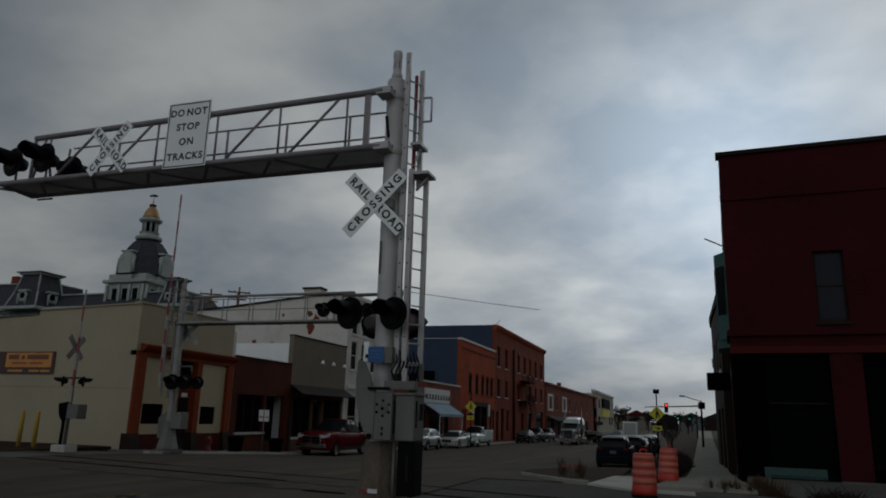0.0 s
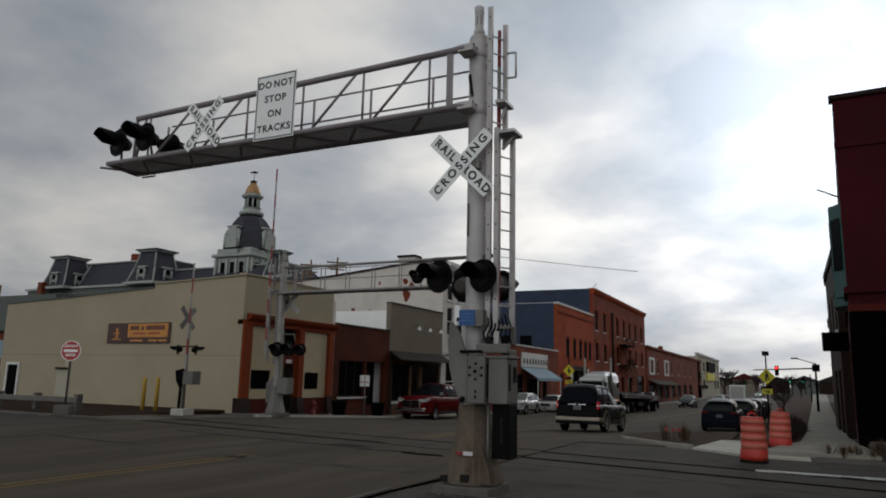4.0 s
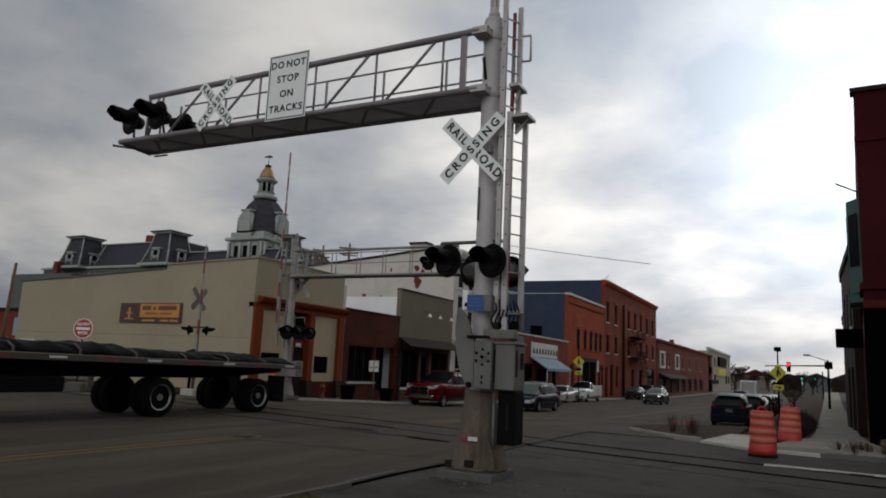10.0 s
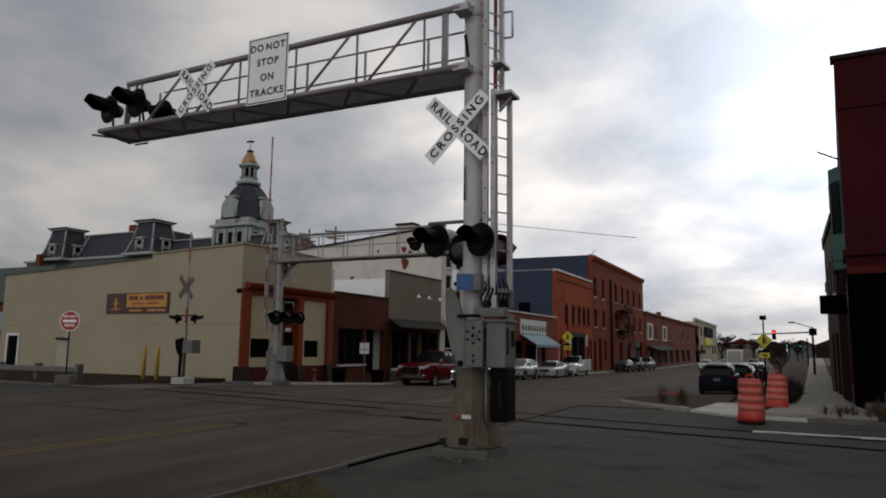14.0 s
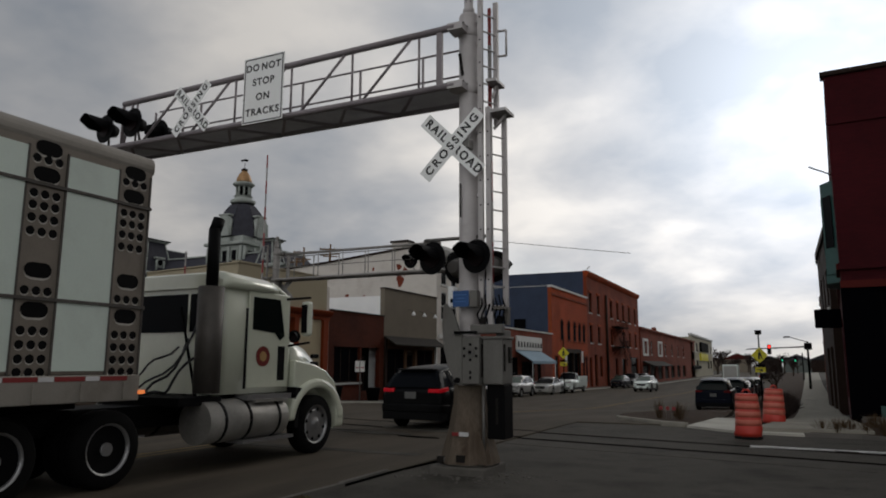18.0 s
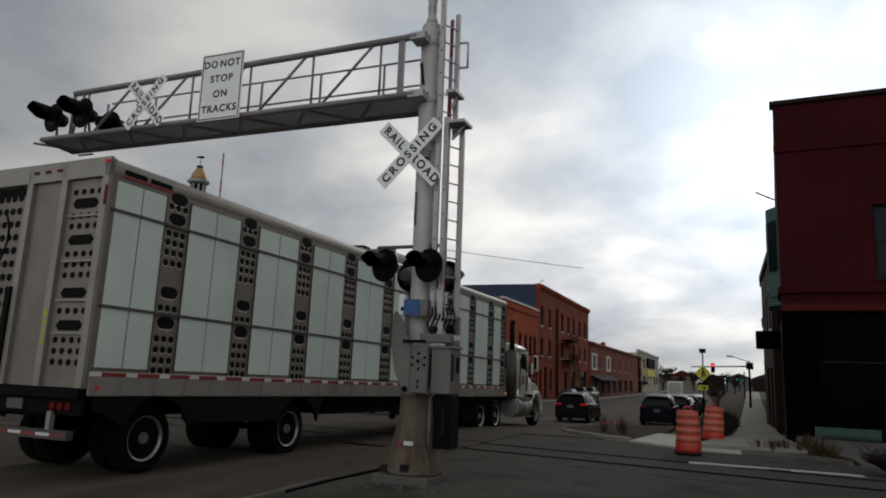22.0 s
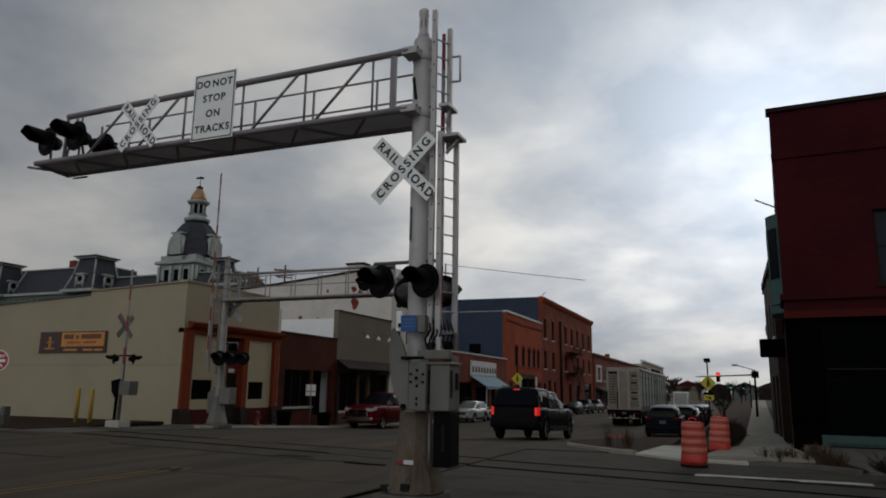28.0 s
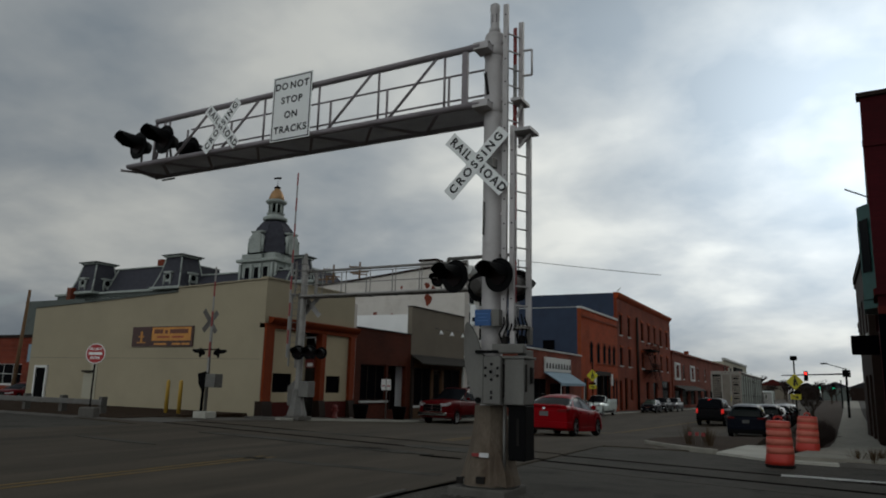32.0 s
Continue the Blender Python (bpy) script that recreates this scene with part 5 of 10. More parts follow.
    for x0, x1, z0, z1, m, y in ((-30.25, -29.6, 3.78, 4.0, "banner_ink", 25.413), (-29.45, -29.25, 3.78, 3.96, "banner_ink", 25.413), (-29.1, -27.8, 3.78, 4.0, "banner_ink", 25.413), (-30.0, -29.1, 3.56, 3.65, "banner_red", 25.413), (-28.95, -28.1, 3.56, 3.65, "banner_red", 25.413), (-30.2, -29.3, 3.21, 3.3, "banner_gold", 25.422), (-28.9, -28.3, 3.21, 3.3, "banner_gold", 25.422), (-28.2, -27.65, 3.21, 3.3, "banner_gold", 25.422)):
        part("word_bar", box(B(), x0, x1, y, y + 0.0065, z0, z1), m, s)
    bm = B()
    box(bm, -31.25, -31.1, 25.412, 25.4195, 3.35, 3.9)
    box(bm, -31.4, -30.95, 25.412, 25.4195, 3.6, 3.66)
    box(bm, -31.5, -30.85, 25.412, 25.4195, 3.3, 3.36)
    part("motif", bm, "banner_gold", s)


def brown_shop():
    t = house("brick_shop", "low dark brown brick shop with wide window", "building")
    g = -0.6
    bm = B()
    wall_with_holes(bm, 33.0, 39.1, g, 4.6, [(33.6, 36.3, 0.55, 2.6), (36.5, 38.6, 0.0, 2.6)], -23.2, -22.9, "x")
    part("front_wall", bm, "brown_brick", t, "dark brown brick front")
    part("coping", box(B(), -23.25, -22.85, 33.0, 39.1, 4.6, 4.68), "dark_brown", t)
    window_x(t, -22.9, 33.6, 36.3, 0.55, 2.6, frame_mat="dark_brown", bars=3, mid=False, depth=0.2)
    part("sill_board", box(B(), -22.9, -22.78, 33.5, 36.4, 0.45, 0.55), "stone_grey", t)
    # near-black sheet stands in for the shade at the back of the entrance
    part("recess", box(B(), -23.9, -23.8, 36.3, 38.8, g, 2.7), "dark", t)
    d = part("door", box(B(), -23.75, -23.7, 37.1, 38.1, -0.15, 2.1), "dark_brown", t, bevel=0.01)
    part("pane", box(B(), -23.695, -23.69, 37.25, 37.95, 0.3, 1.9), "glass", d)
    part("roof", box(B(), -40, -23.2, 33.0, 39.1, 3.9, 4.0), "roofing", t)
    part("back_wall", box(B(), -40.3, -40, 33.0, 39.1, g, 4.2), "brown_brick", t)


def grey_shop():
    t = house("grey_shop", "grey rendered shop front with awning and spot lamps", "building")
    g = -0.7
    part("front_wall", box(B(), -23.2, -22.88, 39.1, 46.7, 3.4, 6.42), "stucco_grey", t, "plain grey rendered sign band")
    part("coping", box(B(), -23.25, -22.82, 39.1, 46.7, 6.42, 6.5), "dark_brown", t)
    bm = B()
    slab(bm, [(-22.88, 3.4), (-22.0, 2.85), (-22.0, 2.78), (-22.88, 3.3)], 39.15, 46.65, "y")
    part("awning", bm, "awning_dark", t, "dark sloping awning")
    bm = B()
    wall_with_holes(bm, 39.1, 46.7, g, 3.4, [(39.6, 41.9, 0.2, 2.6), (42.2, 43.4, -0.5, 2.5), (43.7, 46.2, 0.2, 2.6)], -23.2, -22.9, "x")
    part("shop_wall", bm, "panel_brown", t, "brown panelled shop front")
    window_x(t, -22.9, 39.6, 41.9, 0.2, 2.6, frame_mat="dark_brown", bars=2, mid=False)
    window_x(t, -22.9, 43.7, 46.2, 0.2, 2.6, frame_mat="dark_brown", bars=2, mid=False)
    d = part("door", box(B(), -23.1, -23.05, 42.25, 43.35, -0.5, 2.45), "dark_brown", t, bevel=0.01)
    part("pane", box(B(), -23.045, -23.04, 42.45, 43.15, 0.3, 2.2), "glass", d)
    for y in (39.25, 46.55):
        part("pilaster", box(B(), -22.9, -22.78, y - 0.12, y + 0.12, -0.6, 3.3), "white_trim" if y > 40 else "dark_brown", t)
    for y in (42.3, 43.9, 45.6):
        l = part("spot_lamp", lathe(B(), [(0.02, 0.2), (0.1, 0.05), (0.16, -0.05), (0.15, -0.06)], 12, c=(-22.45, y, 4.95)), "white_clean", t, "white bell-shaped spot lamp")
        part("bracket", cyl(B(), (-22.88, y, 5.3), (-22.45, y, 5.12), 0.018, n=6), "galv", l)
    bm = B()
    slab(bm, [(-44, g), (-23.2, g), (-23.2, 5.95), (-44, 6.05)], 39.1, 39.4, "y")
    part("side_wall", bm, "white_clean", t, "clean white painted side wall")
    part("roof", box(B(), -44, -23.2, 39.4, 46.7, 5.2, 5.3), "roofing", t)


def white_building():
    t = house("white_building", "tall white painted brick building with worn side wall", "building")
    g = -0.8
    bm = B()
    slab(bm, [(-48, g), (-22.9, g), (-22.9, 10.35), (-25.6, 10.3), (-32.9, 9.6), (-37, 9.3), (-48, 8.6)], 46.7, 47.0, "y")
    side = part("side_wall", bm, "white_wall", t, "flaking white painted brick side wall")
    bm = B()
    slab(bm, [(-48, 8.6), (-37, 9.3), (-32.9, 9.6), (-25.6, 10.3), (-22.8, 10.35), (-22.8, 10.5), (-25.6, 10.45), (-32.9, 9.75), (-37, 9.45), (-48, 8.75)], 46.6, 47.1, "y")
    part("coping", bm, "dark_brown", t)
    rng = random.Random(12)
    for cx, cz, r in ((-26.0, 7.9, 0.5), (-25.6, 8.6, 0.35), (-30.8, 6.8, 0.3), (-29.2, 6.75, 0.2), (-26.1, 9.0, 0.3), (-28.4, 8.9, 0.15)):
        pts = [(cx + r * (0.4 + 0.6 * rng.random()) * math.cos(k * math.tau / 11), cz + r * (0.5 + 0.7 * rng.random()) * math.sin(k * math.tau / 11)) for k in range(11)]
        part("bare_patch", slab(B(), pts, 46.69, 46.697, "y"), "far_brick", side, "patch of bare brick where paint has gone")
    part("chimney", box(B(), -26.9, -25.5, 46.9, 47.8, 10.2, 10.9), "white_wall", t)
    part("chimney_cap", box(B(), -27.0, -25.4, 46.8, 47.9, 10.9, 11.05), "dark_brown", t)
    holes = [(y, y + 1.1, z, z + 2.1) for z in (4.9, 7.55) for y in (47.5, 49.3, 51.1)] + [(47.4, 49.0, 0.0, 3.0), (49.4, 50.6, -0.6, 3.0), (51.0, 52.5, 0.0, 3.0)]
    part("front_wall", wall_with_holes(B(), 47.0, 53.0, g, 10.3, holes, -23.2, -22.9, "x"), "white_wall", t)
    for h in holes:
        window_x(t, -22.9, *h, bars=1, depth=0.15)
    bm = B()
    slab(bm, [(-22.9, 9.7), (-22.6, 9.75), (-22.4, 10.1), (-22.4, 10.35), (-22.9, 10.4)], 46.9, 53.0, "y")
    part("cornice", bm, "white_trim", t)
    part("band", box(B(), -22.9, -22.75, 47.0, 53.0, 3.5, 3.8), "white_trim", t)
    part("roof", box(B(), -48, -23.2, 47.0, 53, 8.4, 8.5), "roofing", t)
    part("far_wall", box(B(), -48, -22.9, 53.0, 53.3, g, 9.8), "white_wall", t)


def awning_shop():
    """Shops between the white building and the blue wall."""
    t = house("low_shop", "low brick shop with scalloped pale awning", "building")
    g = -1.1
    holes = [(54.0, 57.5, -0.2, 2.3), (58.5, 60, -0.8, 2.2), (61, 64.5, -0.2, 2.3), (65.5, 69.5, -0.3, 1.9), (70.3, 71.6, -0.9, 1.9)]
    part("front_wall", wall_with_holes(B(), 53.3, 75.6, g, 4.9, holes, -23.2, -22.9, "x"), "far_brick", t)
    for h in holes:
        window_x(t, -22.9, *h, frame_mat="dark_brown", bars=2, mid=False, sill=False)
    part("coping", box(B(), -23.25, -22.8, 53.3, 75.6, 4.9, 5.05), "stone_grey", t)
    part("sign_band", box(B(), -22.9, -22.75, 63.8, 71.5, 3.0, 4.35), "white_trim", t, "pale scalloped fascia")
    for k in range(9):
        y = 64.0 + k * 0.86
        part("scallop", slab(B(), [(y, 3.3), (y + 0.5, 3.3), (y + 0.4, 3.75), (y + 0.25, 3.85), (y + 0.1, 3.75)], -22.748, -22.73, "x"), "awning_dark", t)
    bm = B()
    slab(bm, [(-22.9, 3.0), (-21.2, 1.95), (-21.2, 1.7), (-21.25, 1.7), (-21.25, 1.9), (-22.9, 2.9)], 63.8, 71.5, "y")
    part("awning", bm, "awning_blue", t, "pale blue-grey striped awning")
    for y in (64, 71.3):
        part("awning_post", cyl(B(), (-21.3, y, -0.8), (-21.3, y, 1.75), 0.04, n=8), "white_trim", t)
    part("roof", box(B(), -45, -23.2, 53.3, 75.6, 4.3, 4.4), "roofing", t)
    part("back_wall", box(B(), -45.2, -45, 53.3, 75.6, g, 4.4), "far_brick", t)


def arched_window(parent, x, y0, y1, z0, z1, frame_mat="dark_brown"):
    """A round-headed window set in the face of a brick wall that looks to +x."""
    r = (y1 - y0) / 2
    yc = (y0 + y1) / 2
    out = [(y0, z0), (y1, z0)] + [(yc + r * math.cos(k * math.pi / 10), z1 - r + r * math.sin(k * math.pi / 10)) for k in range(11)]
    w = part("window", slab(B(), out, x - 0.16, x + 0.006, "x"), frame_mat, parent)
    inn = [(yc + (u - yc) * 0.84, z0 + (v - z0) * 0.95 + 0.05) for u, v in out]
    part("pane", slab(B(), inn, x + 0.0065, x + 0.012, "x"), "glass_far", w)
    part("sill", box(B(), x - 0.02, x + 0.1, y0 - 0.1, y1 + 0.1, z0 - 0.14, z0), "orange_brick_upper", w)
    ring = [(yc + (r + 0.16) * math.cos(k * math.pi / 10), z1 - r + (r + 0.16) * math.sin(k * math.pi / 10)) for k in range(11)]
    ring += [(yc + (r + 0.01) * math.cos(k * math.pi / 10), z1 - r + (r + 0.01) * math.sin(k * math.pi / 10)) for k in range(10, -1, -1)]
    part("arch", slab(B(), ring, x - 0.02, x + 0.05, "x"), "orange_brick_upper", w)


def brick_block():
    g = -1.9
    t = house("orange_brick_building", "two-storey orange brick building with blue-painted side", "building")
    part("front_wall", wall_with_holes(B(), 75.6, 91.5, g, 10.2, [(81.5, 87.5, 0.0, 3.3), (76.6, 78.2, -1.0, 2.6)], -23.3, -22.9, "x"), "orange_brick", t, "orange-red brick front")
    part("side_wall", wall_with_holes(B(), -50, -23.3, g, 10.3, [(-27.3, -25.9, 4.8, 6.7)], 75.6, 75.95, "y"), "blue_wall", t, "dark blue painted side wall")
    window_y(t, 75.6, -27.3, -25.9, 4.8, 6.7, frame_mat="dark", depth=0.15)
    bm = B()
    slab(bm, [(-50, 10.3), (-23.3, 10.3), (-22.9, 10.2), (-22.9, 10.35), (-50, 10.45)], 75.55, 75.98, "y")
    part("coping", bm, "stone_grey", t)
    part("front_coping", box(B(), -23.35, -22.78, 75.6, 91.5, 10.2, 10.42), "white_trim", t, "pale stone coping")
    part("corbel", box(B(), -22.9, -22.8, 75.6, 91.5, 9.3, 9.5), "orange_brick_upper", t)
    for y in (79.6, 82.5, 85.1, 87.4, 89.6):
        arched_window(t, -22.9, y - 0.62, y + 0.62, 4.45, 6.75)
    # near-black sheet behind the openings paints the unlit shop interior
    part("shop_shade_sheet", box(B(), -24.3, -24.2, 80.4, 91.2, g, 3.4), "dark", t)
    for y in (81.6, 84.4, 87.4):
        part("shop_post", box(B(), -23.1, -22.86, y - 0.12, y + 0.12, 0.0, 3.2), "dark_brown", t)
    part("shop_window", box(B(), -23.25, -23.15, 81.8, 87.2, 0.2, 3.0), "glass_far", t)
    part("shop_sign", box(B(), -22.9, -22.8, 81.3, 87.7, 3.0, 3.5), "dark_brown", t)
    for y in (80.9, 88.3):
        part("sign_board", box(B(), -22.9, -22.8, y - 0.3, y + 0.3, 1.9, 3.3), "white_trim", t, "small white sign board")
    for y in (89.2, 90.6):
        arched_window(t, -22.9, y - 0.45, y + 0.45, -0.4, 2.7)
    part("roof", box(B(), -50, -23.3, 75.95, 91.5, 9.2, 9.3), "roofing", t)
    for y in (79.0, 85.5):
        d = part("door", box(B(), -23.15, -23.05, 76.7, 78.1, -1.0, 2.5), "dark_brown", t) if y < 80 else None

    t = house("tall_brick_building", "tall three-storey orange brick building with fire escape", "building")
    ys = [93.4, 98.0, 106.2, 110.7, 115.1, 119.9, 125.0]
    holes = [(y - 0.75, y + 0.75, 8.5, 11.15) for y in ys] + [(y - 0.75, y + 0.75, 4.5, 6.85) for y in (93.5, 98.1, 106.2, 115.1, 119.9, 125)]
    low = [(92.3, 93.6, -1.2, 2.6), (95.0, 96.6, -1.2, 3.0), (98.2, 99.6, 0.0, 2.8), (108, 110, -1.4, 2.6), (113, 116, 0, 2.6), (120, 126.5, -0.4, 2.9)]
    part("front_wall", wall_with_holes(B(), 91.5, 128.2, g, 13.2, holes + low, -23.3, -22.9, "x"), "orange_brick_upper", t, "weathered orange brick front")
    for h in holes:
        window_x(t, -22.9, *h, frame_mat="dark_brown", depth=0.2)
        part("hood", box(B(), -22.92, -22.78, h[0] - 0.15, h[1] + 0.15, h[3], h[3] + 0.28), "orange_brick", t)
    for h in low:
        window_x(t, -22.9, *h, frame_mat="dark_brown", depth=0.25, sill=False, mid=False)
    bm = B()
    slab(bm, [(-23.3, 13.2), (-22.85, 13.2), (-22.6, 13.55), (-22.5, 13.9), (-23.3, 14.0)], 91.5, 128.3, "y")
    part("cornice", bm, "orange_brick", t, "corbelled brick cornice")
    part("side_wall", box(B(), -50, -23.3, 91.5, 91.85, 9.0, 13.9), "blue_wall", t, "dark blue painted upper side wall")
    part("far_side_wall", box(B(), -50, -23.3, 127.9, 128.2, g, 13.6), "orange_brick_upper", t)
    part("roof", box(B(), -50, -23.3, 91.85, 127.9, 12.6, 12.7), "roofing", t)
    part("downpipe", cyl(B(), (-22.78, 102.3, -1.3), (-22.78, 102.3, 11.6), 0.2, n=10), "dark_brown", t, "dark downpipe casing")
    part("roof_vent", cyl(B(), (-23.1, 91.9, 13.9), (-22.7, 93.0, 14.7), 0.06, n=6), "stone_grey", t)
    # fire escape
    bm = B()
    for z in (7.2, 4.2):
        box(bm, -22.85, -21.7, 106.0, 113.0, z, z + 0.12)
    for z in (7.2, 4.2):
        for y in np.arange(106.1, 113.1, 0.6):
            cyl(bm, (-21.75, float(y), z), (-21.75, float(y), z + 1.05), 0.03, n=4)
        beam(bm, (-21.75, 106, z + 1.05), (-21.75, 113, z + 1.05), 0.06)
    for ya, za, yb, zb in ((107, 7.2, 112.4, 4.3), (112, 4.2, 115.5, 1.4)):
        for x in (-22.55, -21.8):
            beam(bm, (x, ya, za), (x, yb, zb), 0.05, 0.16)
            beam(bm, (x, ya, za + 0.95), (x, yb, zb + 0.95), 0.04, 0.05)
        for k in range(12):
            y, z = ya + (yb - ya) * k / 12, za + (zb - za) * k / 12
            box(bm, -22.55, -21.8, y, y + 0.22, z - 0.02, z + 0.02)
    for z in (7.2, 4.2):
        for y in (106.4, 109.5, 112.6):
            beam(bm, (-22.85, y, z - 1.1), (-21.8, y, z), 0.05)
    part("fire_escape", bm, "dark", t, "black iron fire escape")

    t = house("far_brick_building", "low red brick building down the street", "building")
    holes = [(y, y + 2.0, 3.6, 6.2) for y in (133, 140, 150, 158, 168, 178, 188)]
    shop = [(y, y + 6, -1.2, 1.6) for y in (131, 139, 148, 157, 166, 176, 186)]
    part("front_wall", wall_with_holes(B(), 129.5, 214, -2.2, 8.0, holes + shop, -23.3, -22.9, "x"), "far_brick", t)
    part("side_wall", box(B(), -45, -23.3, 129.5, 129.9, -2.2, 7.6), "far_brick", t)
    for h in holes + shop:
        window_x(t, -22.9, *h, frame_mat="white_trim" if h[2] > 0 else "dark_brown", depth=0.2, sill=h[2] > 0)
    for y in (131.5, 148.5):
        bm = B()
        for a, b, c, d in ((y, y + 0.6, 3.3, 6.4), (y + 4.4, y + 5.0, 3.3, 6.4), (y + 0.6, y + 4.4, 3.3, 3.7), (y + 0.6, y + 4.4, 6.0, 6.4)):
            box(bm, -22.9, -22.7, a, b, c, d)
        part("window_surround", bm, "white_trim", t, "broad pale window surround")
    part("coping", box(B(), -23.4, -22.6, 129.4, 214, 8.0, 8.4), "far_brick", t)
    part("awning", slab(B(), [(-22.9, 2.4), (-21, 1.6), (-21, 1.4), (-22.9, 2.1)], 131, 155, "y"), "awning_dark", t)
    part("roof", box(B(), -45, -23.3, 129.9, 214, 7.2, 7.3), "roofing", t)
    part("chimney", box(B(), -24.2, -23.4, 150, 151, 7.3, 9.3), "far_brick", t)

    t = house("cream_building", "pale cream commercial building far down the street", "building")
    holes = [(y, y + 6, z, z + 2.6) for z in (0.5, 5.5) for y in (209, 218, 252, 261)]
    part("front_wall", wall_with_holes(B(), 205, 270, -2.2, 9.8, holes, -23.3, -22.9, "x"), "cream", t)
    part("side_wall", box(B(), -45, -23.3, 205, 205.4, -2.2, 9.4), "cream", t)
    for h in holes:
        window_x(t, -22.9, *h, frame_mat="dark_brown", depth=0.2)
    part("coping", box(B(), -23.4, -22.6, 205, 270, 9.8, 10.4), "stone_grey", t)
    part("sign_panel", box(B(), -22.9, -22.4, 227, 249, 3.0, 5.2), "sign_yellow", t, "yellow sign panel")
    part("dark_sign", box(B(), -22.9, -22.3, 228, 250, 5.8, 8.6), "dark", t, "dark panel over the yellow sign")
    part("fascia", box(B(), -22.9, -22.4, 206, 226, 0.6, 1.6), "dark", t)
    part("roof", box(B(), -45, -23.3, 205.4, 270, 9.0, 9.1), "roofing", t)


def red_building():
    t = house("red_corner_building", "dark red brick corner building with bay window", "building")
    t.matrix_basis = pose(1.75, 25.0, 0, 0, 0, -3.5) @ pose(-1.75, -25.0, 0)
    x0, y0, h = 1.75, 25.0, 10.9
    holes = [(4.42, 5.3, 5.0, 7.3), (10.0, 10.88, 5.0, 7.3), (2.75, 4.55, 0.2, 3.9), (5.6, 8.0, 0.6, 3.6), (9.4, 12.0, 0.6, 3.6)]
    part("end_wall", wall_with_holes(B(), x0 + 0.3, 30, 4.0, h, holes[:2], y0, y0 + 0.35, "y"), "red_brick", t, "dark red painted brick wall")
    part("shop_wall", wall_with_holes(B(), x0 + 0.3, 30, -0.3, 4.0, holes[2:], y0, y0 + 0.35, "y"), "paint_black", t, "black painted shop front")
    for k, hh in enumerate(holes):
        window_y(t, y0, *hh, frame_mat="dark_brown" if k < 2 else "dark", pane="glass_upper" if k < 2 else "glass_shop", depth=0.2, mid=k < 2 or k == 2)
    part("belt_course", box(B(), x0 - 0.05, 30, y0 - 0.14, y0, 4.55, 4.75), "red_brick", t)
    part("fascia", box(B(), x0 - 0.03, 30, y0 - 0.08, y0, 3.98, 4.2), "maroon", t)
    part("parapet_band", box(B(), x0 - 0.04, 30, y0 - 0.06, y0, 9.25, 9.45), "red_brick", t)
    part("coping", box(B(), x0 - 0.1, 30.1, y0 - 0.1, y0 + 0.4, h, h + 0.14), "dark_brown", t)
    part("base_course", box(B(), x0 + 0.25, 30, y0 - 0.05, y0, -0.3, 0.1), "concrete_dark", t)
    part("base_panel", box(B(), 2.5, 4.25, y0 - 0.07, y0, 0.1, 0.42), "green_dark", t, "dark green painted panel under the shop window")
    part("transom", box(B(), 2.8, 4.5, y0 + 0.1, y0 + 0.14, 2.38, 2.42), "grille_dark", t, "thin dull bar over the shop window")
    part("brick_pier", box(B(), 4.62, 5.52, y0 - 0.03, y0 - 0.002, -0.28, 3.96), "red_brick", t, "dark red brick pier beside the shop window")
    part("hanging_sign", box(B(), x0 - 0.9, x0 - 0.05, 28.7, 29.3, 2.95, 3.6), "paint_black", t, "dark box sign over the pavement", bevel=0.03)
    sh = [(25.9, 28.6, 0.2, 3.7), (29.4, 31.0, -0.2, 3.2), (31.6, 36.5, 0.2, 3.7), (37.6, 38.8, 5.0, 7.5), (34.6, 35.8, 5.0, 7.5)]
    part("front_wall", wall_with_holes(B(), y0, 40.0, -0.6, h, sh, x0, x0 + 0.3, "x"), "red_brick_side", t)
    for k, hh in enumerate(sh):
        window_x(t, x0, *hh, face=-1, frame_mat="dark" if k < 3 else "dark_brown", depth=0.15, mid=k > 2, sill=k > 2)
    part("corner_pier", box(B(), x0 - 0.03, x0 + 0.32, y0 - 0.03, y0 + 0.5, -0.3, 3.97), "paint_black", t, "black painted corner pier")
    bm = B()
    slab(bm, [(x0, 27.0), (x0 - 0.38, 27.6), (x0 - 0.38, 29.4), (x0, 30.0)], 4.7, 7.9, "z")
    bay = part("bay_window", bm, "green_trim", t, "faded green painted bay window")
    part("pane", box(B(), x0 - 0.395, x0 - 0.382, 27.75, 29.25, 5.6, 7.4), "glass_grey", bay)
    part("pane", slab(B(), [(x0 - 0.08, 27.06), (x0 - 0.33, 27.52), (x0 - 0.34, 27.51), (x0 - 0.09, 27.05)], 5.6, 7.4, "z"), "glass_grey", bay)
    part("bay_foot", slab(B(), [(x0, 27.2), (x0 - 0.4, 27.7), (x0 - 0.4, 29.3), (x0, 29.8)], 4.4, 4.7, "z"), "green_trim", bay)
    part("front_band", box(B(), x0 - 0.1, x0, 25.0, 40, 4.55, 4.75), "maroon", t)
    part("roof", box(B(), x0 + 0.3, 30, y0 + 0.35, 40, h - 0.8, h - 0.7), "roofing", t)
    part("far_wall", box(B(), x0, 30, 40.0, 40.3, -0.6, h - 0.5), "red_brick", t)
    part("far_side", box(B(), 30, 30.3, y0, 40.3, -0.4, h), "red_brick_side", t)
    part("bracket", cyl(B(), (x0, 27.0, 8.1), (x0 - 0.65, 26.6, 8.35), 0.025, n=6), "dark", t)

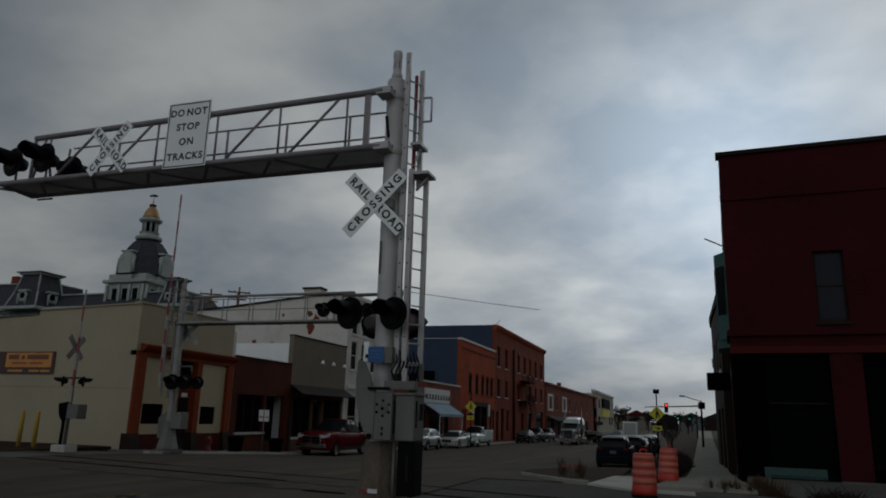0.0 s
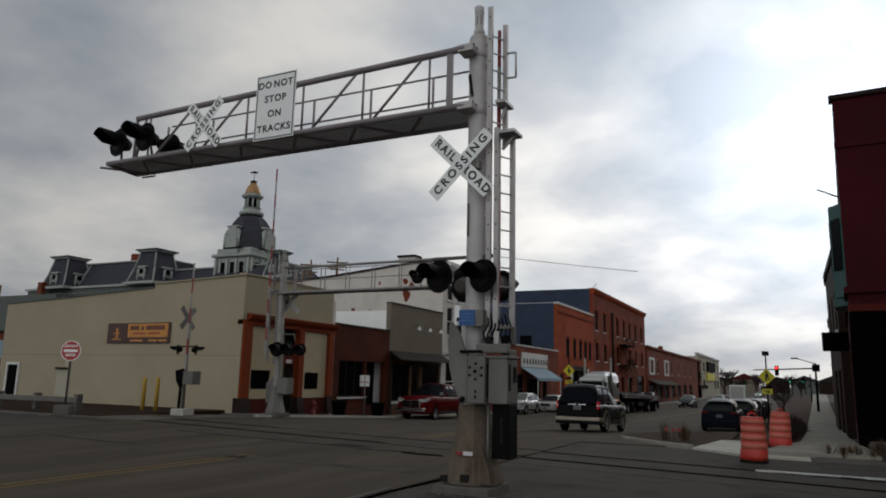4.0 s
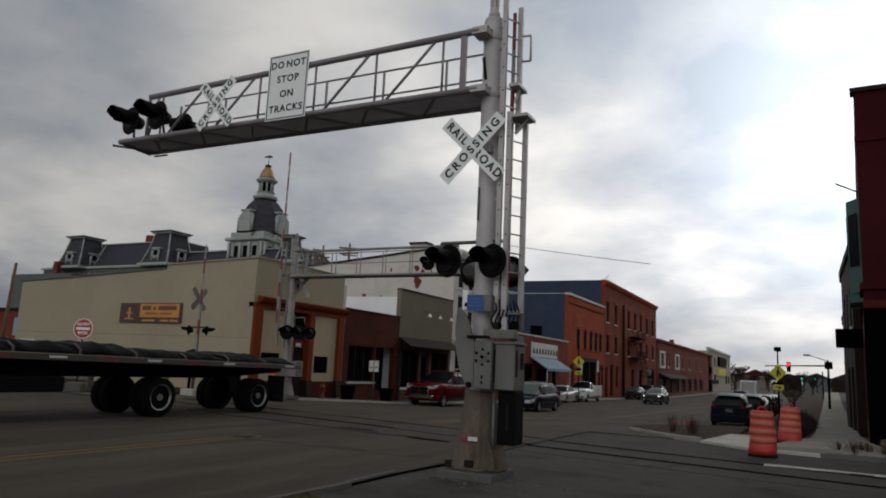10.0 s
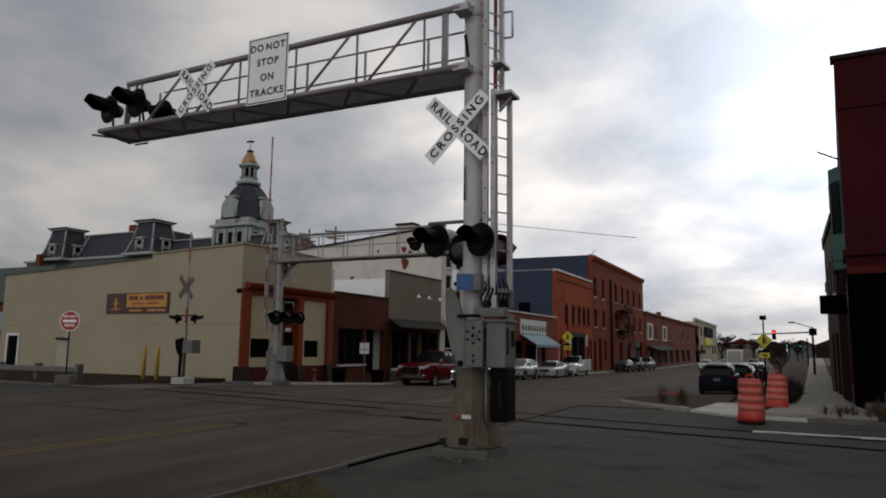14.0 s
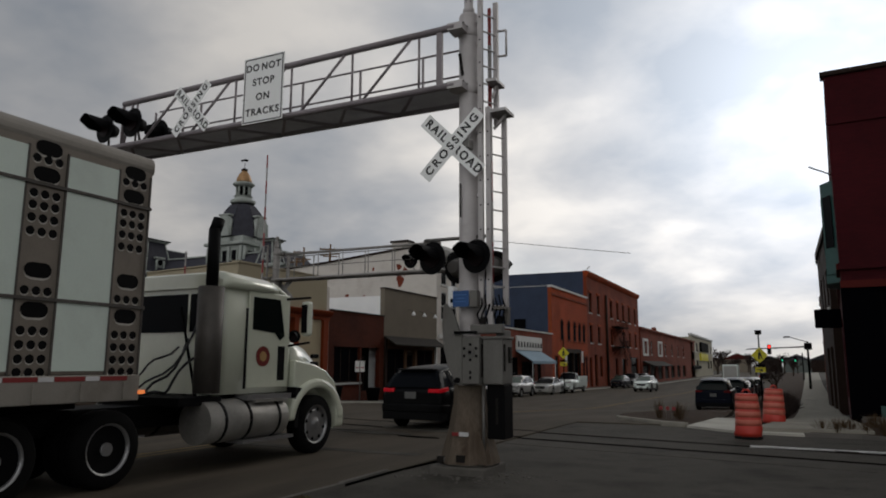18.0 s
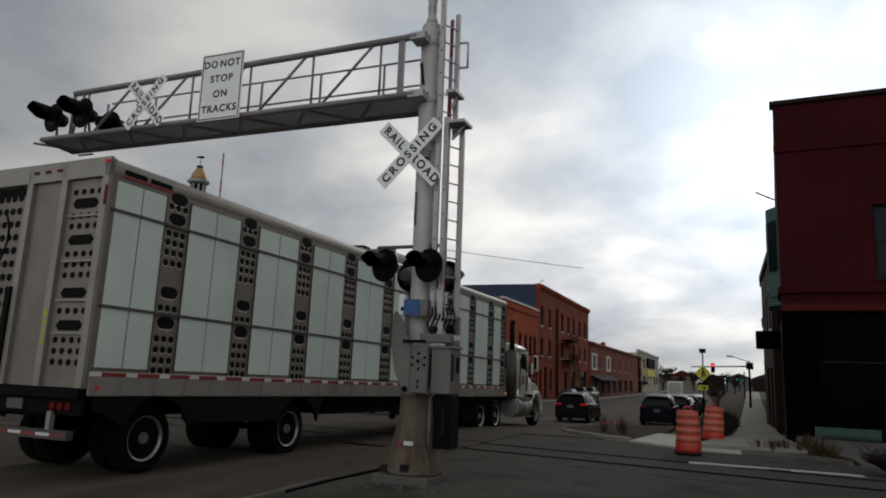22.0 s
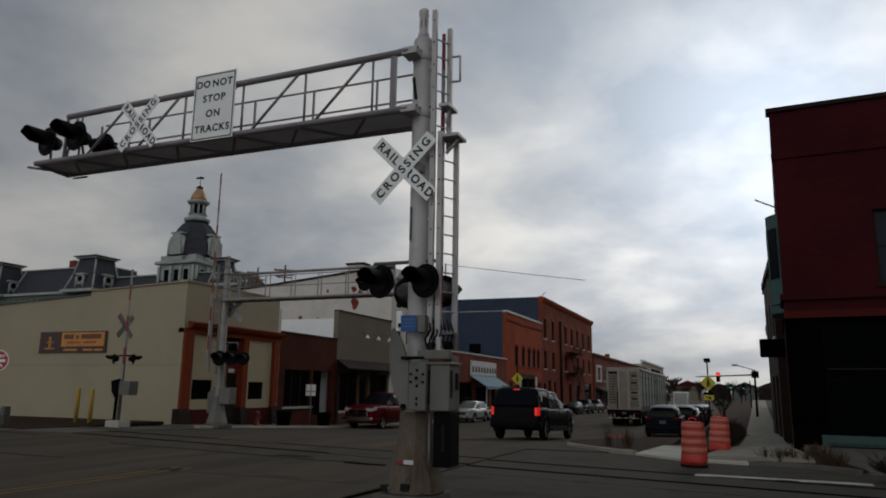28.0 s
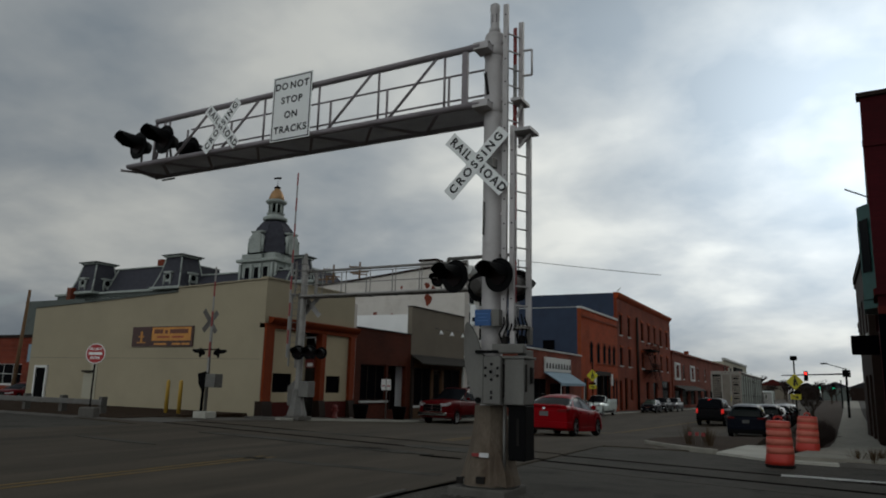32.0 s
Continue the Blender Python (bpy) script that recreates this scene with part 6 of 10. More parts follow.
    # the row beyond
    for a, b, hh, m in ((40.3, 50, 8.2, "dark_brown"), (50, 60, 9.2, "maroon"), (60, 76, 7.6, "far_brick"), (76, 95, 8.6, "dark_brown"), (95, 130, 7.6, "far_brick"), (130, 200, 7.0, "dark_brown")):
        xr = max(2.0, 0.045 * b)
        t = house("row_building", "dark terraced shop building along the pavement", "building", "row buildings")
        holes = [(y, y + 1.1, 4.6, 6.6) for y in np.arange(a + 1, b - 1.5, 2.8)] + [(y, y + 2.2, 0 + ground_z(a), 2.6) for y in np.arange(a + 1, b - 2.5, 3.4)]
        holes = [tuple(float(v) for v in q) for q in holes]
        part("front_wall", wall_with_holes(B(), a, b, -2.4, hh, holes, xr + 0.05, xr + 0.35, "x"), m, t)
        for q in holes:
            window_x(t, xr + 0.05, *q, face=-1, frame_mat="dark_brown", depth=0.15, mid=False)
        part("side_wall", box(B(), xr + 0.35, 25, a, a + 0.3, -2.4, hh), m, t)
        part("cornice", box(B(), xr - 0.06, xr + 0.4, a, b, hh, hh + 0.4), "dark_brown", t)
        part("roof", box(B(), xr + 0.35, 25, a + 0.3, b, hh - 0.7, hh - 0.6), "roofing", t)


tan_building()
brown_shop()
grey_shop()
white_building()
awning_shop()
brick_block()
red_building()

# ---- courthouse and distance ----
def dormer_pavilion(parent, x, y, w, z0, z1):
    """A steep slate roof pavilion with oculus dormers on two faces."""
    bm = B()
    a, b = w / 2 * 1.14, w / 2 * 0.66
    hmid = z0 + (z1 - z0) * 0.45
    mid = (a + b) / 2 * 0.97
    rings = []
    for r, z in ((a, z0), (mid, hmid), (b, z1)):
        rings.append([bm.verts.new((x + sx * r, y + sy * r, z)) for sx, sy in ((-1, -1), (1, -1), (1, 1), (-1, 1))])
    for lo, hi in zip(rings, rings[1:]):
        for k in range(4):
            bm.faces.new((lo[k], lo[(k + 1) % 4], hi[(k + 1) % 4], hi[k]))
    bm.faces.new(rings[-1])
    pav = part("pavilion_roof", bm, "slate", parent, "steep slate pavilion roof")
    for sx, sy in ((-1, -1), (1, -1), (1, 1), (-1, 1)):
        bm = B()
        cyl(bm, (x + sx * a, y + sy * a, z0), (x + sx * mid, y + sy * mid, hmid), 0.15, n=6)
        cyl(bm, (x + sx * mid, y + sy * mid, hmid), (x + sx * b, y + sy * b, z1), 0.15, n=6)
        part("hip", bm, "court_stone", pav)
    part("crown", box(B(), x - b - 0.45, x + b + 0.45, y - b - 0.45, y + b + 0.45, z1, z1 + 0.28), "court_stone", pav, "projecting pale cornice", bevel=0.08)
    part("crown_roof", box(B(), x - b - 0.75, x + b + 0.75, y - b - 0.75, y + b + 0.75, z1 + 0.28, z1 + 0.5), "court_dark", pav, "weathered projecting top", bevel=0.06)
    part("eave", box(B(), x - a - 0.5, x + a + 0.5, y - a - 0.5, y + a + 0.5, z0 - 0.5, z0), "court_stone", pav, bevel=0.08)
    zc = z0 + (z1 - z0) * 0.33
    for dx, dy in ((0, -1), (1, 0)):
        bm = B()
        c = Vector((x + dx * a * 0.93, y + dy * a * 0.93, zc))
        s = Vector((-dy, dx, 0)) if dx else Vector((1, 0, 0))
        d = Vector((dx, dy, 0))
        lathe_r = w * 0.125
        cyl(bm, c - d * 1.6, c + d * 0.05, lathe_r, n=20)
        beam(bm, c - Vector((0, 0, lathe_r * 1.5)) - s * lathe_r * 1.25 - d * 0.8, c - Vector((0, 0, lathe_r * 1.5)) + s * lathe_r * 1.25 - d * 0.8, 1.5, lathe_r * 1.6)
        for sg in (-1, 1):
            cyl(bm, c + s * sg * lathe_r * 1.15 - Vector((0, 0, lathe_r * 2.0)) + d * 0.1, c + s * sg * lathe_r * 1.15 + Vector((0, 0, lathe_r * 0.5)) + d * 0.1, 0.16, n=8)
        beam(bm, c + Vector((0, 0, lathe_r * 1.15)) - s * lathe_r * 1.4 - d * 0.4, c + Vector((0, 0, lathe_r * 1.15)) + s * lathe_r * 1.4 - d * 0.4, 1.2, 0.3)
        dm = part("dormer", bm, "court_stone", pav, "pale stone dormer with round window")
        part("pane", cyl(B(), c + d * 0.04, c + d * 0.09, lathe_r * 0.72, n=20), "glass", dm)


def courthouse():
    t = thing("courthouse", "large courthouse with slate mansard roof and domed clock tower", "courthouse")
    gz = -1.2
    # body
    x0, x1, y0, y1 = -135.0, -72.0, 90.0, 103.0
    part("body", box(B(), x0, x1, y0, y1, gz, 16.4), "court_dark", t, "weathered grey stone walls")
    for z in (2.5, 9.0):
        for x in np.arange(x0 + 3, x1 - 2, 4.5):
            w = part("window", box(B(), float(x), float(x) + 1.8, y0 - 0.05, y0 + 0.1, z, z + 3.8), "court_stone", t)
            part("pane", box(B(), float(x) + 0.15, float(x) + 1.65, y0 - 0.07, y0 - 0.052, z + 0.15, z + 3.65), "glass", w)
    part("cornice", box(B(), x0 - 1, x1 + 1, y0 - 1, y1 + 1, 16.4, 17.5), "court_dark", t, "deep weathered eaves cornice", bevel=0.15)
    bm = B()
    for xa, xb, za, zb in ((x0 + 1, -103.0, 17.5, 22.5), (-103.0, x1 - 1, 17.5, 20.2)):
        v = [[bm.verts.new(p) for p in ((p0, q0, z), (p1, q0, z), (p1, q1, z), (p0, q1, z))] for p0, p1, q0, q1, z in ((xa, xb, y0 + 0.5, y1 - 1, za), (xa + 1.5, xb - (0.0 if xb < -100 else 2.0), y0 + 3.2, y1 - 3, zb))]
        for i in range(4):
            bm.faces.new((v[0][i], v[0][(i + 1) % 4], v[1][(i + 1) % 4], v[1][i]))
        bm.faces.new(v[1])
    part("mansard", bm, "slate", t, "dark slate mansard roof")
    for x in (-123.4, -106.4):
        part("roof_rib", beam(B(), Vector((x, y0 + 0.4, 17.5)), Vector((x, y0 + 3.1, 22.5)), 0.28), "court_stone", t, "pale rib on the slate roof")
    part("gutter", box(B(), x0 - 1.3, x1 + 1.3, y0 - 1.4, y0 - 1.0, 17.1, 17.55), "court_stone", t, "pale gutter along the eaves", bevel=0.08)
    for x in np.arange(x0 + 1, x1, 1.5):
        part("eave_bracket", box(B(), float(x), float(x) + 0.4, y0 - 1.2, y0 - 0.1, 15.9, 16.4), "court_stone", t)
    part("ridge", box(B(), x0 + 2.2, -103.2, y0 + 2.9, y1 - 2.6, 22.5, 22.72), "court_stone", t)
    part("ridge", box(B(), -101.5, x1 - 2.9, y0 + 2.9, y1 - 2.6, 20.2, 20.45), "court_stone", t)
    for z, o in ((15.0, 1.6), (15.9, 1.3)):
        part("eave_band", box(B(), x0 - o, x1 + o, y0 - o, y0 - 0.1, z, z + 0.35), "court_stone" if z < 15.5 else "court_dark", t, bevel=0.05)
    for px, w in ((-126.4, 5.8), (-102.8, 5.8), (-74.8, 2.9)):
        dormer_pavilion(t, px, y0 + 0.7, w, 17.6, 21.3 if w < 5 else 23.15)
    part("chimney", box(B(), -117.2, -115.6, 97, 99, 20, 25.0), "far_brick", t, "red brick chimney", bevel=0.1)
    part("chimney", box(B(), -128.9, -127.7, 86.2, 87.2, 14, 18.3), "far_brick", t)
    part("lower_wing", box(B(), -138, -120, 84, 90, gz, 15.6), "court_dark", t)
    # clock tower
    tx, ty = -86.0, 96.0
    stage = part("tower", box(B(), tx - 3.8, tx + 3.8, ty - 3.8, ty + 3.8, 15, 21.8), "court_stone", t, "pale stone tower stage")
    for dx, dy in ((0, -1), (1, 0), (-1, 0)):
        d, s = Vector((dx, dy, 0)), Vector((-dy, dx, 0)) if dx else Vector((1, 0, 0))
        o = Vector((tx, ty, 0)) + d * 3.8
        for i in (-1, 0, 1):
            c = o + s * i * 2.1
            w = part("tower_window", beam(B(), c + Vector((0, 0, 17.6)), c + Vector((0, 0, 21.2)), 1.5 if dy else 0.3, 0.3 if dy else 1.5, up=(0, 1, 0)), "court_stone", stage)
            part("pane", beam(B(), c + d * 0.1 + Vector((0, 0, 17.9)), c + d * 0.1 + Vector((0, 0, 20.9)), 0.95 if dy else 0.2, 0.2 if dy else 0.95, up=(0, 1, 0)), "glass", w)
        for i in (-1.75, -0.5, 0.5, 1.75):
            c = o + s * i * 2.1 + d * 0.3
            part("column", cyl(B(), c + Vector((0, 0, 17.0)), c + Vector((0, 0, 21.5)), 0.24, n=10), "court_stone", stage)
        part("pediment", beam(B(), o + d * 0.3 + s * -1.5 + Vector((0, 0, 22.7)), o + d * 0.3 + s * 1.5 + Vector((0, 0, 22.7)), 0.9, 0.7), "court_stone", stage)
    part("tower_cornice", box(B(), tx - 4.5, tx + 4.5, ty - 4.5, ty + 4.5, 21.8, 22.4), "court_stone", t, bevel=0.2)
    part("tower_string", box(B(), tx - 4.1, tx + 4.1, ty - 4.1, ty + 4.1, 16.6, 17.1), "court_stone", t, bevel=0.1)
    part("tower_attic", box(B(), tx - 3.8, tx + 3.8, ty - 3.8, ty + 3.8, 22.4, 23.4), "court_stone", t, bevel=0.1)
    prof = [(4.7, 23.4), (4.5, 24.8), (4.0, 26.6), (3.3, 28.1), (2.45, 29.2), (1.8, 29.7)]
    dome = part("dome", lathe(B(), prof, 8, c=(tx, ty, 0), smooth=False, start=math.pi / 8), "slate", t, "dark slate domed roof")
    for q in range(8):
        an = math.pi / 8 + q * math.pi / 4
        bm = B()
        for (ra, za), (rb, zb) in zip(prof, prof[1:]):
            cyl(bm, (tx + ra * math.cos(an), ty + ra * math.sin(an), za), (tx + rb * math.cos(an), ty + rb * math.sin(an), zb), 0.09, n=6)
        part("dome_rib", bm, "slate", dome)
    for dx, dy in ((0, -1), (1, 0), (-1, 0)):
        c = Vector((tx + dx * 4.45, ty + dy * 4.45, 25.7))
        d, s = Vector((dx, dy, 0)), Vector((-dy, dx, 0)) if dx else Vector((1, 0, 0))
        bm = B()
        cyl(bm, c - d * 1.8, c + d * 0.1, 1.4, n=22)
        beam(bm, c - Vector((0, 0, 1.5)) - s * 1.25 - d * 0.7, c - Vector((0, 0, 1.5)) + s * 1.25 - d * 0.7, 1.9, 1.6)
        for sg in (-1, 1):
            cyl(bm, c + s * sg * 1.5 - Vector((0, 0, 2.2)), c + s * sg * 1.5 + Vector((0, 0, 0.3)), 0.22, n=8)
        beam(bm, c + Vector((0, 0, 1.45)) - s * 1.2 - d * 0.5, c + Vector((0, 0, 1.45)) + s * 1.2 - d * 0.5, 1.3, 0.3)
        cf = part("clock_dormer", bm, "court_stone", t, "pale stone clock dormer")
        part("clock_face", cyl(B(), c + d * 0.1, c + d * 0.16, 0.98, n=24), "glass_grey", cf, "dark round clock face")
        part("clock_rim", lathe(B(), [(1.0, 0.0), (1.12, 0.0), (1.12, 0.1), (1.0, 0.1)], 22, axis="x"), "court_stone", cf).matrix_basis = Matrix.Translation(c + d * 0.1) @ (pose(0, 0, 0, 0, 0, math.degrees(math.atan2(d.y, d.x))))
    lathe_parts = [("lantern_base", [(2.0, 29.9), (2.2, 30.1), (2.2, 30.5), (1.5, 30.8), (1.45, 31.2), (1.7, 31.3)], "court_stone"), ("lantern_core", [(0.7, 31.3), (0.7, 33.2)], "dark"), ("lantern_cornice", [(1.5, 33.1), (1.9, 33.4), (1.9, 33.7), (1.4, 33.9)], "court_stone"), ("cupola", [(1.35, 33.9), (1.4, 34.2), (1.2, 34.9), (0.9, 35.5), (0.55, 35.95), (0.45, 36.1)], "gold"), ("finial", [(0.55, 36.1), (0.6, 36.4), (0.15, 36.6), (0.05, 36.8), (0.04, 38.4)], "dark_brown")]
    for name, prof, m in lathe_parts:
        part(name, lathe(B(), prof, 16, c=(tx, ty, 0)), m, t)
    for i in range(8):
        a = i * math.tau / 8
        part("lantern_column", cyl(B(), (tx + 1.2 * math.cos(a), ty + 1.2 * math.sin(a), 31.3), (tx + 1.2 * math.cos(a), ty + 1.2 * math.sin(a), 33.1), 0.17, n=8), "court_stone", t)
    bm = B()
    slab(bm, [(tx - 0.9, 38.0), (tx - 0.1, 38.0), (tx + 0.5, 37.8), (tx + 0.9, 38.1), (tx + 0.1, 38.35), (tx - 0.9, 38.3)], ty - 0.04, ty + 0.04, "y")
    part("weather_vane", bm, "dark", t)


courthouse()


def bare_tree(x, y, h, seed, label="bare winter street tree with fine twigs", stout=1.0):
    rng = random.Random(seed)
    t = thing("tree", label, "tree", "bare trees", upright(x, y))
    tr, tw = B(), B()

    def grow(p, d, ln, r, level):
        q = p + d * ln
        cyl(tr if level < 2 else tw, p, q, r, r * 0.68, n=6 if level < 2 else 4, caps=False)
        if level >= 5:
            return
        for _ in range(3 if level else 5):
            nd = (d + Vector((rng.uniform(-1, 1), rng.uniform(-1, 1), rng.uniform(-0.25, 0.7))) * (0.62 if level else 0.7)).normalized()
            grow(p.lerp(q, rng.uniform(0.6, 1.0)), nd, ln * rng.uniform(0.55, 0.8), r * (0.58 if stout < 1.5 else 0.66), level + 1)

    grow(Vector((0, 0, -0.1)), Vector((0, 0, 1)), h * 0.3, h * 0.018 * stout, 0)
    part("trunk", tr, "bark", t)
    part("twig_crown", tw, "twig", t, kind="stuff")


def distance():
    # far woods and roofs at the end of the street
    rng = random.Random(3)
    for k, (x, y, h) in enumerate(((-34, 300, 13), (-26, 330, 15), (-16, 380, 12), (-8, 350, 10), (-30, 420, 17), (-3, 420, 12), (-20, 460, 15), (3, 300, 8), (-17, 310, 9), (-12, 300, 10), (-6, 310, 9), (0, 330, 11), (5, 340, 10), (9, 320, 8), (-24, 300, 10), (-140, 210, 14), (-165, 190, 13), (-13.5, 235, 8.5), (-4.5, 250, 8), (-9, 270, 9), (-1.5, 240, 7), (-18.5, 255, 10), (2.5, 262, 8))):
        bare_tree(x, y, h, 60 + k, "distant bare tree at the end of the street", 1.55)
    for k, (x, y, h) in enumerate(((-0.9, 62, 3.6), (-0.9, 78, 4.0), (-1.0, 96, 4.2))):
        bare_tree(x, y, h, 90 + k, "small bare street tree in the verge")
    for k, (x, y, w, d, h) in enumerate(((-22, 400, 13, 12, 8), (-7, 430, 12, 12, 7), (6, 410, 13, 12, 7.5), (-52, 500, 30, 20, 9), (20, 440, 14, 12, 8))):
        t = house("distant_house", "small dim house at the end of the street", "house", "distant houses")
        part("wall", box(B(), x - w / 2, x + w / 2, y, y + d, -2.5, h * 0.6), ("stucco_grey", "dark_brown", "court_dark")[k % 3], t)
        part("roof", slab(B(), [(x - w / 2 - 1, h * 0.6), (x + w / 2 + 1, h * 0.6), (x, h)], y - 0.5, y + d, "y"), ("maroon", "roofing", "slate")[k % 3], t)
    # far left: red shop, signs, leaning pole
    t = house("left_brick_building", "low red brick building beyond the tan wall", "building")
    part("wall", wall_with_holes(B(), -92, -62, -0.3, 5.3, [(-78, -73, 0.5, 2.6), (-70.5, -67, 0.3, 2.6)], 45, 45.4, "y"), "far_brick", t)
    part("end_wall", box(B(), -62, -61.6, 45, 60, -0.3, 5.3), "far_brick", t)
    window_y(t, 45, -78, -73, 0.5, 2.6, depth=0.2, bars=3)
    window_y(t, 45, -70.5, -67, 0.3, 2.6, depth=0.2, bars=2)
    part("coping", box(B(), -92, -61.5, 44.8, 45.6, 5.3, 5.6), "dark_brown", t)
    part("sign_panel", box(B(), -72, -67.5, 44.8, 44.95, 2.8, 4.6), "awning_blue", t, "pale blue-white sign panel")
    for z in (3.3, 3.9):
        part("word_bar", box(B(), -71.3, -68.4, 44.77, 44.795, z, z + 0.3), "sign_blue", t)
    part("roof", box(B(), -92, -62, 45.4, 60, 4.9, 5.0), "roofing", t)
    for x, y, h, lean in ((-65.9, 40, 10.1, 4), (-69, 90, 19.6, 0), (-62.7, 90, 20.4, 0)):
        p = thing("utility_pole", "distant wooden utility pole with cross arm", "utility pole", "utility poles", pose(x, y, ground_z(y), 0, lean))
        part("shaft", cyl(B(), (0, 0, -0.3), (0, 0, h), 0.2, 0.13, n=10), "pole_wood", p)
        if lean == 0:
            part("cross_arm", box(B(), -1.7, 1.7, -0.08, 0.08, h - 0.7, h - 0.5), "pole_wood", p)
            for dx in (-1.5, -0.7, 0.7, 1.5):
                part("insulator", cyl(B(), (dx, 0, h - 0.5), (dx, 0, h - 0.2), 0.07, n=8), "stone_grey", p)


distance()


def ped_sign(x, y, h, beacon=True):
    t = thing("crossing_sign", "yellow diamond pedestrian crossing sign with solar beacon on a post", "road sign", "crossing signs", upright(x, y))
    part("post", cyl(B(), (0, 0, 0), (0, 0, h), 0.05, n=10), "dark", t)
    zc = h - 1.45
    bm = B()
    slab(bm, [(-0.55, zc), (0, zc - 0.55), (0.55, zc), (0, zc + 0.55)], -0.07, -0.06, "y")
    d = part("diamond", bm, "sign_yellow", t, "yellow-green diamond plate")
    bm = B()
    slab(bm, [(-0.1, zc - 0.3), (0.02, zc - 0.3), (0.03, zc), (0.12, zc - 0.25), (0.2, zc - 0.25), (0.1, zc + 0.1), (0.08, zc + 0.22), (-0.06, zc + 0.2), (-0.1, zc)], -0.075, -0.0705, "y")
    cyl(bm, (0, -0.075, zc + 0.31), (0, -0.0705, zc + 0.31), 0.07, n=10)
    part("walking_symbol", bm, "sign_black", d, "black walking symbol")
    part("beacon_bar", box(B(), -0.3, 0.3, -0.12, -0.02, zc - 0.8, zc - 0.65), "dark", t)
    pl = part("arrow_plate", box(B(), -0.33, 0.33, -0.07, -0.06, zc - 1.2, zc - 0.85), "sign_yellow", t)
    part("arrow", slab(B(), [(-0.2, zc - 0.95), (0.05, zc - 1.0), (0.1, zc - 0.92), (0.2, zc - 1.12), (-0.02, zc - 1.13), (0.0, zc - 1.06), (-0.2, zc - 1.02)], -0.075, -0.0705, "y"), "sign_black", pl)
    if beacon:
        part("solar_box", box(B(), -0.22, 0.22, -0.15, 0.15, h, h + 0.3), "dark", t, bevel=0.02)


ped_sign(-1.55, 55.0, 4.7)
ped_sign(-18.6, 65.0, 5.2, False)


def traffic_signals():
    t = thing("traffic_signal", "dark mast arm with red traffic lights over the far junction", "traffic signal", "", upright(2.9, 105))
    part("mast", cyl(B(), (0, 0, 0), (0, 0, 6.3), 0.16, 0.12, n=10), "dark", t)
    part("mast_arm", cyl(B(), (0, 0, 5.6), (-7.5, 0, 5.3), 0.1, 0.06, n=8), "dark", t)
    part("luminaire", cyl(B(), (0, 0, 6.2), (-2.2, 0, 6.9), 0.05, n=6), "dark", t)
    part("lamp_head", box(B(), -2.8, -2.0, -0.2, 0.2, 6.8, 6.98), "dark", t)
    h = part("signal_head", box(B(), -4.85, -4.35, -0.2, 0.15, 4.6, 5.9), "dark", t, bevel=0.03)
    part("red_light", cyl(B(), (-4.6, -0.24, 5.6), (-4.6, -0.205, 5.6), 0.16, n=12), "light_red", h, "glowing red light")
    for z in (5.25, 4.9):
        part("lens", cyl(B(), (-4.6, -0.24, z), (-4.6, -0.205, z), 0.16, n=12), "black", h)
    part("flag_box", box(B(), -0.4, 0.5, -0.3, 0.3, 5.2, 6.1), "dark", t)
    t = thing("traffic_signal", "far traffic lights showing green", "traffic signal", "", upright(4.0, 190))
    part("mast", cyl(B(), (0, 0, 0), (0, 0, 6.5), 0.16, 0.12, n=8), "dark", t)
    part("mast_arm", cyl(B(), (0, 0, 5.4), (-12, 0, 5.2), 0.1, 0.06, n=8), "dark", t)
    for x in (-1.6, -4.4):
        h = part("signal_head", box(B(), x - 0.25, x + 0.25, -0.2, 0.15, 4.4, 5.7), "dark", t)
        part("green_light", cyl(B(), (x, -0.3, 4.7), (x, -0.205, 4.7), 0.12, n=12), "light_green", h, "glowing green light")


traffic_signals()


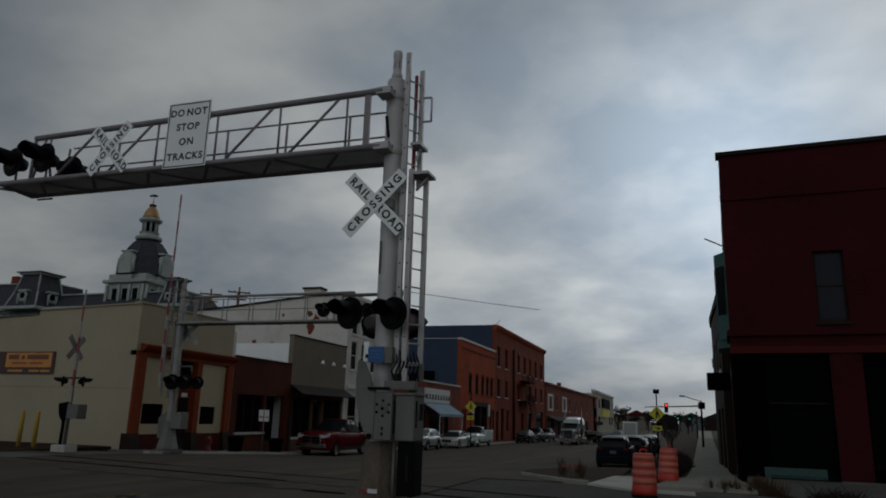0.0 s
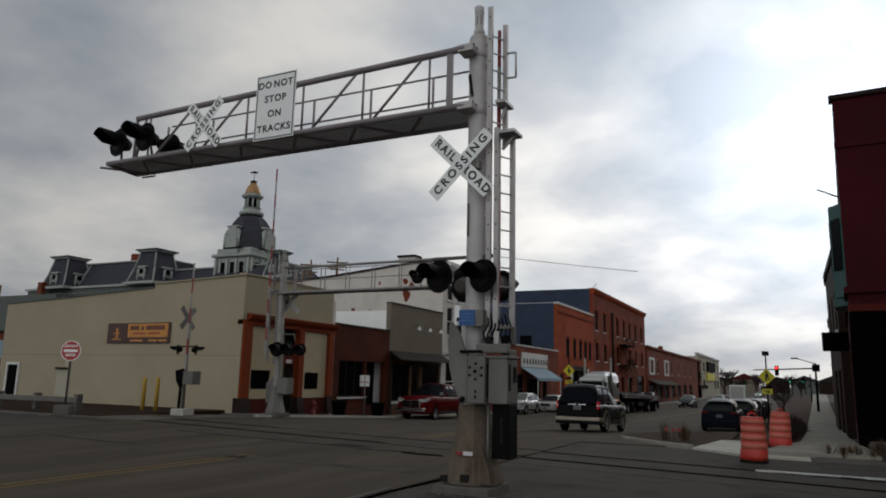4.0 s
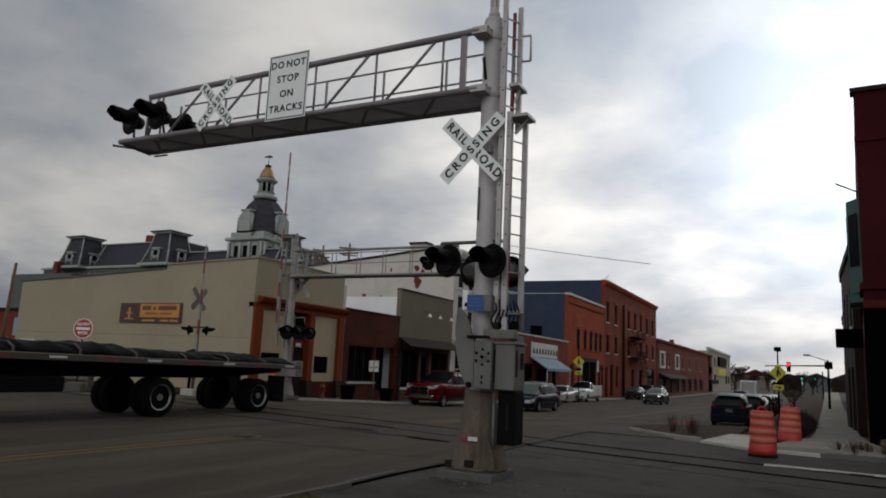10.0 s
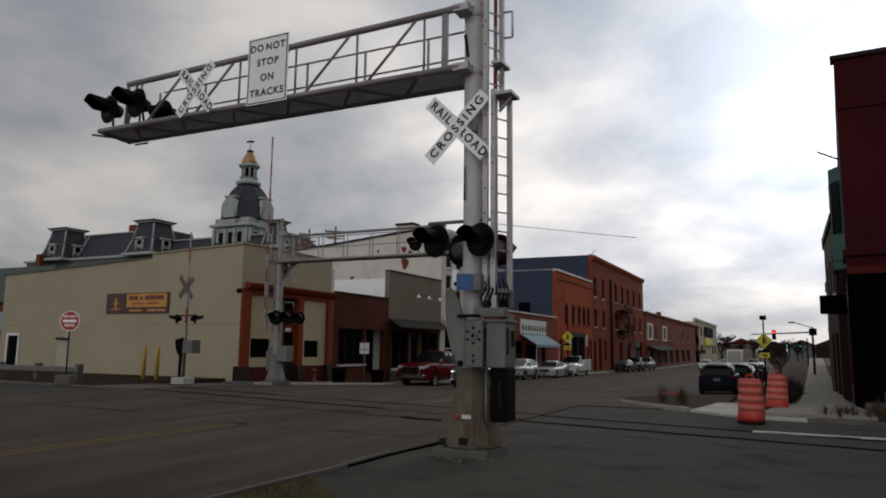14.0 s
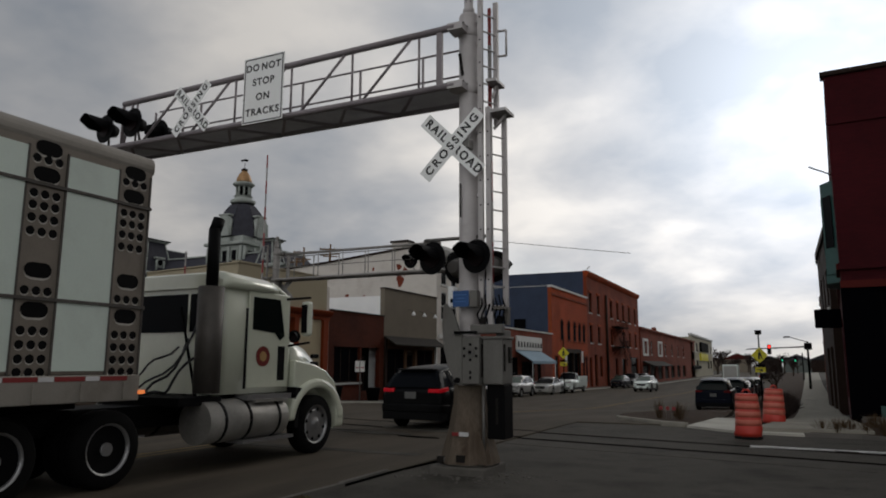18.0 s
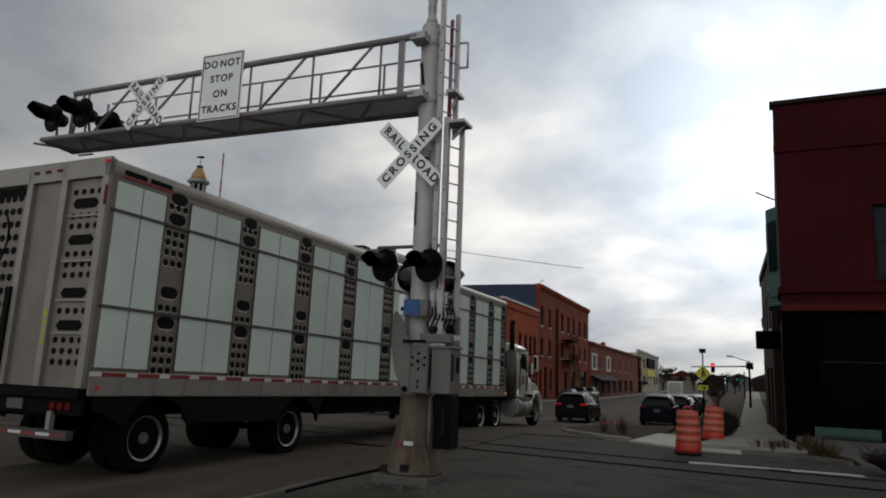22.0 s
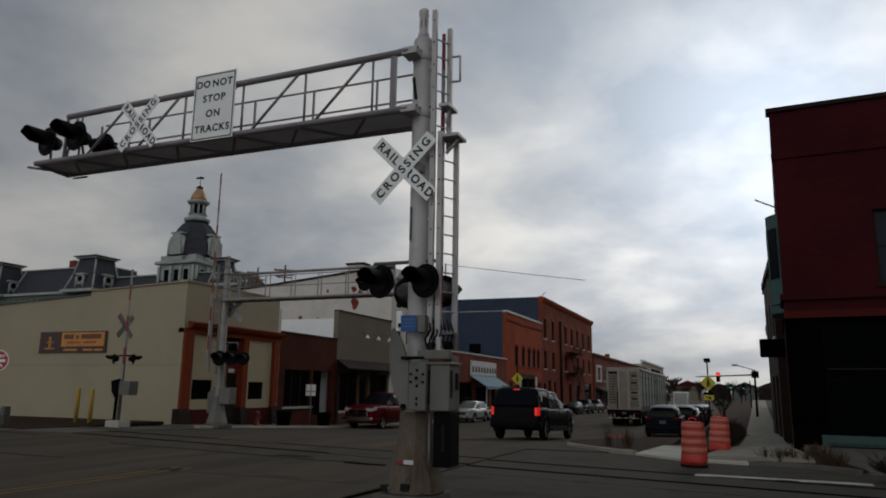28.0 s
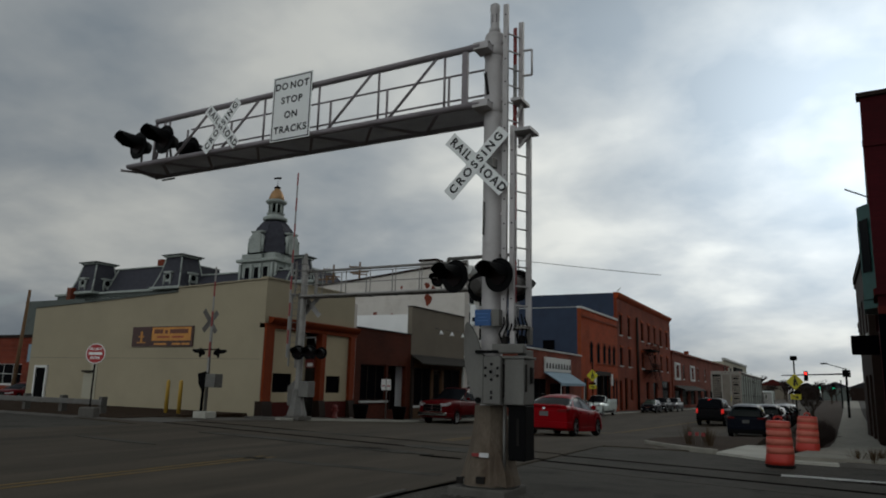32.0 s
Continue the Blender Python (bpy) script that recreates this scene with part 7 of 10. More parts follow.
def street_bits():
    # small white sign on a post, planters and a hydrant before the shops
    t = thing("parking_sign", "small white sign on a thin post before the brick shop", "road sign", "", upright(-21.4, 34.0, 0, 0.1))
    part("post", cyl(B(), (0, 0, 0), (0, 0, 2.3), 0.03, n=8), "galv", t)
    for x in (-0.17, 0.17):
        p = part("plate", box(B(), x - 0.14, x + 0.14, -0.04, -0.03, 1.6, 2.2), "sign_white", t, bevel=0.0)
        part("word_bar", box(B(), x - 0.1, x + 0.1, -0.045, -0.0405, 1.8, 1.86), "sign_red", p)
    for x, y in ((-21.5, 31.7), (-21.5, 35.6)):
        b = part("planter", lathe(B(), [(0.3, 0), (0.42, 0.7), (0.45, 0.75), (0.38, 0.76)], 14), "dark")
        b.matrix_basis = upright(x, y, 0, 0.1)
        tagged(b, "dark round planter on the pavement", "planter", "planters")
    t = thing("fire_hydrant", "short red fire hydrant at the kerb", "fire hydrant", "", upright(-21.4, 29.3, 0, 0.1))
    part("barrel_body", lathe(B(), [(0.17, 0), (0.17, 0.06), (0.11, 0.1), (0.11, 0.5), (0.15, 0.53), (0.12, 0.62), (0.03, 0.7)], 14), "hydrant_red", t)
    part("outlet", cyl(B(), (-0.2, 0, 0.4), (0.2, 0, 0.4), 0.06, n=10), "hydrant_red", t)
    # low rail and posts at the far left verge
    t = thing("guard_rail", "low dull steel guard rail on short concrete posts", "guard rail", "", pose(0, 0, 0))
    part("rail_beam", box(B(), -48, -26.4, 19.9, 20.0, 0.38, 0.6), "galv", t, "dull steel rail", bevel=0.02)
    for x in np.arange(-47.5, -26, 2.6):
        part("post", box(B(), float(x), float(x) + 0.22, 20.0, 20.25, 0.0, 0.72), "concrete_dark", t)
    # wire across the street
    t = thing("overhead_wire", "single thin wire slung over the street", "wire", "", pose(0, 0, 0))
    bm = B()
    pts = [Vector((-24 + 40 * s / 16, 60 + 6 * s / 16, 13.0 - 4.0 * s / 16 - 0.6 * math.sin(math.pi * s / 16))) for s in range(6)]
    for p, q in zip(pts, pts[1:]):
        cyl(bm, p, q, 0.025, n=5, caps=False)
    part("strand", bm, "dark", t)
    part("standpipe", cyl(B(), (-24.0, 60, 4.4), (-24.0, 60, 13.1), 0.07, n=8), "galv", t, "thin pole that carries the wire")


def shrub(x, y, r, h, seed):
    """A dark leafless shrub: many crossing twigs in an uneven mound."""
    rng = random.Random(seed)
    bm = B()
    for _ in range(170):
        a, e = rng.random() * math.tau, rng.random()
        p = Vector((rng.uniform(-0.3, 0.3) * r, rng.uniform(-0.3, 0.3) * r, 0))
        q = Vector((math.cos(a) * r * (0.5 + 0.5 * e), math.sin(a) * r * (0.5 + 0.5 * e), h * (0.35 + 0.65 * rng.random() * (1.1 - 0.5 * e))))
        cyl(bm, p, q, 0.014, 0.007, n=3, caps=False)
        for _ in range(2):
            s = p.lerp(q, rng.uniform(0.5, 0.95))
            cyl(bm, s, s + Vector((rng.uniform(-1, 1), rng.uniform(-1, 1), rng.uniform(0, 1))) * 0.22, 0.009, 0.004, n=3, caps=False)
    ob = part("shrub", bm, "twig")
    ob.matrix_basis = upright(x, y, 0, 0.08)
    tagged(ob, "dark leafless shrub in the verge beside the pavement", "shrub", "verge shrubs", "stuff")


street_bits()
for k, (x, y, r, h) in enumerate(((-0.3, 24.3, 0.4, 0.65), (-0.2, 25.6, 0.45, 0.75), (-0.35, 27.2, 0.5, 0.85), (-0.15, 29.3, 0.5, 0.9), (-0.5, 31.5, 0.6, 1.0), (0.0, 34.0, 0.6, 1.0), (-0.3, 38.0, 0.7, 1.2), (-0.2, 43.0, 0.7, 1.2), (2.95, 16.2, 0.6, 0.45))):
    shrub(x, y, r, h * 0.78, 200 + k)


def power_pole(x, y, h, yaw):
    t = thing("power_pole", "weathered wooden power pole with crossarm behind the shops", "power pole", "power poles", pose(x, y, ground_z(y), 0, 0, yaw))
    part("shaft", lathe(B(), [(0.16, -0.2), (0.1, h)], 10), "pole_wood", t)
    part("crossarm", box(B(), -1.2, 1.2, -0.2, -0.08, h - 0.7, h - 0.55), "pole_wood", t)
    part("crossarm", box(B(), -0.8, 0.8, -0.2, -0.08, h - 1.5, h - 1.37), "pole_wood", t)
    for x in (-1.1, -0.5, 0.5, 1.1):
        part("insulator", cyl(B(), (x, -0.14, h - 0.55), (x, -0.14, h - 0.35), 0.05, n=8), "stone_grey", t)


power_pole(-49.6, 66.0, 16.1, 35)
power_pole(-45.9, 66.0, 16.2, 35)

# ---- vehicles ----
def paint(name, color, rough=0.28, flake=0.0, coat=0.8):
    M[name] = mat(name, color, rough if max(color) > 0.03 else 0.36, flake, var=0.06, scale=1.2, fine=120, bump=0.0, coat=(0.0 if color[0] > 3 * color[1] else coat) if max(color) > 0.07 else 0.0, spec=(0.03 if color[0] > 3 * color[1] else 0.5) if max(color) > 0.07 else 0.5 if color[0] > 0.02 else 0.07, stain=0.25, stain_color=tuple(c * 0.6 + (0.0 if color[0] > 3 * color[1] else 0.02) for c in color), stain_scale=1.4)


for nm, c in (("paint_black", (0.006, 0.006, 0.007)), ("paint_navy", (0.006, 0.010, 0.022)), ("paint_slate", (0.024, 0.019, 0.031)), ("paint_red", (0.25, 0.004, 0.012)), ("paint_maroon", (0.13, 0.008, 0.012)), ("paint_white", (0.7, 0.765, 0.73)), ("paint_silver", (0.38, 0.38, 0.36)), ("paint_tan", (0.27, 0.225, 0.165)), ("paint_charcoal", (0.0075, 0.007, 0.0095)), ("paint_cab_white", (0.6, 0.62, 0.52)), ("paint_truck_grey", (0.29, 0.315, 0.305))):
    paint("car_" + nm, c)
M["chrome"] = mat("chrome", (0.6, 0.6, 0.6), 0.15, 1.0, var=0.05, bump=0)
M["chrome_dull"] = mat("chrome_dull", (0.34, 0.335, 0.33), 0.22, 1.0, var=0.15, scale=2, bump=0.02, stain=0.3, stain_color=(0.15, 0.14, 0.13), stain_scale=2.0)
M["marker_white"] = mat("marker_white", (1.0, 0.8, 0.65), 0.3, var=0, bump=0, emit=0.6)
M["alloy"] = mat("alloy", (0.36, 0.36, 0.36), 0.4, 0.8, var=0.1, bump=0)
M["alloy_dark"] = mat("alloy_dark", (0.03, 0.03, 0.032), 0.4, 0.6, var=0.15, bump=0)
M["tyre"] = mat("tyre", (0.01, 0.01, 0.01), 0.9, spec=0.2, var=0.3, scale=5, bump=0.3)
M["trim_plastic"] = mat("trim_plastic", (0.008, 0.008, 0.009), 0.75, spec=0.2, var=0.2, bump=0.1)
M["car_glass"] = glass_mat("car_glass", (0.005, 0.008, 0.0075), 0.06, 0.45)
M["lamp_clear"] = mat("lamp_clear", (0.6, 0.6, 0.6), 0.1, 0.3, var=0.05, bump=0)
M["headlamp"] = mat("headlamp", (0.1, 0.105, 0.11), 0.1, 0.3, var=0.1, bump=0)
M["lamp_on"] = mat("lamp_on", (1.0, 0.97, 0.9), 0.2, var=0, bump=0, emit=1.8)
M["tail_dim"] = mat("tail_dim", (0.16, 0.006, 0.008), 0.4, spec=0.1, var=0.05, bump=0)
M["tail_on"] = mat("tail_on", (0.38, 0.005, 0.012), 0.3, spec=0.2, var=0, bump=0, emit=0.2)
M["tail_bright"] = mat("tail_bright", (0.8, 0.02, 0.015), 0.2, var=0, bump=0, emit=0.5)
M["marker_amber"] = mat("marker_amber", (1.0, 0.28, 0.08), 0.3, var=0, bump=0, emit=0.55)
M["plate_grey"] = mat("plate_grey", (0.12, 0.12, 0.115), 0.5, var=0.1, bump=0)
M["trailer_white"] = mat("trailer_white", (0.64, 0.71, 0.655), 0.4, 0.1, var=0.06, scale=1.0, bump=0.04, stain=0.25, stain_color=(0.36, 0.37, 0.34), stain_scale=0.9)
# pale colour for the highlights painted under the trailer's air holes
M["hole_glint"] = mat("hole_glint", (0.5, 0.48, 0.44), 0.5, 0.2, var=0.2, scale=8, bump=0.1)
M["tank_alu"] = mat("tank_alu", (0.3, 0.29, 0.27), 0.55, 0.5, var=0.25, scale=3, bump=0.08, stain=0.4, stain_color=(0.12, 0.11, 0.09), stain_scale=2.0)
M["emblem_red"] = mat("emblem_red", (0.2, 0.022, 0.018), 0.5, var=0.1, bump=0)
M["emblem_gold"] = mat("emblem_gold", (0.45, 0.3, 0.14), 0.5, var=0.3, scale=12, bump=0)
# windscreen glass; part of the green sky reflection is painted into its base colour
M["screen_sheen_glass"] = glass_mat("screen_sheen_glass", (0.05, 0.075, 0.062), 0.1, 1.0)
M["trailer_alu"] = mat("trailer_alu", (0.25, 0.222, 0.19), 0.5, 0.3, var=0.15, scale=2.0, bump=0.06, stain=0.4, stain_color=(0.16, 0.14, 0.12), stain_scale=1.5)
M["trailer_rail"] = mat("trailer_rail", (0.33, 0.31, 0.28), 0.5, 0.35, var=0.15, scale=1.5, bump=0.06, stain=0.5, stain_color=(0.18, 0.15, 0.12), stain_scale=1.2)
M["grille_steel"] = mat("grille_steel", (0.12, 0.11, 0.1), 0.6, 0.4, var=0.25, scale=4)
M["tarp"] = mat("tarp", (0.009, 0.009, 0.01), 0.7, spec=0.25, var=0.4, scale=5, bump=0.8)
M["strap_yellow"] = mat("strap_yellow", (0.5, 0.42, 0.03), 0.7, var=0.1, bump=0.1)
M["hose"] = mat("hose", (0.01, 0.01, 0.012), 0.5, var=0.1, bump=0)

SPINS = []


def lerp_table(table):
    xs, ys = [p[0] for p in table], [p[1] for p in table]
    return lambda v: float(np.interp(v, xs, ys))


def wheel(parent, x, y, r, w, side, rim="alloy", spokes=5, name="wheel"):
    """A wheel whose outer face looks to side (+1: +x). Its own space turns about x."""
    e = new(name)
    e.parent = parent
    e.matrix_basis = pose(x, y, r)
    tp = [(r * 0.66, -w / 2), (r * 0.9, -w / 2), (r * 0.985, -w / 2 + 0.03), (r, -w * 0.2), (r, w * 0.2), (r * 0.985, w / 2 - 0.03), (r * 0.9, w / 2), (r * 0.66, w / 2)]
    part("tyre", lathe(B(), tp, 26, axis="x", caps=False), "tyre", e, "black rubber tyre")
    bm = B()
    a, b = (w / 2 - 0.005, w / 2 - 0.05) if side > 0 else (-w / 2 + 0.005, -w / 2 + 0.05)
    lathe(bm, [(r * 0.67, a), (r * 0.62, a), (r * 0.60, b)], 24, axis="x", caps=False)
    rm = part("rim", bm, rim, e, "metal rim")
    part("hub_dark", cyl(B(), (b - side * 0.02, 0, 0), (b - side * 0.004, 0, 0), r * 0.6, n=20), "black", rm)
    if spokes:
        bm = B()
        for k in range(spokes):
            t = k * math.tau / spokes
            d = Vector((0, math.cos(t), math.sin(t)))
            beam(bm, Vector((b, 0, 0)) + d * r * 0.1, Vector((a - side * 0.01, 0, 0)) + d * r * 0.63, r * (0.065 if rim == "alloy_dark" or spokes > 6 else 0.15), 0.035, up=(1, 0, 0))
        cyl(bm, (b - side * 0.02, 0, 0), (b + side * 0.025, 0, 0), r * 0.17, n=12)
        part("spoke_star", bm, "alloy" if rim == "alloy_dark" else rim, rm)
    elif spokes < 0:
        part("hub", lathe(B(), [(r * 0.22, b - side * 0.01), (r * 0.2, b + side * 0.03), (r * 0.13, b + side * 0.05), (r * 0.04, b + side * 0.055)], 14, axis="x"), "grille_steel", rm)
        for k in range(5):
            t = k * math.tau / 5
            c = Vector((b, math.cos(t) * r * 0.38, math.sin(t) * r * 0.38))
            part("rim_web", cyl(B(), c, c + Vector((side * 0.008, 0, 0)), r * 0.1, n=8), "grille_steel", rm)
    else:
        part("dish", lathe(B(), [(r * 0.6, b), (r * 0.45, b + side * 0.02), (r * 0.3, b + side * 0.0), (r * 0.16, b + side * 0.05), (r * 0.05, b + side * 0.06)], 20, axis="x"), rim, rm)
        for k in range(8):
            t = k * math.tau / 8
            c = Vector((b + side * 0.012, math.cos(t) * r * 0.5, math.sin(t) * r * 0.5))
            part("hand_hole", cyl(B(), c, c + Vector((side * 0.012, 0, 0)), r * 0.065, n=8), "black", rm)
    SPINS.append((e, parent, r))
    return e


def body_shell(L, W, wb, r, low, tops, widths, arch=1.16):
    """The lower body: a loft along the length with true wheel arches."""
    top, half = lerp_table(tops), lerp_table(widths)
    ys = sorted({round(v, 3) for v in np.arange(-L / 2, L / 2 + 0.001, 0.085)} | {L / 2} | {s * wb / 2 + d for s in (-1, 1) for d in (-r * arch, r * arch, -r * arch - 0.004, r * arch + 0.004)})
    bm = B()
    rings = []
    for y in ys:
        zl, zh, hw = low, top(y), half(y) * W / 2
        end = min(1.0, (L / 2 - abs(y)) / 0.3)
        zl += 0.08 * (1 - end)
        for s in (-1, 1):
            d = abs(y - s * wb / 2)
            if d < r * arch:
                zl = max(zl, r + math.sqrt((r * arch) ** 2 - d * d))
        zl = min(zl, zh - 0.16)
        pts = [(0.90, 0.0), (0.985, 0.10), (1.0, 0.42), (0.995, 0.66), (0.965, 0.86), (0.90, 0.965), (0.55, 1.0)]
        hgt = zh - zl
        row = [(hw * u, zl + hgt * v + (0.015 if v == 1.0 else 0)) for u, v in pts]
        row = row + [(-u, v) for u, v in row[::-1]]
        rings.append([bm.verts.new((u, y, v)) for u, v in row])
    n = len(rings[0])
    for a, b in zip(rings, rings[1:]):
        for k in range(n):
            bm.faces.new((a[k], a[(k + 1) % n], b[(k + 1) % n], b[k])).smooth = True
    bm.faces.new(rings[0])
    bm.faces.new(rings[-1][::-1])
    return bm


def glasshouse(belt, roofs, hb, hr, y0, y1):
    """Returns a function (y, s) on the side of the cabin, s from the belt (0) to the roof edge (1) to the middle (2)."""
    roof, bt = lerp_table(roofs), lerp_table(belt)

    def at(y, s, side=1, out=0.0):
        zb, zr = bt(y), roof(y)
        f = max(0.0, min(1.0, (zr - zb) / 0.45))
        if s <= 1:
            x = hb + (hr - hb) * s * f + out
            z = zb - 0.03 + (zr - 0.055 * f - zb + 0.03) * s
        else:
            x = (hb + (hr - hb) * f) * (2 - s) + out * (2 - s)
            z = zr - 0.055 * f * (2 - s) ** 3 + out
        return (side * x, y, z)
    return at


def cabin(parent, at, y0, y1, colour, pillars, roof_span, n=26, glass="car_glass"):
    bm = B()
    ss = (0, 0.5, 1.0, 1.25, 1.6, 2.0)
    rings = []
    for k in range(n + 1):
        y = y0 + (y1 - y0) * k / n
        row = [at(y, s, 1) for s in ss] + [at(y, s, -1) for s in ss[-2::-1]]
        rings.append([bm.verts.new(p) for p in row])
    for a, b in zip(rings, rings[1:]):
        for k in range(len(a) - 1):
            bm.faces.new((a[k], a[k + 1], b[k + 1], b[k])).smooth = True
    g = part("cabin_glass", bm, glass, parent, "dark tinted glass of the cabin")
    bm = B()
    ra, rb = roof_span
    rings = []
    for k in range(15):
        y = ra + (rb - ra) * k / 14
        row = [at(y, s, 1, 0.012) for s in (0.93, 1.0, 1.25, 1.6, 2.0)] + [at(y, s, -1, 0.012) for s in (1.6, 1.25, 1.0, 0.93)]
        rings.append([bm.verts.new(p) for p in row])
    for a, b in zip(rings, rings[1:]):
        for k in range(len(a) - 1):
            bm.faces.new((a[k], a[k + 1], b[k + 1], b[k])).smooth = True
    part("roof", bm, colour, parent)
    for pi, (ya, yb, w) in enumerate(pillars):
        skin = "trim_plastic" if 0 < pi < len(pillars) - 1 else colour
        for side in (1, -1):
            bm = B()
            rows = []
            for k in range(7):
                s = k / 6 * 0.99
                y = ya + (yb - ya) * k / 6
                rows.append([bm.verts.new(at(y - w / 2, s, side, 0.01)), bm.verts.new(at(y + w / 2, s, side, 0.01))])
            for a, b in zip(rows, rows[1:]):
                bm.faces.new((a[0], a[1], b[1], b[0]))
            part("pillar", bm, skin, parent)
    return g


def wrap_strip(half, W, ya, yb, xin, z0, z1, side, out=0.012, deep=0.07, rise=0.0):
    """A lamp or strip that follows the plan of the body from ya round the corner at its end yb to xin."""
    d = 1 if yb > 0 else -1
    ys = [ya + (yb - ya) * k / 6 for k in range(7)]
    xe = half(yb) * W / 2
    outer = [(side * (half(y) * W / 2 * 0.985 + out), y) for y in ys] + [(side * (xe * 0.97), yb + d * out), (side * xin, yb + d * out)]
    inner = [(side * xin, yb - d * deep)] + [(side * (half(y) * W / 2 - deep), y - d * (deep if k == 6 else 0)) for k, y in reversed(list(enumerate(ys)))]
    bm = slab(B(), outer + inner, z0, z1, "z")
    for v in bm.verts:
        v.co.z += rise * abs(yb - v.co.y) * (1.0 if v.co.z > (z0 + z1) / 2 else 0.8)
    return bm


def wrap_bumper(half, W, ya, yb, z0, z1, out=0.03, nose=0.06):
    """A bumper that follows the plan of the body across one end."""
    d = 1 if yb > 0 else -1
    ys = [ya + (yb - ya) * k / 7 for k in range(8)]
    right = [(half(y) * W / 2 + out * (0.2 + 0.8 * k / 7), y + (d * nose * 0.4 if k == 7 else 0)) for k, y in enumerate(ys)]
    mid = [(half(yb) * W / 2 * u, yb + d * nose * (1 - 0.35 * abs(u))) for u in (0.7, 0.3, -0.3, -0.7)]
    return slab(B(), right + mid + [(-x, y) for x, y in right[::-1]], z0, z1, "z")


def car(name, label, colour, L, W, H, wb, r, tops, widths, belt, roofs, pillars, roof_span, low=0.24, hb=0.9, hr=0.68, trim=None, tail="tail_dim", lamps="lamp_clear", rim="alloy", tail_z=0.85, tail_h=0.16, tail_w=0.3, grille_z=0.62, rails=False, category="car", group="", spokes=5, handles=2, sill=None, lamp_h=0.15, rear_plate=0.8, bumper=None, glass="car_glass", screen=None, bumper_z=None, lamp_z=None, lamp_back=0.42, lamp_rise=0.25, tail_back=0.22, fog=False):
    t = thing(name, label, category, group)
    body = part("body", body_shell(L, W, wb, r, low, tops, widths), colour, t)
    top, half = lerp_table(tops), lerp_table(widths)
    part("underbody", box(B(), -W / 2 + 0.27, W / 2 - 0.27, -L / 2 + 0.25, L / 2 - 0.25, low + 0.02, r * 2.1), "trim_plastic", t)
    at = glasshouse(belt, roofs, hb * W / 2, hr * W / 2, roofs[0][0], roofs[-1][0])
    cabin(t, at, roofs[0][0], roofs[-1][0], colour, pillars, roof_span, glass=glass)
    if screen:
        bm = B()
        rings = [[bm.verts.new(at(y, q, sd, 0.006)) for q, sd in ((1.0, 1), (1.25, 1), (1.6, 1), (2.0, 1), (1.6, -1), (1.25, -1), (1.0, -1))] for y in np.linspace(roof_span[1] + 0.03, roofs[-1][0] - 0.06, 9)]
        for a, b in zip(rings, rings[1:]):
            for k in range(6):
                bm.faces.new((a[k], a[k + 1], b[k + 1], b[k])).smooth = True
        part("windscreen", bm, screen, t, "windscreen with green sky sheen put into its colour")
    for s in (1, -1):
        for k in (1, -1):
            wheel(t, s * (W / 2 - 0.115), k * wb / 2, r, 0.22, s, rim, spokes)
            bm = B()
            R0, R1 = r * 1.16, r * 1.16 + (0.058 if trim else 0.03)
            pts = [(k * wb / 2 + R1 * math.cos(a), r + R1 * math.sin(a)) for a in np.linspace(-0.25, math.pi + 0.25, 17)] + [(k * wb / 2 + R0 * math.cos(a), r + R0 * math.sin(a)) for a in np.linspace(math.pi + 0.25, -0.25, 17)]
            hw = half(k * wb / 2) * W / 2
            slab(bm, pts, s * (hw - 0.06), s * (hw + (0.018 if trim else 0.006)), "x")
            part("wheel_arch", bm, trim or "trim_plastic" if trim else colour, t)
        # sill, mirror, handles
        part("sill_panel", box(B(), *sorted((s * (W / 2 - 0.08), s * (W / 2 + 0.004))), -wb / 2 + r * 1.2, wb / 2 - r * 1.2, low - 0.01, low + 0.16), sill or trim or "trim_plastic", t, bevel=0.015)
        zb = lerp_table(belt)(roofs[-1][0] - 0.75)
        part("mirror", box(B(), *sorted((s * (W / 2 - 0.02), s * (W / 2 + 0.17))), roofs[-1][0] - 0.82, roofs[-1][0] - 0.7, zb + 0.0, zb + 0.15), colour, t, bevel=0.03)
        for hk in range(handles):
            yy = -0.15 + 0.0 - hk * 1.0 + 0.35
            part("door_handle", box(B(), *sorted((s * (W / 2 - 0.03), s * (W / 2 + 0.02))), yy - 0.1, yy + 0.1, top(0) - 0.2, top(0) - 0.165), colour, t, bevel=0.008)
        # door seams
        for yy in (wb / 2 - r * 1.5, 0.05, -wb / 2 + r * 0.7):
            part("door_seam", box(B(), *sorted((s * (W / 2 * 0.9), s * (half(yy) * W / 2 + 0.0015))), yy - 0.004, yy + 0.004, low + 0.2, low + (top(yy) - low) * 0.7), "trim_plastic", t)
        hwf, hwr = half(L / 2 - 0.12) * W / 2, half(-L / 2 + 0.05) * W / 2
        zf = lamp_z or top(L / 2 - 0.15) - 0.07
        part("headlight", wrap_strip(half, W, L / 2 - lamp_back, L / 2, hwf - 0.42, zf - lamp_h, zf, s, rise=lamp_rise), "headlamp" if lamps == "lamp_on" or fog else lamps, t, bevel=0.008)
        if fog:
            part("lamp_strip", wrap_strip(half, W, L / 2 - lamp_back * 0.8, L / 2, hwf - 0.38, zf - 0.018, zf - 0.002, s, 0.02, rise=lamp_rise), "lamp_clear", t, "bright strip along the lamp")
        if lamps == "lamp_on":
            part("lit_bulb", wrap_strip(half, W, L / 2 - 0.1, L / 2, hwf - 0.22, zf - lamp_h * 0.8, zf - lamp_h * 0.2, s, 0.018, rise=lamp_rise), lamps, t, "glowing white headlight")
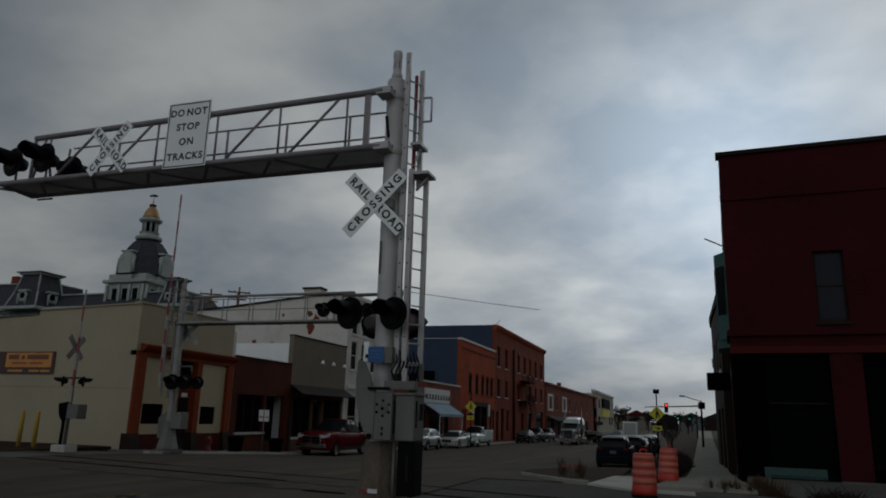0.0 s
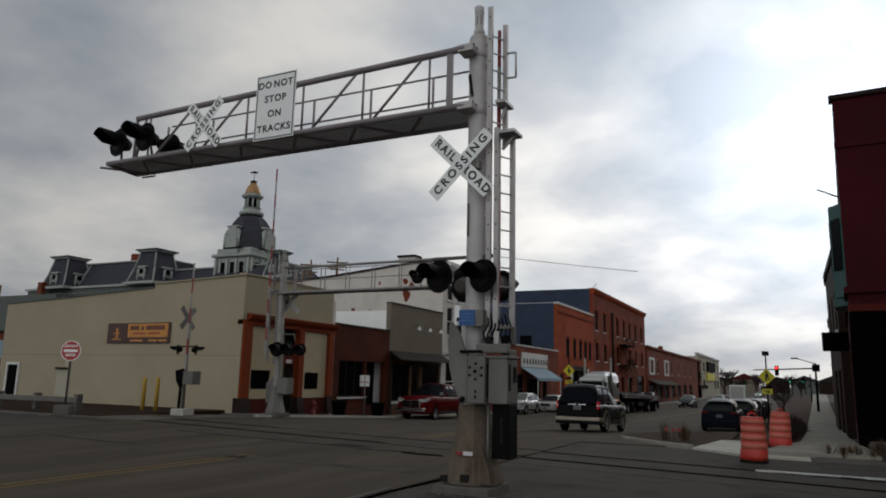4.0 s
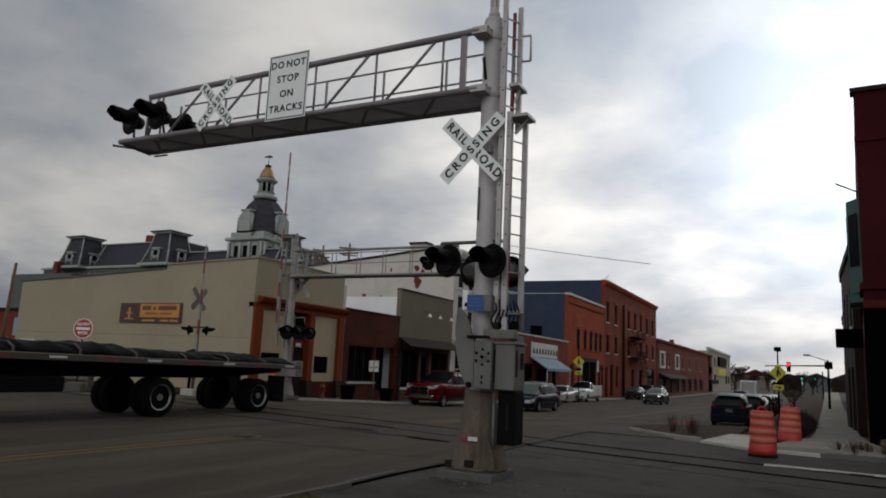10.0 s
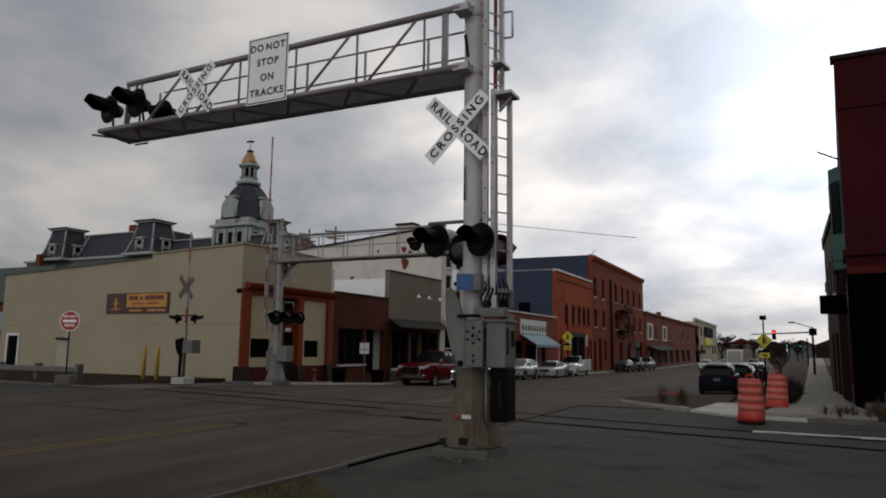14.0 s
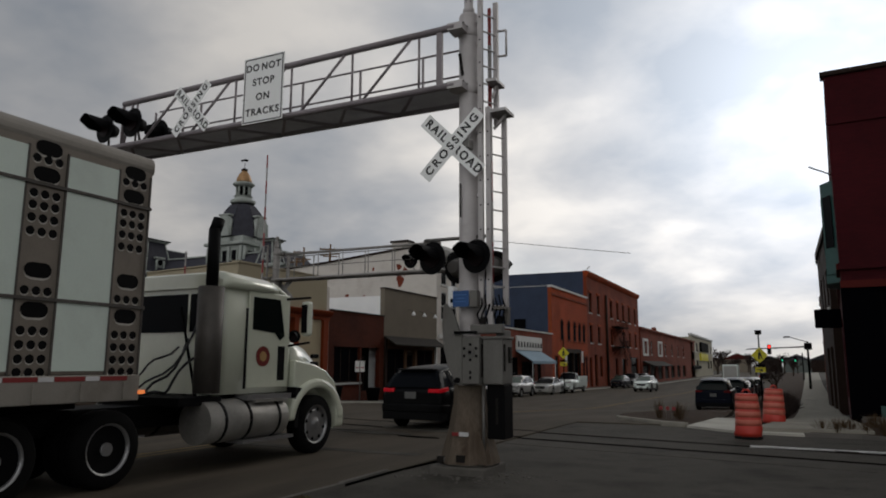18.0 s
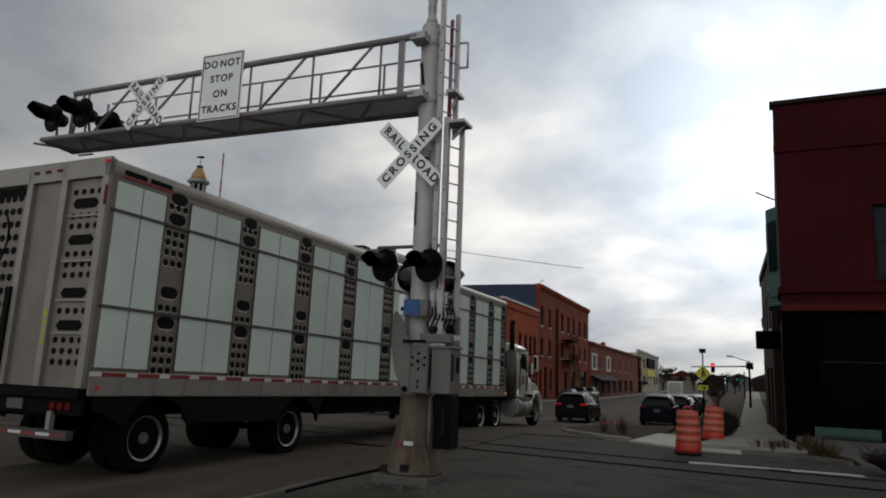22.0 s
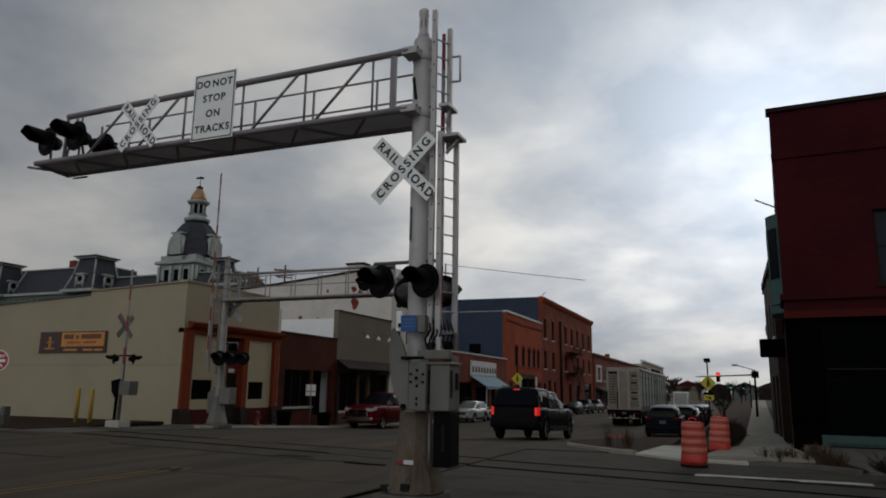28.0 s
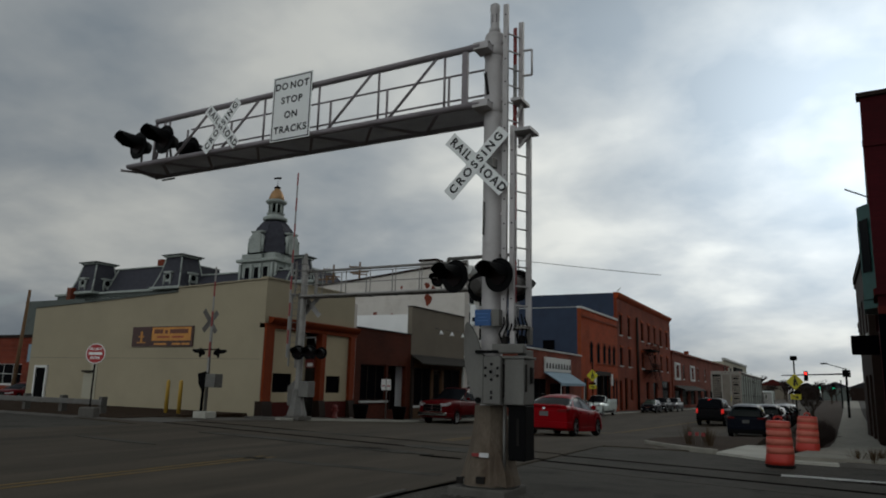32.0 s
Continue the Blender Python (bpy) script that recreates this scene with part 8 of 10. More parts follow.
        if fog:
            part("fog_lamp", wrap_strip(half, W, L / 2 - 0.12, L / 2 + 0.02, hwf - 0.22, low + 0.22, low + 0.3, s, 0.035), "lamp_clear", t, "small clear fog lamp in a dark recess")
            part("fog_recess", wrap_strip(half, W, L / 2 - 0.16, L / 2 + 0.015, hwf - 0.32, low + 0.18, low + 0.35, s, 0.03), "trim_plastic", t)
            part("fog_slash", wrap_strip(half, W, L / 2 - 0.3, L / 2, hwf - 0.12, low + 0.4, low + 0.43, s, 0.014, rise=0.5), "chrome", t, "thin bright slash over the fog lamp")
        part("taillight", wrap_strip(half, W, -L / 2 + tail_back, -L / 2, hwr - tail_w, tail_z, tail_z + tail_h, s, rise=0.12), tail, t, "red tail light", bevel=0.008)
    bw = half(L / 2 - 0.1) * W / 2
    zb0, zb1 = bumper_z or (low + 0.06, low + 0.3)
    part("front_bumper", wrap_bumper(half, W, wb / 2 + r * 1.22, L / 2, zb0, zb1), bumper or trim or colour, t, bevel=0.035)
    part("grille", box(B(), -bw * 0.55, bw * 0.55, L / 2 - 0.05, L / 2 + 0.02, grille_z - 0.08, grille_z + 0.16), "trim_plastic", t, bevel=0.015)
    part("grille_bar", box(B(), -bw * 0.5, bw * 0.5, L / 2 + 0.02, L / 2 + 0.032, grille_z + 0.02, grille_z + 0.05), "chrome", t)
    part("rear_bumper", wrap_bumper(half, W, -wb / 2 - r * 1.22, -L / 2, zb0 + 0.02, zb1 + 0.02), bumper or trim or colour, t, bevel=0.035)
    part("plate", box(B(), -0.16, 0.16, -L / 2 - 0.03, -L / 2 - 0.005, rear_plate - 0.08, rear_plate + 0.08), "plate_grey", t, "plain pale registration plate")
    part("front_plate", box(B(), -0.16, 0.16, L / 2 + 0.06, L / 2 + 0.07, low + 0.12, low + 0.26), "plate_grey", t, "plain pale registration plate")
    if rails:
        for s in (1, -1):
            bm = B()
            a, b = roof_span
            za, zm = at(a + 0.2, 1.2)[2], at((a + b) / 2, 1.2)[2]
            xx = abs(at((a + b) / 2, 1.15)[0]) * s
            cyl(bm, (xx, a + 0.25, za + 0.01), (xx, a + 0.5, (za + zm) / 2 + 0.05), 0.018, n=6)
            cyl(bm, (xx, a + 0.5, (za + zm) / 2 + 0.05), (xx, (a + b) / 2, zm + 0.05), 0.018, n=6)
            cyl(bm, (xx, (a + b) / 2, zm + 0.05), (xx, b - 0.5, zm + 0.04), 0.018, n=6)
            cyl(bm, (xx, b - 0.5, zm + 0.04), (xx, b - 0.3, zm - 0.02), 0.018, n=6)
            part("roof_rail", bm, "alloy" if colour == "car_paint_white" else "trim_plastic", t)
    return t


WID = [(-2.6, 0.91), (-2.5, 0.95), (-2.3, 0.975), (-1.9, 0.993), (-1.2, 1.0), (1.2, 1.0), (1.8, 0.985), (2.2, 0.95), (2.45, 0.87), (2.6, 0.76)]


WID_BLUNT = [(-2.6, 0.91), (-2.5, 0.955), (-2.3, 0.98), (-1.9, 0.995), (-1.2, 1.0), (1.5, 1.0), (2.0, 0.985), (2.3, 0.955), (2.5, 0.9), (2.6, 0.84)]


def scaled(table, k):
    return [(a * k, b) for a, b in table]


def suv_old(label):
    """Boxy dark sport-utility with tan lower trim."""
    L, W = 4.9, 1.87
    tops = [(-2.45, 1.0), (-2.4, 1.1), (-0.5, 1.12), (0.75, 1.13), (0.95, 1.14), (1.6, 1.1), (2.2, 1.03), (2.38, 0.95), (2.45, 0.8)]
    roofs = [(-2.42, 1.12), (-2.3, 1.5), (-2.1, 1.82), (-1.7, 1.88), (-0.3, 1.90), (0.05, 1.86), (0.35, 1.73), (1.1, 1.14)]
    belt = [(-2.42, 1.1), (1.2, 1.13)]
    t = car("sport_utility", label, "car_paint_black", L, W, 1.83, 2.89, 0.375, tops, scaled(WID_BLUNT, 0.95), belt, roofs, [(-2.25, -2.02, 0.1), (-1.35, -1.15, 0.1), (-0.35, -0.32, 0.1), (0.95, 0.2, 0.1)], (-2.15, 0.25), low=0.3, trim="car_paint_tan", sill="trim_plastic", tail="tail_dim", tail_z=0.88, tail_h=0.3, tail_w=0.1, tail_back=0.12, glass="glass_grey", rails=True, rear_plate=0.93, spokes=10, bumper_z=(0.4, 0.56), lamp_z=1.0)
    part("bumper_lip", wrap_bumper(lerp_table(scaled(WID_BLUNT, 0.95)), W, -1.95, -2.45, 0.3, 0.415, 0.015, 0.05), "trim_plastic", t, "black lower bumper edge", bevel=0.02)
    part("step_pad", box(B(), -0.42, 0.42, -2.515, -2.44, 0.58, 0.6), "trim_plastic", t)
    part("chrome_strip", box(B(), -0.36, 0.36, -2.475, -2.445, 1.03, 1.075), "chrome", t, "chrome strip over the plate", bevel=0.01)
    part("badge", cyl(B(), (0, -2.475, 1.06), (0, -2.485, 1.06), 0.05, n=14), "alloy_dark", t)
    part("plate_recess", box(B(), -0.3, 0.3, -2.458, -2.44, 0.8, 1.02), "trim_plastic", t)
    part("wiper", box(B(), -0.3, 0.25, -2.44, -2.42, 1.2, 1.22), "trim_plastic", t)
    half = lerp_table(scaled(WID_BLUNT, 0.95))
    at = glasshouse(belt, roofs, 0.9 * W / 2, 0.68 * W / 2, -2.42, 1.1)
    for s in (1, -1):
        x = half(-2.4) * W / 2
        for z0, z1, m, lb in ((0.91, 0.99, "tail_on", "lit red lower lamp"), (1.0, 1.05, "lamp_clear", "clear reversing lamp between the red ones"), (1.07, 1.16, "tail_on", "lit red upper lamp")):
            part("lamp_cell", wrap_strip(half, W, -2.4, -2.45, x - 0.09, z0, z1, s, 0.018), m, t, lb)
        part("step_bar", box(B(), *sorted((s * 0.9, s * 0.96)), -0.95, 0.95, 0.3, 0.33), "alloy", t, "thin bright step bar")
        # bright bar added in place of the body's reflection round the window
        bm = B()
        loop = [(-1.28, 0.06), (-1.2, 0.5), (-1.08, 0.92), (-0.4, 0.93), (0.1, 0.92)]
        for (ya, sa), (yb, sb) in zip(loop, loop[1:]):
            beam(bm, at(ya, sa, s, 0.016), at(yb, sb, s, 0.016), 0.014)
        part("window_bright_line", bm, "alloy", t, "thin bright line modelled for the reflection round the side window")
    part("trailer_hitch", box(B(), -0.12, 0.12, -2.6, -2.4, 0.34, 0.42), "trim_plastic", t)
    part("exhaust", cyl(B(), (-0.55, -2.6, 0.27), (-0.55, -2.3, 0.3), 0.04, n=8), "alloy_dark", t)
    return t


def crossover(name, label, colour, H=1.62, lamps="lamp_clear", tail="tail_dim", L=4.35, wb=2.61, W=1.79, r=0.335, rails=False, bright_trim=False, rim="alloy", screen="screen_sheen_glass", bars=False):
    h = H / 1.62
    s = L / 4.35
    tops = [(-2.17 * s, 0.9 * h), (-2.1 * s, 1.02 * h), (-1.2 * s, 1.06 * h), (0.4 * s, 1.05 * h), (1.1 * s, 1.055 * h), (1.6 * s, 1.035 * h), (1.9 * s, 0.99 * h), (2.05 * s, 0.945 * h), (2.13 * s, 0.89 * h), (2.17 * s, 0.8 * h)]
    roofs = [(-2.12 * s, 1.03 * h), (-2.02 * s, 1.24 * h), (-1.84 * s, 1.47 * h), (-1.3 * s, 1.56 * h), (-0.4 * s, 1.60 * h), (0.0, 1.585 * h), (0.35 * s, 1.49 * h), (1.25 * s, 1.02 * h)]
    t = car(name, label, colour, L, W, H, wb, r, tops, scaled(WID_BLUNT, L / 5.2), [(-2.12 * s, 1.02 * h), (-1.2 * s, 1.05 * h), (1.25 * s, 0.98 * h)], roofs, [(-2.0 * s, -1.8 * s, 0.2 * s), (-1.32 * s, -1.5 * s, 0.16 * s), (-0.2 * s, -0.18 * s, 0.08), (1.08 * s, 0.18 * s, 0.09)], (-1.9 * s, 0.12 * s), low=0.22, lamps=lamps, tail=tail, tail_z=0.91 * h, tail_h=0.085, tail_w=0.34, tail_back=0.36, lamp_h=0.075, lamp_z=0.83 * h, lamp_back=0.5, lamp_rise=0.28, rim=rim, spokes=10 if rim == "alloy" else 5, rails=rails, rear_plate=0.84, trim="trim_plastic", bumper=colour, bumper_z=(0.4, 0.6), grille_z=0.66 * h, screen=screen, fog=True, glass="glass_grey" if colour == "car_paint_black" else "car_glass")
    for k in range(3):
        part("grille_bar", box(B(), -W / 2 * 0.44, W / 2 * 0.44, L / 2 + 0.02, L / 2 + 0.03, (0.6 + 0.06 * k) * h, (0.6 + 0.06 * k) * h + 0.014), "chrome", t)
    for y, z0, z1, d in ((-L / 2, 0.24, 0.42, -1), (L / 2, 0.24, 0.36, 1)):
        part("lower_skirt", wrap_bumper(lerp_table(scaled(WID_BLUNT, L / 5.2)), W, y - d * 0.3, y, z0, z1 + 0.02, 0.01, 0.05), "trim_plastic", t, bevel=0.03)
    part("spoiler", box(B(), -W / 2 * 0.6, W / 2 * 0.6, -2.0 * s, -1.74 * s, 1.455 * h, 1.49 * h), colour, t, bevel=0.012)
    if bars:
        for y in (-0.95 * s, -0.05 * s):
            part("cross_bar", box(B(), -0.6 * W / 2 - 0.08, 0.6 * W / 2 + 0.08, y - 0.03, y + 0.03, 1.66 * h, 1.685 * h), "trim_plastic", t, "black roof cross bar", bevel=0.01)
            for sd in (1, -1):
                part("bar_foot", box(B(), *sorted((sd * 0.55 * W / 2, sd * 0.64 * W / 2)), y - 0.04, y + 0.04, 1.58 * h, 1.66 * h), "trim_plastic", t)
    if bright_trim:
        for sd in (1, -1):
            at = glasshouse([(-2.12 * s, 1.02 * h), (-1.2 * s, 1.05 * h), (1.25 * s, 0.98 * h)], roofs, 0.9 * W / 2, 0.68 * W / 2, -2.12 * s, 1.25 * s)
            loop = [(1.12, 0.12), (0.62, 0.9), (0.2, 0.93), (-0.6, 0.93), (-1.4, 0.9), (-1.5, 0.55), (-1.36, 0.1), (-0.6, 0.06), (0.4, 0.06), (1.12, 0.12)]
            bm = B()
            for (ya, sa), (yb, sb) in zip(loop, loop[1:]):
                beam(bm, at(ya * s, sa, sd, 0.016), at(yb * s, sb, sd, 0.016), 0.018)
            part("window_bright_line", bm, "chrome", t, "thin bright window surround")
    return t


def minivan(label):
    L, W = 5.1, 1.99
    tops = [(-2.55, 0.95), (-2.48, 1.05), (-1.2, 1.08), (0.9, 1.02), (1.5, 0.96), (2.1, 0.84), (2.4, 0.72), (2.55, 0.58)]
    roofs = [(-2.5, 1.06), (-2.36, 1.4), (-2.2, 1.62), (-1.8, 1.71), (-0.6, 1.75), (0.3, 1.71), (0.65, 1.60), (1.75, 0.96)]
    t = car("minivan", label, "car_paint_navy", L, W, 1.75, 3.03, 0.335, tops, WID, [(-2.5, 1.05), (1.75, 0.96)], roofs, [(-2.35, -2.15, 0.14), (-1.05, -1.0, 0.08), (0.2, 0.15, 0.09), (1.55, 0.5, 0.08)], (-2.25, 0.42), low=0.2, tail_z=0.85, tail_h=0.4, tail_w=0.12, glass="glass_grey", rails=True, lamps="lamp_clear", screen="screen_sheen_glass", category="car")
    for s in (1, -1):
        part("side_moulding", box(B(), *sorted((s * 0.98, s * 1.0)), -1.1, 1.05, 0.52, 0.545), "chrome", t)
    return t


def sedan(name, label, colour, tail="tail_dim", k=1.0, rim="alloy"):
    L, W, up = 4.84 * k, 1.84, 1.04
    tops = [(-2.44, 0.72), (-2.4, 0.92), (-2.32, 1.06), (-2.0, 1.06), (-1.2, 1.03), (0.4, 0.97), (1.0, 0.96), (1.7, 0.91), (2.15, 0.82), (2.36, 0.7), (2.44, 0.56)]
    roofs = [(-1.95, 1.05), (-1.5, 1.22), (-1.0, 1.39), (-0.5, 1.465), (-0.1, 1.475), (0.25, 1.43), (0.55, 1.31), (1.32, 0.96)]
    tops, roofs = [(a * k, b * up) for a, b in tops], [(a * k, b * up) for a, b in roofs]
    belt = [(a * k, b * up) for a, b in [(-1.95, 1.03), (-1.2, 1.0), (1.32, 0.95)]]
    t = car(name, label, colour, L, W, 1.5, 2.88 * k, 0.335, tops, scaled(WID, 0.95 * k), belt, roofs, [(-1.6 * k, -1.15 * k, 0.3), (-0.32 * k, -0.3 * k, 0.07), (1.15 * k, 0.48 * k, 0.08)], (-1.2 * k, 0.42 * k), low=0.19, hb=0.88, hr=0.62, tail=tail, tail_z=0.84, tail_h=0.1, tail_w=0.36, lamp_h=0.09, rim=rim, sill=colour, rear_plate=0.78, glass="glass_grey")
    for s in (1, -1):
        bm = B()
        pts = [(-1.75, 1.03), (-1.45, 1.16), (-1.0, 1.31), (-0.5, 1.375), (0.0, 1.385), (0.35, 1.32), (0.75, 1.16), (1.2, 0.95)]
        hb, hr = 0.88 * W / 2, 0.62 * W / 2
        at = glasshouse(belt, roofs, hb, hr, -1.95 * k, 1.32 * k)
        for (ya, _), (yb, _) in zip(pts, pts[1:]):
            beam(bm, at(ya * k, 0.93, s, 0.02), at(yb * k, 0.93, s, 0.02), 0.022)
        part("window_bright_line", bm, "chrome", t)
    part("boot_lip", box(B(), -W / 2 * 0.72, W / 2 * 0.72, -L / 2 + 0.0, -L / 2 + 0.16, 1.03, 1.075), colour, t, bevel=0.015)
    part("badge", box(B(), -0.05, 0.05, -L / 2 - 0.012, -L / 2 + 0.02, 0.93, 1.0), "chrome", t, "small bright badge")
    part("rear_diffuser", box(B(), -W / 2 * 0.45, W / 2 * 0.45, -L / 2 - 0.04, -L / 2 + 0.1, 0.22, 0.31), "trim_plastic", t, bevel=0.03)
    part("roof_fin", slab(B(), [(-1.0, 1.36), (-0.8, 1.4), (-0.95, 1.46)], -0.02, 0.02, "x"), colour, t)
    return t


def pickup(name, label, colour, cap=False, L=5.9, W=2.0, wb=3.68, tail="tail_dim", crew=True, H=1.95, group="", rim="alloy", bright=False, f=0.0):
    """f: how far the cab sits forward on its frame."""
    h = H / 1.95
    deck = 1.26 * h
    tops = [(-L / 2, 1.1 * h), (-L / 2 + 0.06, deck), (-0.2, deck), (0.9 + f, 1.28 * h), (1.25 + f, 1.3 * h), (1.7 + f, 1.29 * h), (L / 2 - 0.35, 1.24 * h), (L / 2 - 0.12, 1.17 * h), (L / 2 - 0.03, 1.08 * h), (L / 2, 0.85 * h)]
    y0 = (-1.35 if crew else -0.5) + f
    roofs = [(y0, deck + 0.02), (y0 + 0.08, 1.72 * h), (y0 + 0.24, 1.91 * h), (y0 + 0.6, 1.94 * h), (0.0 + f, 1.95 * h), (0.22 + f, 1.9 * h), (1.3 + f, 1.3 * h)]
    t = car(name, label, colour, L, W, H, wb, 0.39, tops, scaled(WID_BLUNT, L / 5.2), [(y0, deck), (1.3 + f, 1.29 * h)], roofs, [(y0 + 0.06, y0 + 0.12, 0.2)] + ([(-0.35 + f, -0.38 + f, 0.12)] if crew else []) + [(0.98 + f, 0.17 + f, 0.12)], (y0 + 0.1, 0.16 + f), low=0.36, hb=0.93, hr=0.74, tail=tail, tail_z=0.9 * h, tail_h=0.3, tail_w=0.12, grille_z=0.82, category="pickup truck", rim=rim, glass="glass_grey", group=group, rear_plate=0.62)
    part("chrome_bumper", box(B(), -W / 2 * 0.9, W / 2 * 0.9, L / 2 - 0.05, L / 2 + 0.13, 0.5, 0.72), "chrome", t, "chrome front bumper", bevel=0.04)
    if bright:
        g = part("grille_surround", box(B(), -0.62, 0.62, L / 2 - 0.03, L / 2 + 0.05, 0.74, 1.16), "chrome", t, "chrome cross-bar grille", bevel=0.04)
        for sx in (-1, 1):
            for z0, z1 in ((0.78, 0.93), (0.97, 1.12)):
                part("grille_mesh", box(B(), *sorted((sx * 0.05, sx * 0.56)), L / 2 + 0.05, L / 2 + 0.058, z0, z1), "black", g)
    part("rear_step", box(B(), -W / 2 * 0.9, W / 2 * 0.9, -L / 2 - 0.16, -L / 2 + 0.02, 0.52, 0.7), "trim_plastic", t, bevel=0.03)
    for s in (1, -1):
        part("running_board", box(B(), *sorted((s * (W / 2 - 0.12), s * (W / 2 + 0.08))), -1.3, 1.0, 0.36, 0.43), "trim_plastic", t, bevel=0.015)
    if cap:
        ya, yb = -L / 2 + 0.04, y0 - 0.04
        croof = [(ya, deck + 0.02), (ya + 0.2, 1.78 * h), (ya + 0.34, 1.96 * h), (yb - 0.3, 2.0 * h), (yb - 0.08, 1.98 * h), (yb, deck + 0.3)]
        at = glasshouse([(ya, deck), (yb, deck)], croof, 0.93 * W / 2, 0.8 * W / 2, ya, yb)
        cabin(t, at, ya, yb, colour, [(ya + 0.16, ya + 0.3, 0.3), (yb - 0.1, yb - 0.1, 0.2)], (ya + 0.28, yb - 0.04), glass="glass_grey")
        for s in (1, -1):
            part("roof_bar", cyl(B(), (s * 0.66, ya + 0.5, 2.01 * h), (s * 0.66, yb - 0.25, 2.03 * h), 0.018, n=6), "trim_plastic", t)
        part("window_sticker", slab(B(), [(-2.66, 1.48), (-2.6, 1.44), (-2.52, 1.5), (-2.5, 1.58), (-2.55, 1.6), (-2.57, 1.68), (-2.63, 1.66), (-2.68, 1.58)], 0.955, 0.962, "x"), "sign_white", t, "small white sticker on the canopy window")
        part("brake_lamp", box(B(), -0.12, 0.12, ya + 0.26, ya + 0.3, 1.86 * h, 1.9 * h), tail, t)
    else:
        part("bed_floor", box(B(), -W / 2 + 0.16, W / 2 - 0.16, -L / 2 + 0.1, y0 - 0.05, deck + 0.016, deck + 0.022), "trim_plastic", t, "dark open load bed")
        for s in (1, -1):
            part("bed_rail", box(B(), *sorted((s * (W / 2 - 0.17), s * (W / 2 - 0.06))), -L / 2 + 0.05, y0 - 0.05, deck - 0.02, deck + 0.06), colour, t, bevel=0.02)
    return t


def work_truck(label):
    """White pickup with a service body of side lockers behind its cab."""
    t = pickup("work_truck", label, "car_paint_white", crew=False, L=6.5, wb=4.1, H=1.98, group="parked pickups")
    for s in (1, -1):
        b = part("side_locker", box(B(), *sorted((s * 0.62, s * 1.03)), -3.2, -0.2, 0.62, 1.62), "car_paint_white", t, "white steel side lockers", bevel=0.02)
        for y in (-3.1, -2.15, -1.15):
            d = part("locker_door", box(B(), *sorted((s * 1.03, s * 1.045)), y, y + 0.85, 0.95, 1.55), "car_paint_white", b, bevel=0.006)
            part("latch", box(B(), *sorted((s * 1.045, s * 1.06)), y + 0.38, y + 0.47, 1.2, 1.26), "black", b)
    part("tailgate", box(B(), -0.62, 0.62, -3.22, -3.15, 0.75, 1.5), "car_paint_white", t, bevel=0.01)
    return t

# ---- heavy trucks; local origin under the front axle, forward +y ----
def round_box(bm, x0, x1, y0, y1, z0, z1, r=0.12, axis="y"):
    """A bar with rounded long edges along axis."""
    n, pts = 4, []
    a0, a1, b0, b1 = (x0, x1, z0, z1) if axis == "y" else (y0, y1, z0, z1)
    for cx, cz, s in ((a1 - r, b1 - r, 0), (a0 + r, b1 - r, 90), (a0 + r, b0 + r, 180), (a1 - r, b0 + r, 270)):
        for k in range(n + 1):
            a = radians(s + 90 * k / n)
            pts.append((cx + r * math.cos(a), cz + r * math.sin(a)))
    return slab(bm, pts, *((y0, y1) if axis == "y" else (x0, x1)), "y" if axis == "y" else "x")


def tandem(t, y, r=0.5, half=0.93, rim="alloy"):
    for s in (1, -1):
        wheel(t, s * half, y, r, 0.3, s, rim, -1)
        wheel(t, s * (half - 0.33), y, r, 0.28, s, "black", -1)
    part("axle", cyl(B(), (-half, y, r), (half, y, r), 0.07, n=8), "black", t)


def loft_sections(rows):
    """A shell through cross-sections of equal count, closed round and at its ends."""
    bm = B()
    rings = [[bm.verts.new(p) for p in row] for row in rows]
    n = len(rings[0])
    for a, b in zip(rings, rings[1:]):
        for k in range(n):
            bm.faces.new((a[k], a[(k + 1) % n], b[(k + 1) % n], b[k])).smooth = True
    bm.faces.new(rings[0])
    bm.faces.new(rings[-1][::-1])
    return bm


def section(y, hw, z0, z1, r=0.16, top=0.9):
    return [(hw, y, z0), (hw, y, z0 + (z1 - z0) * 0.55), (hw * (0.5 + top / 2), y, z1 - r), (hw * top - r * 0.4, y, z1 - r * 0.25), (hw * top - r * 1.4, y, z1), (-hw * top + r * 1.4, y, z1), (-hw * top + r * 0.4, y, z1 - r * 0.25), (-hw * (0.5 + top / 2), y, z1 - r), (-hw, y, z0 + (z1 - z0) * 0.55), (-hw, y, z0)]


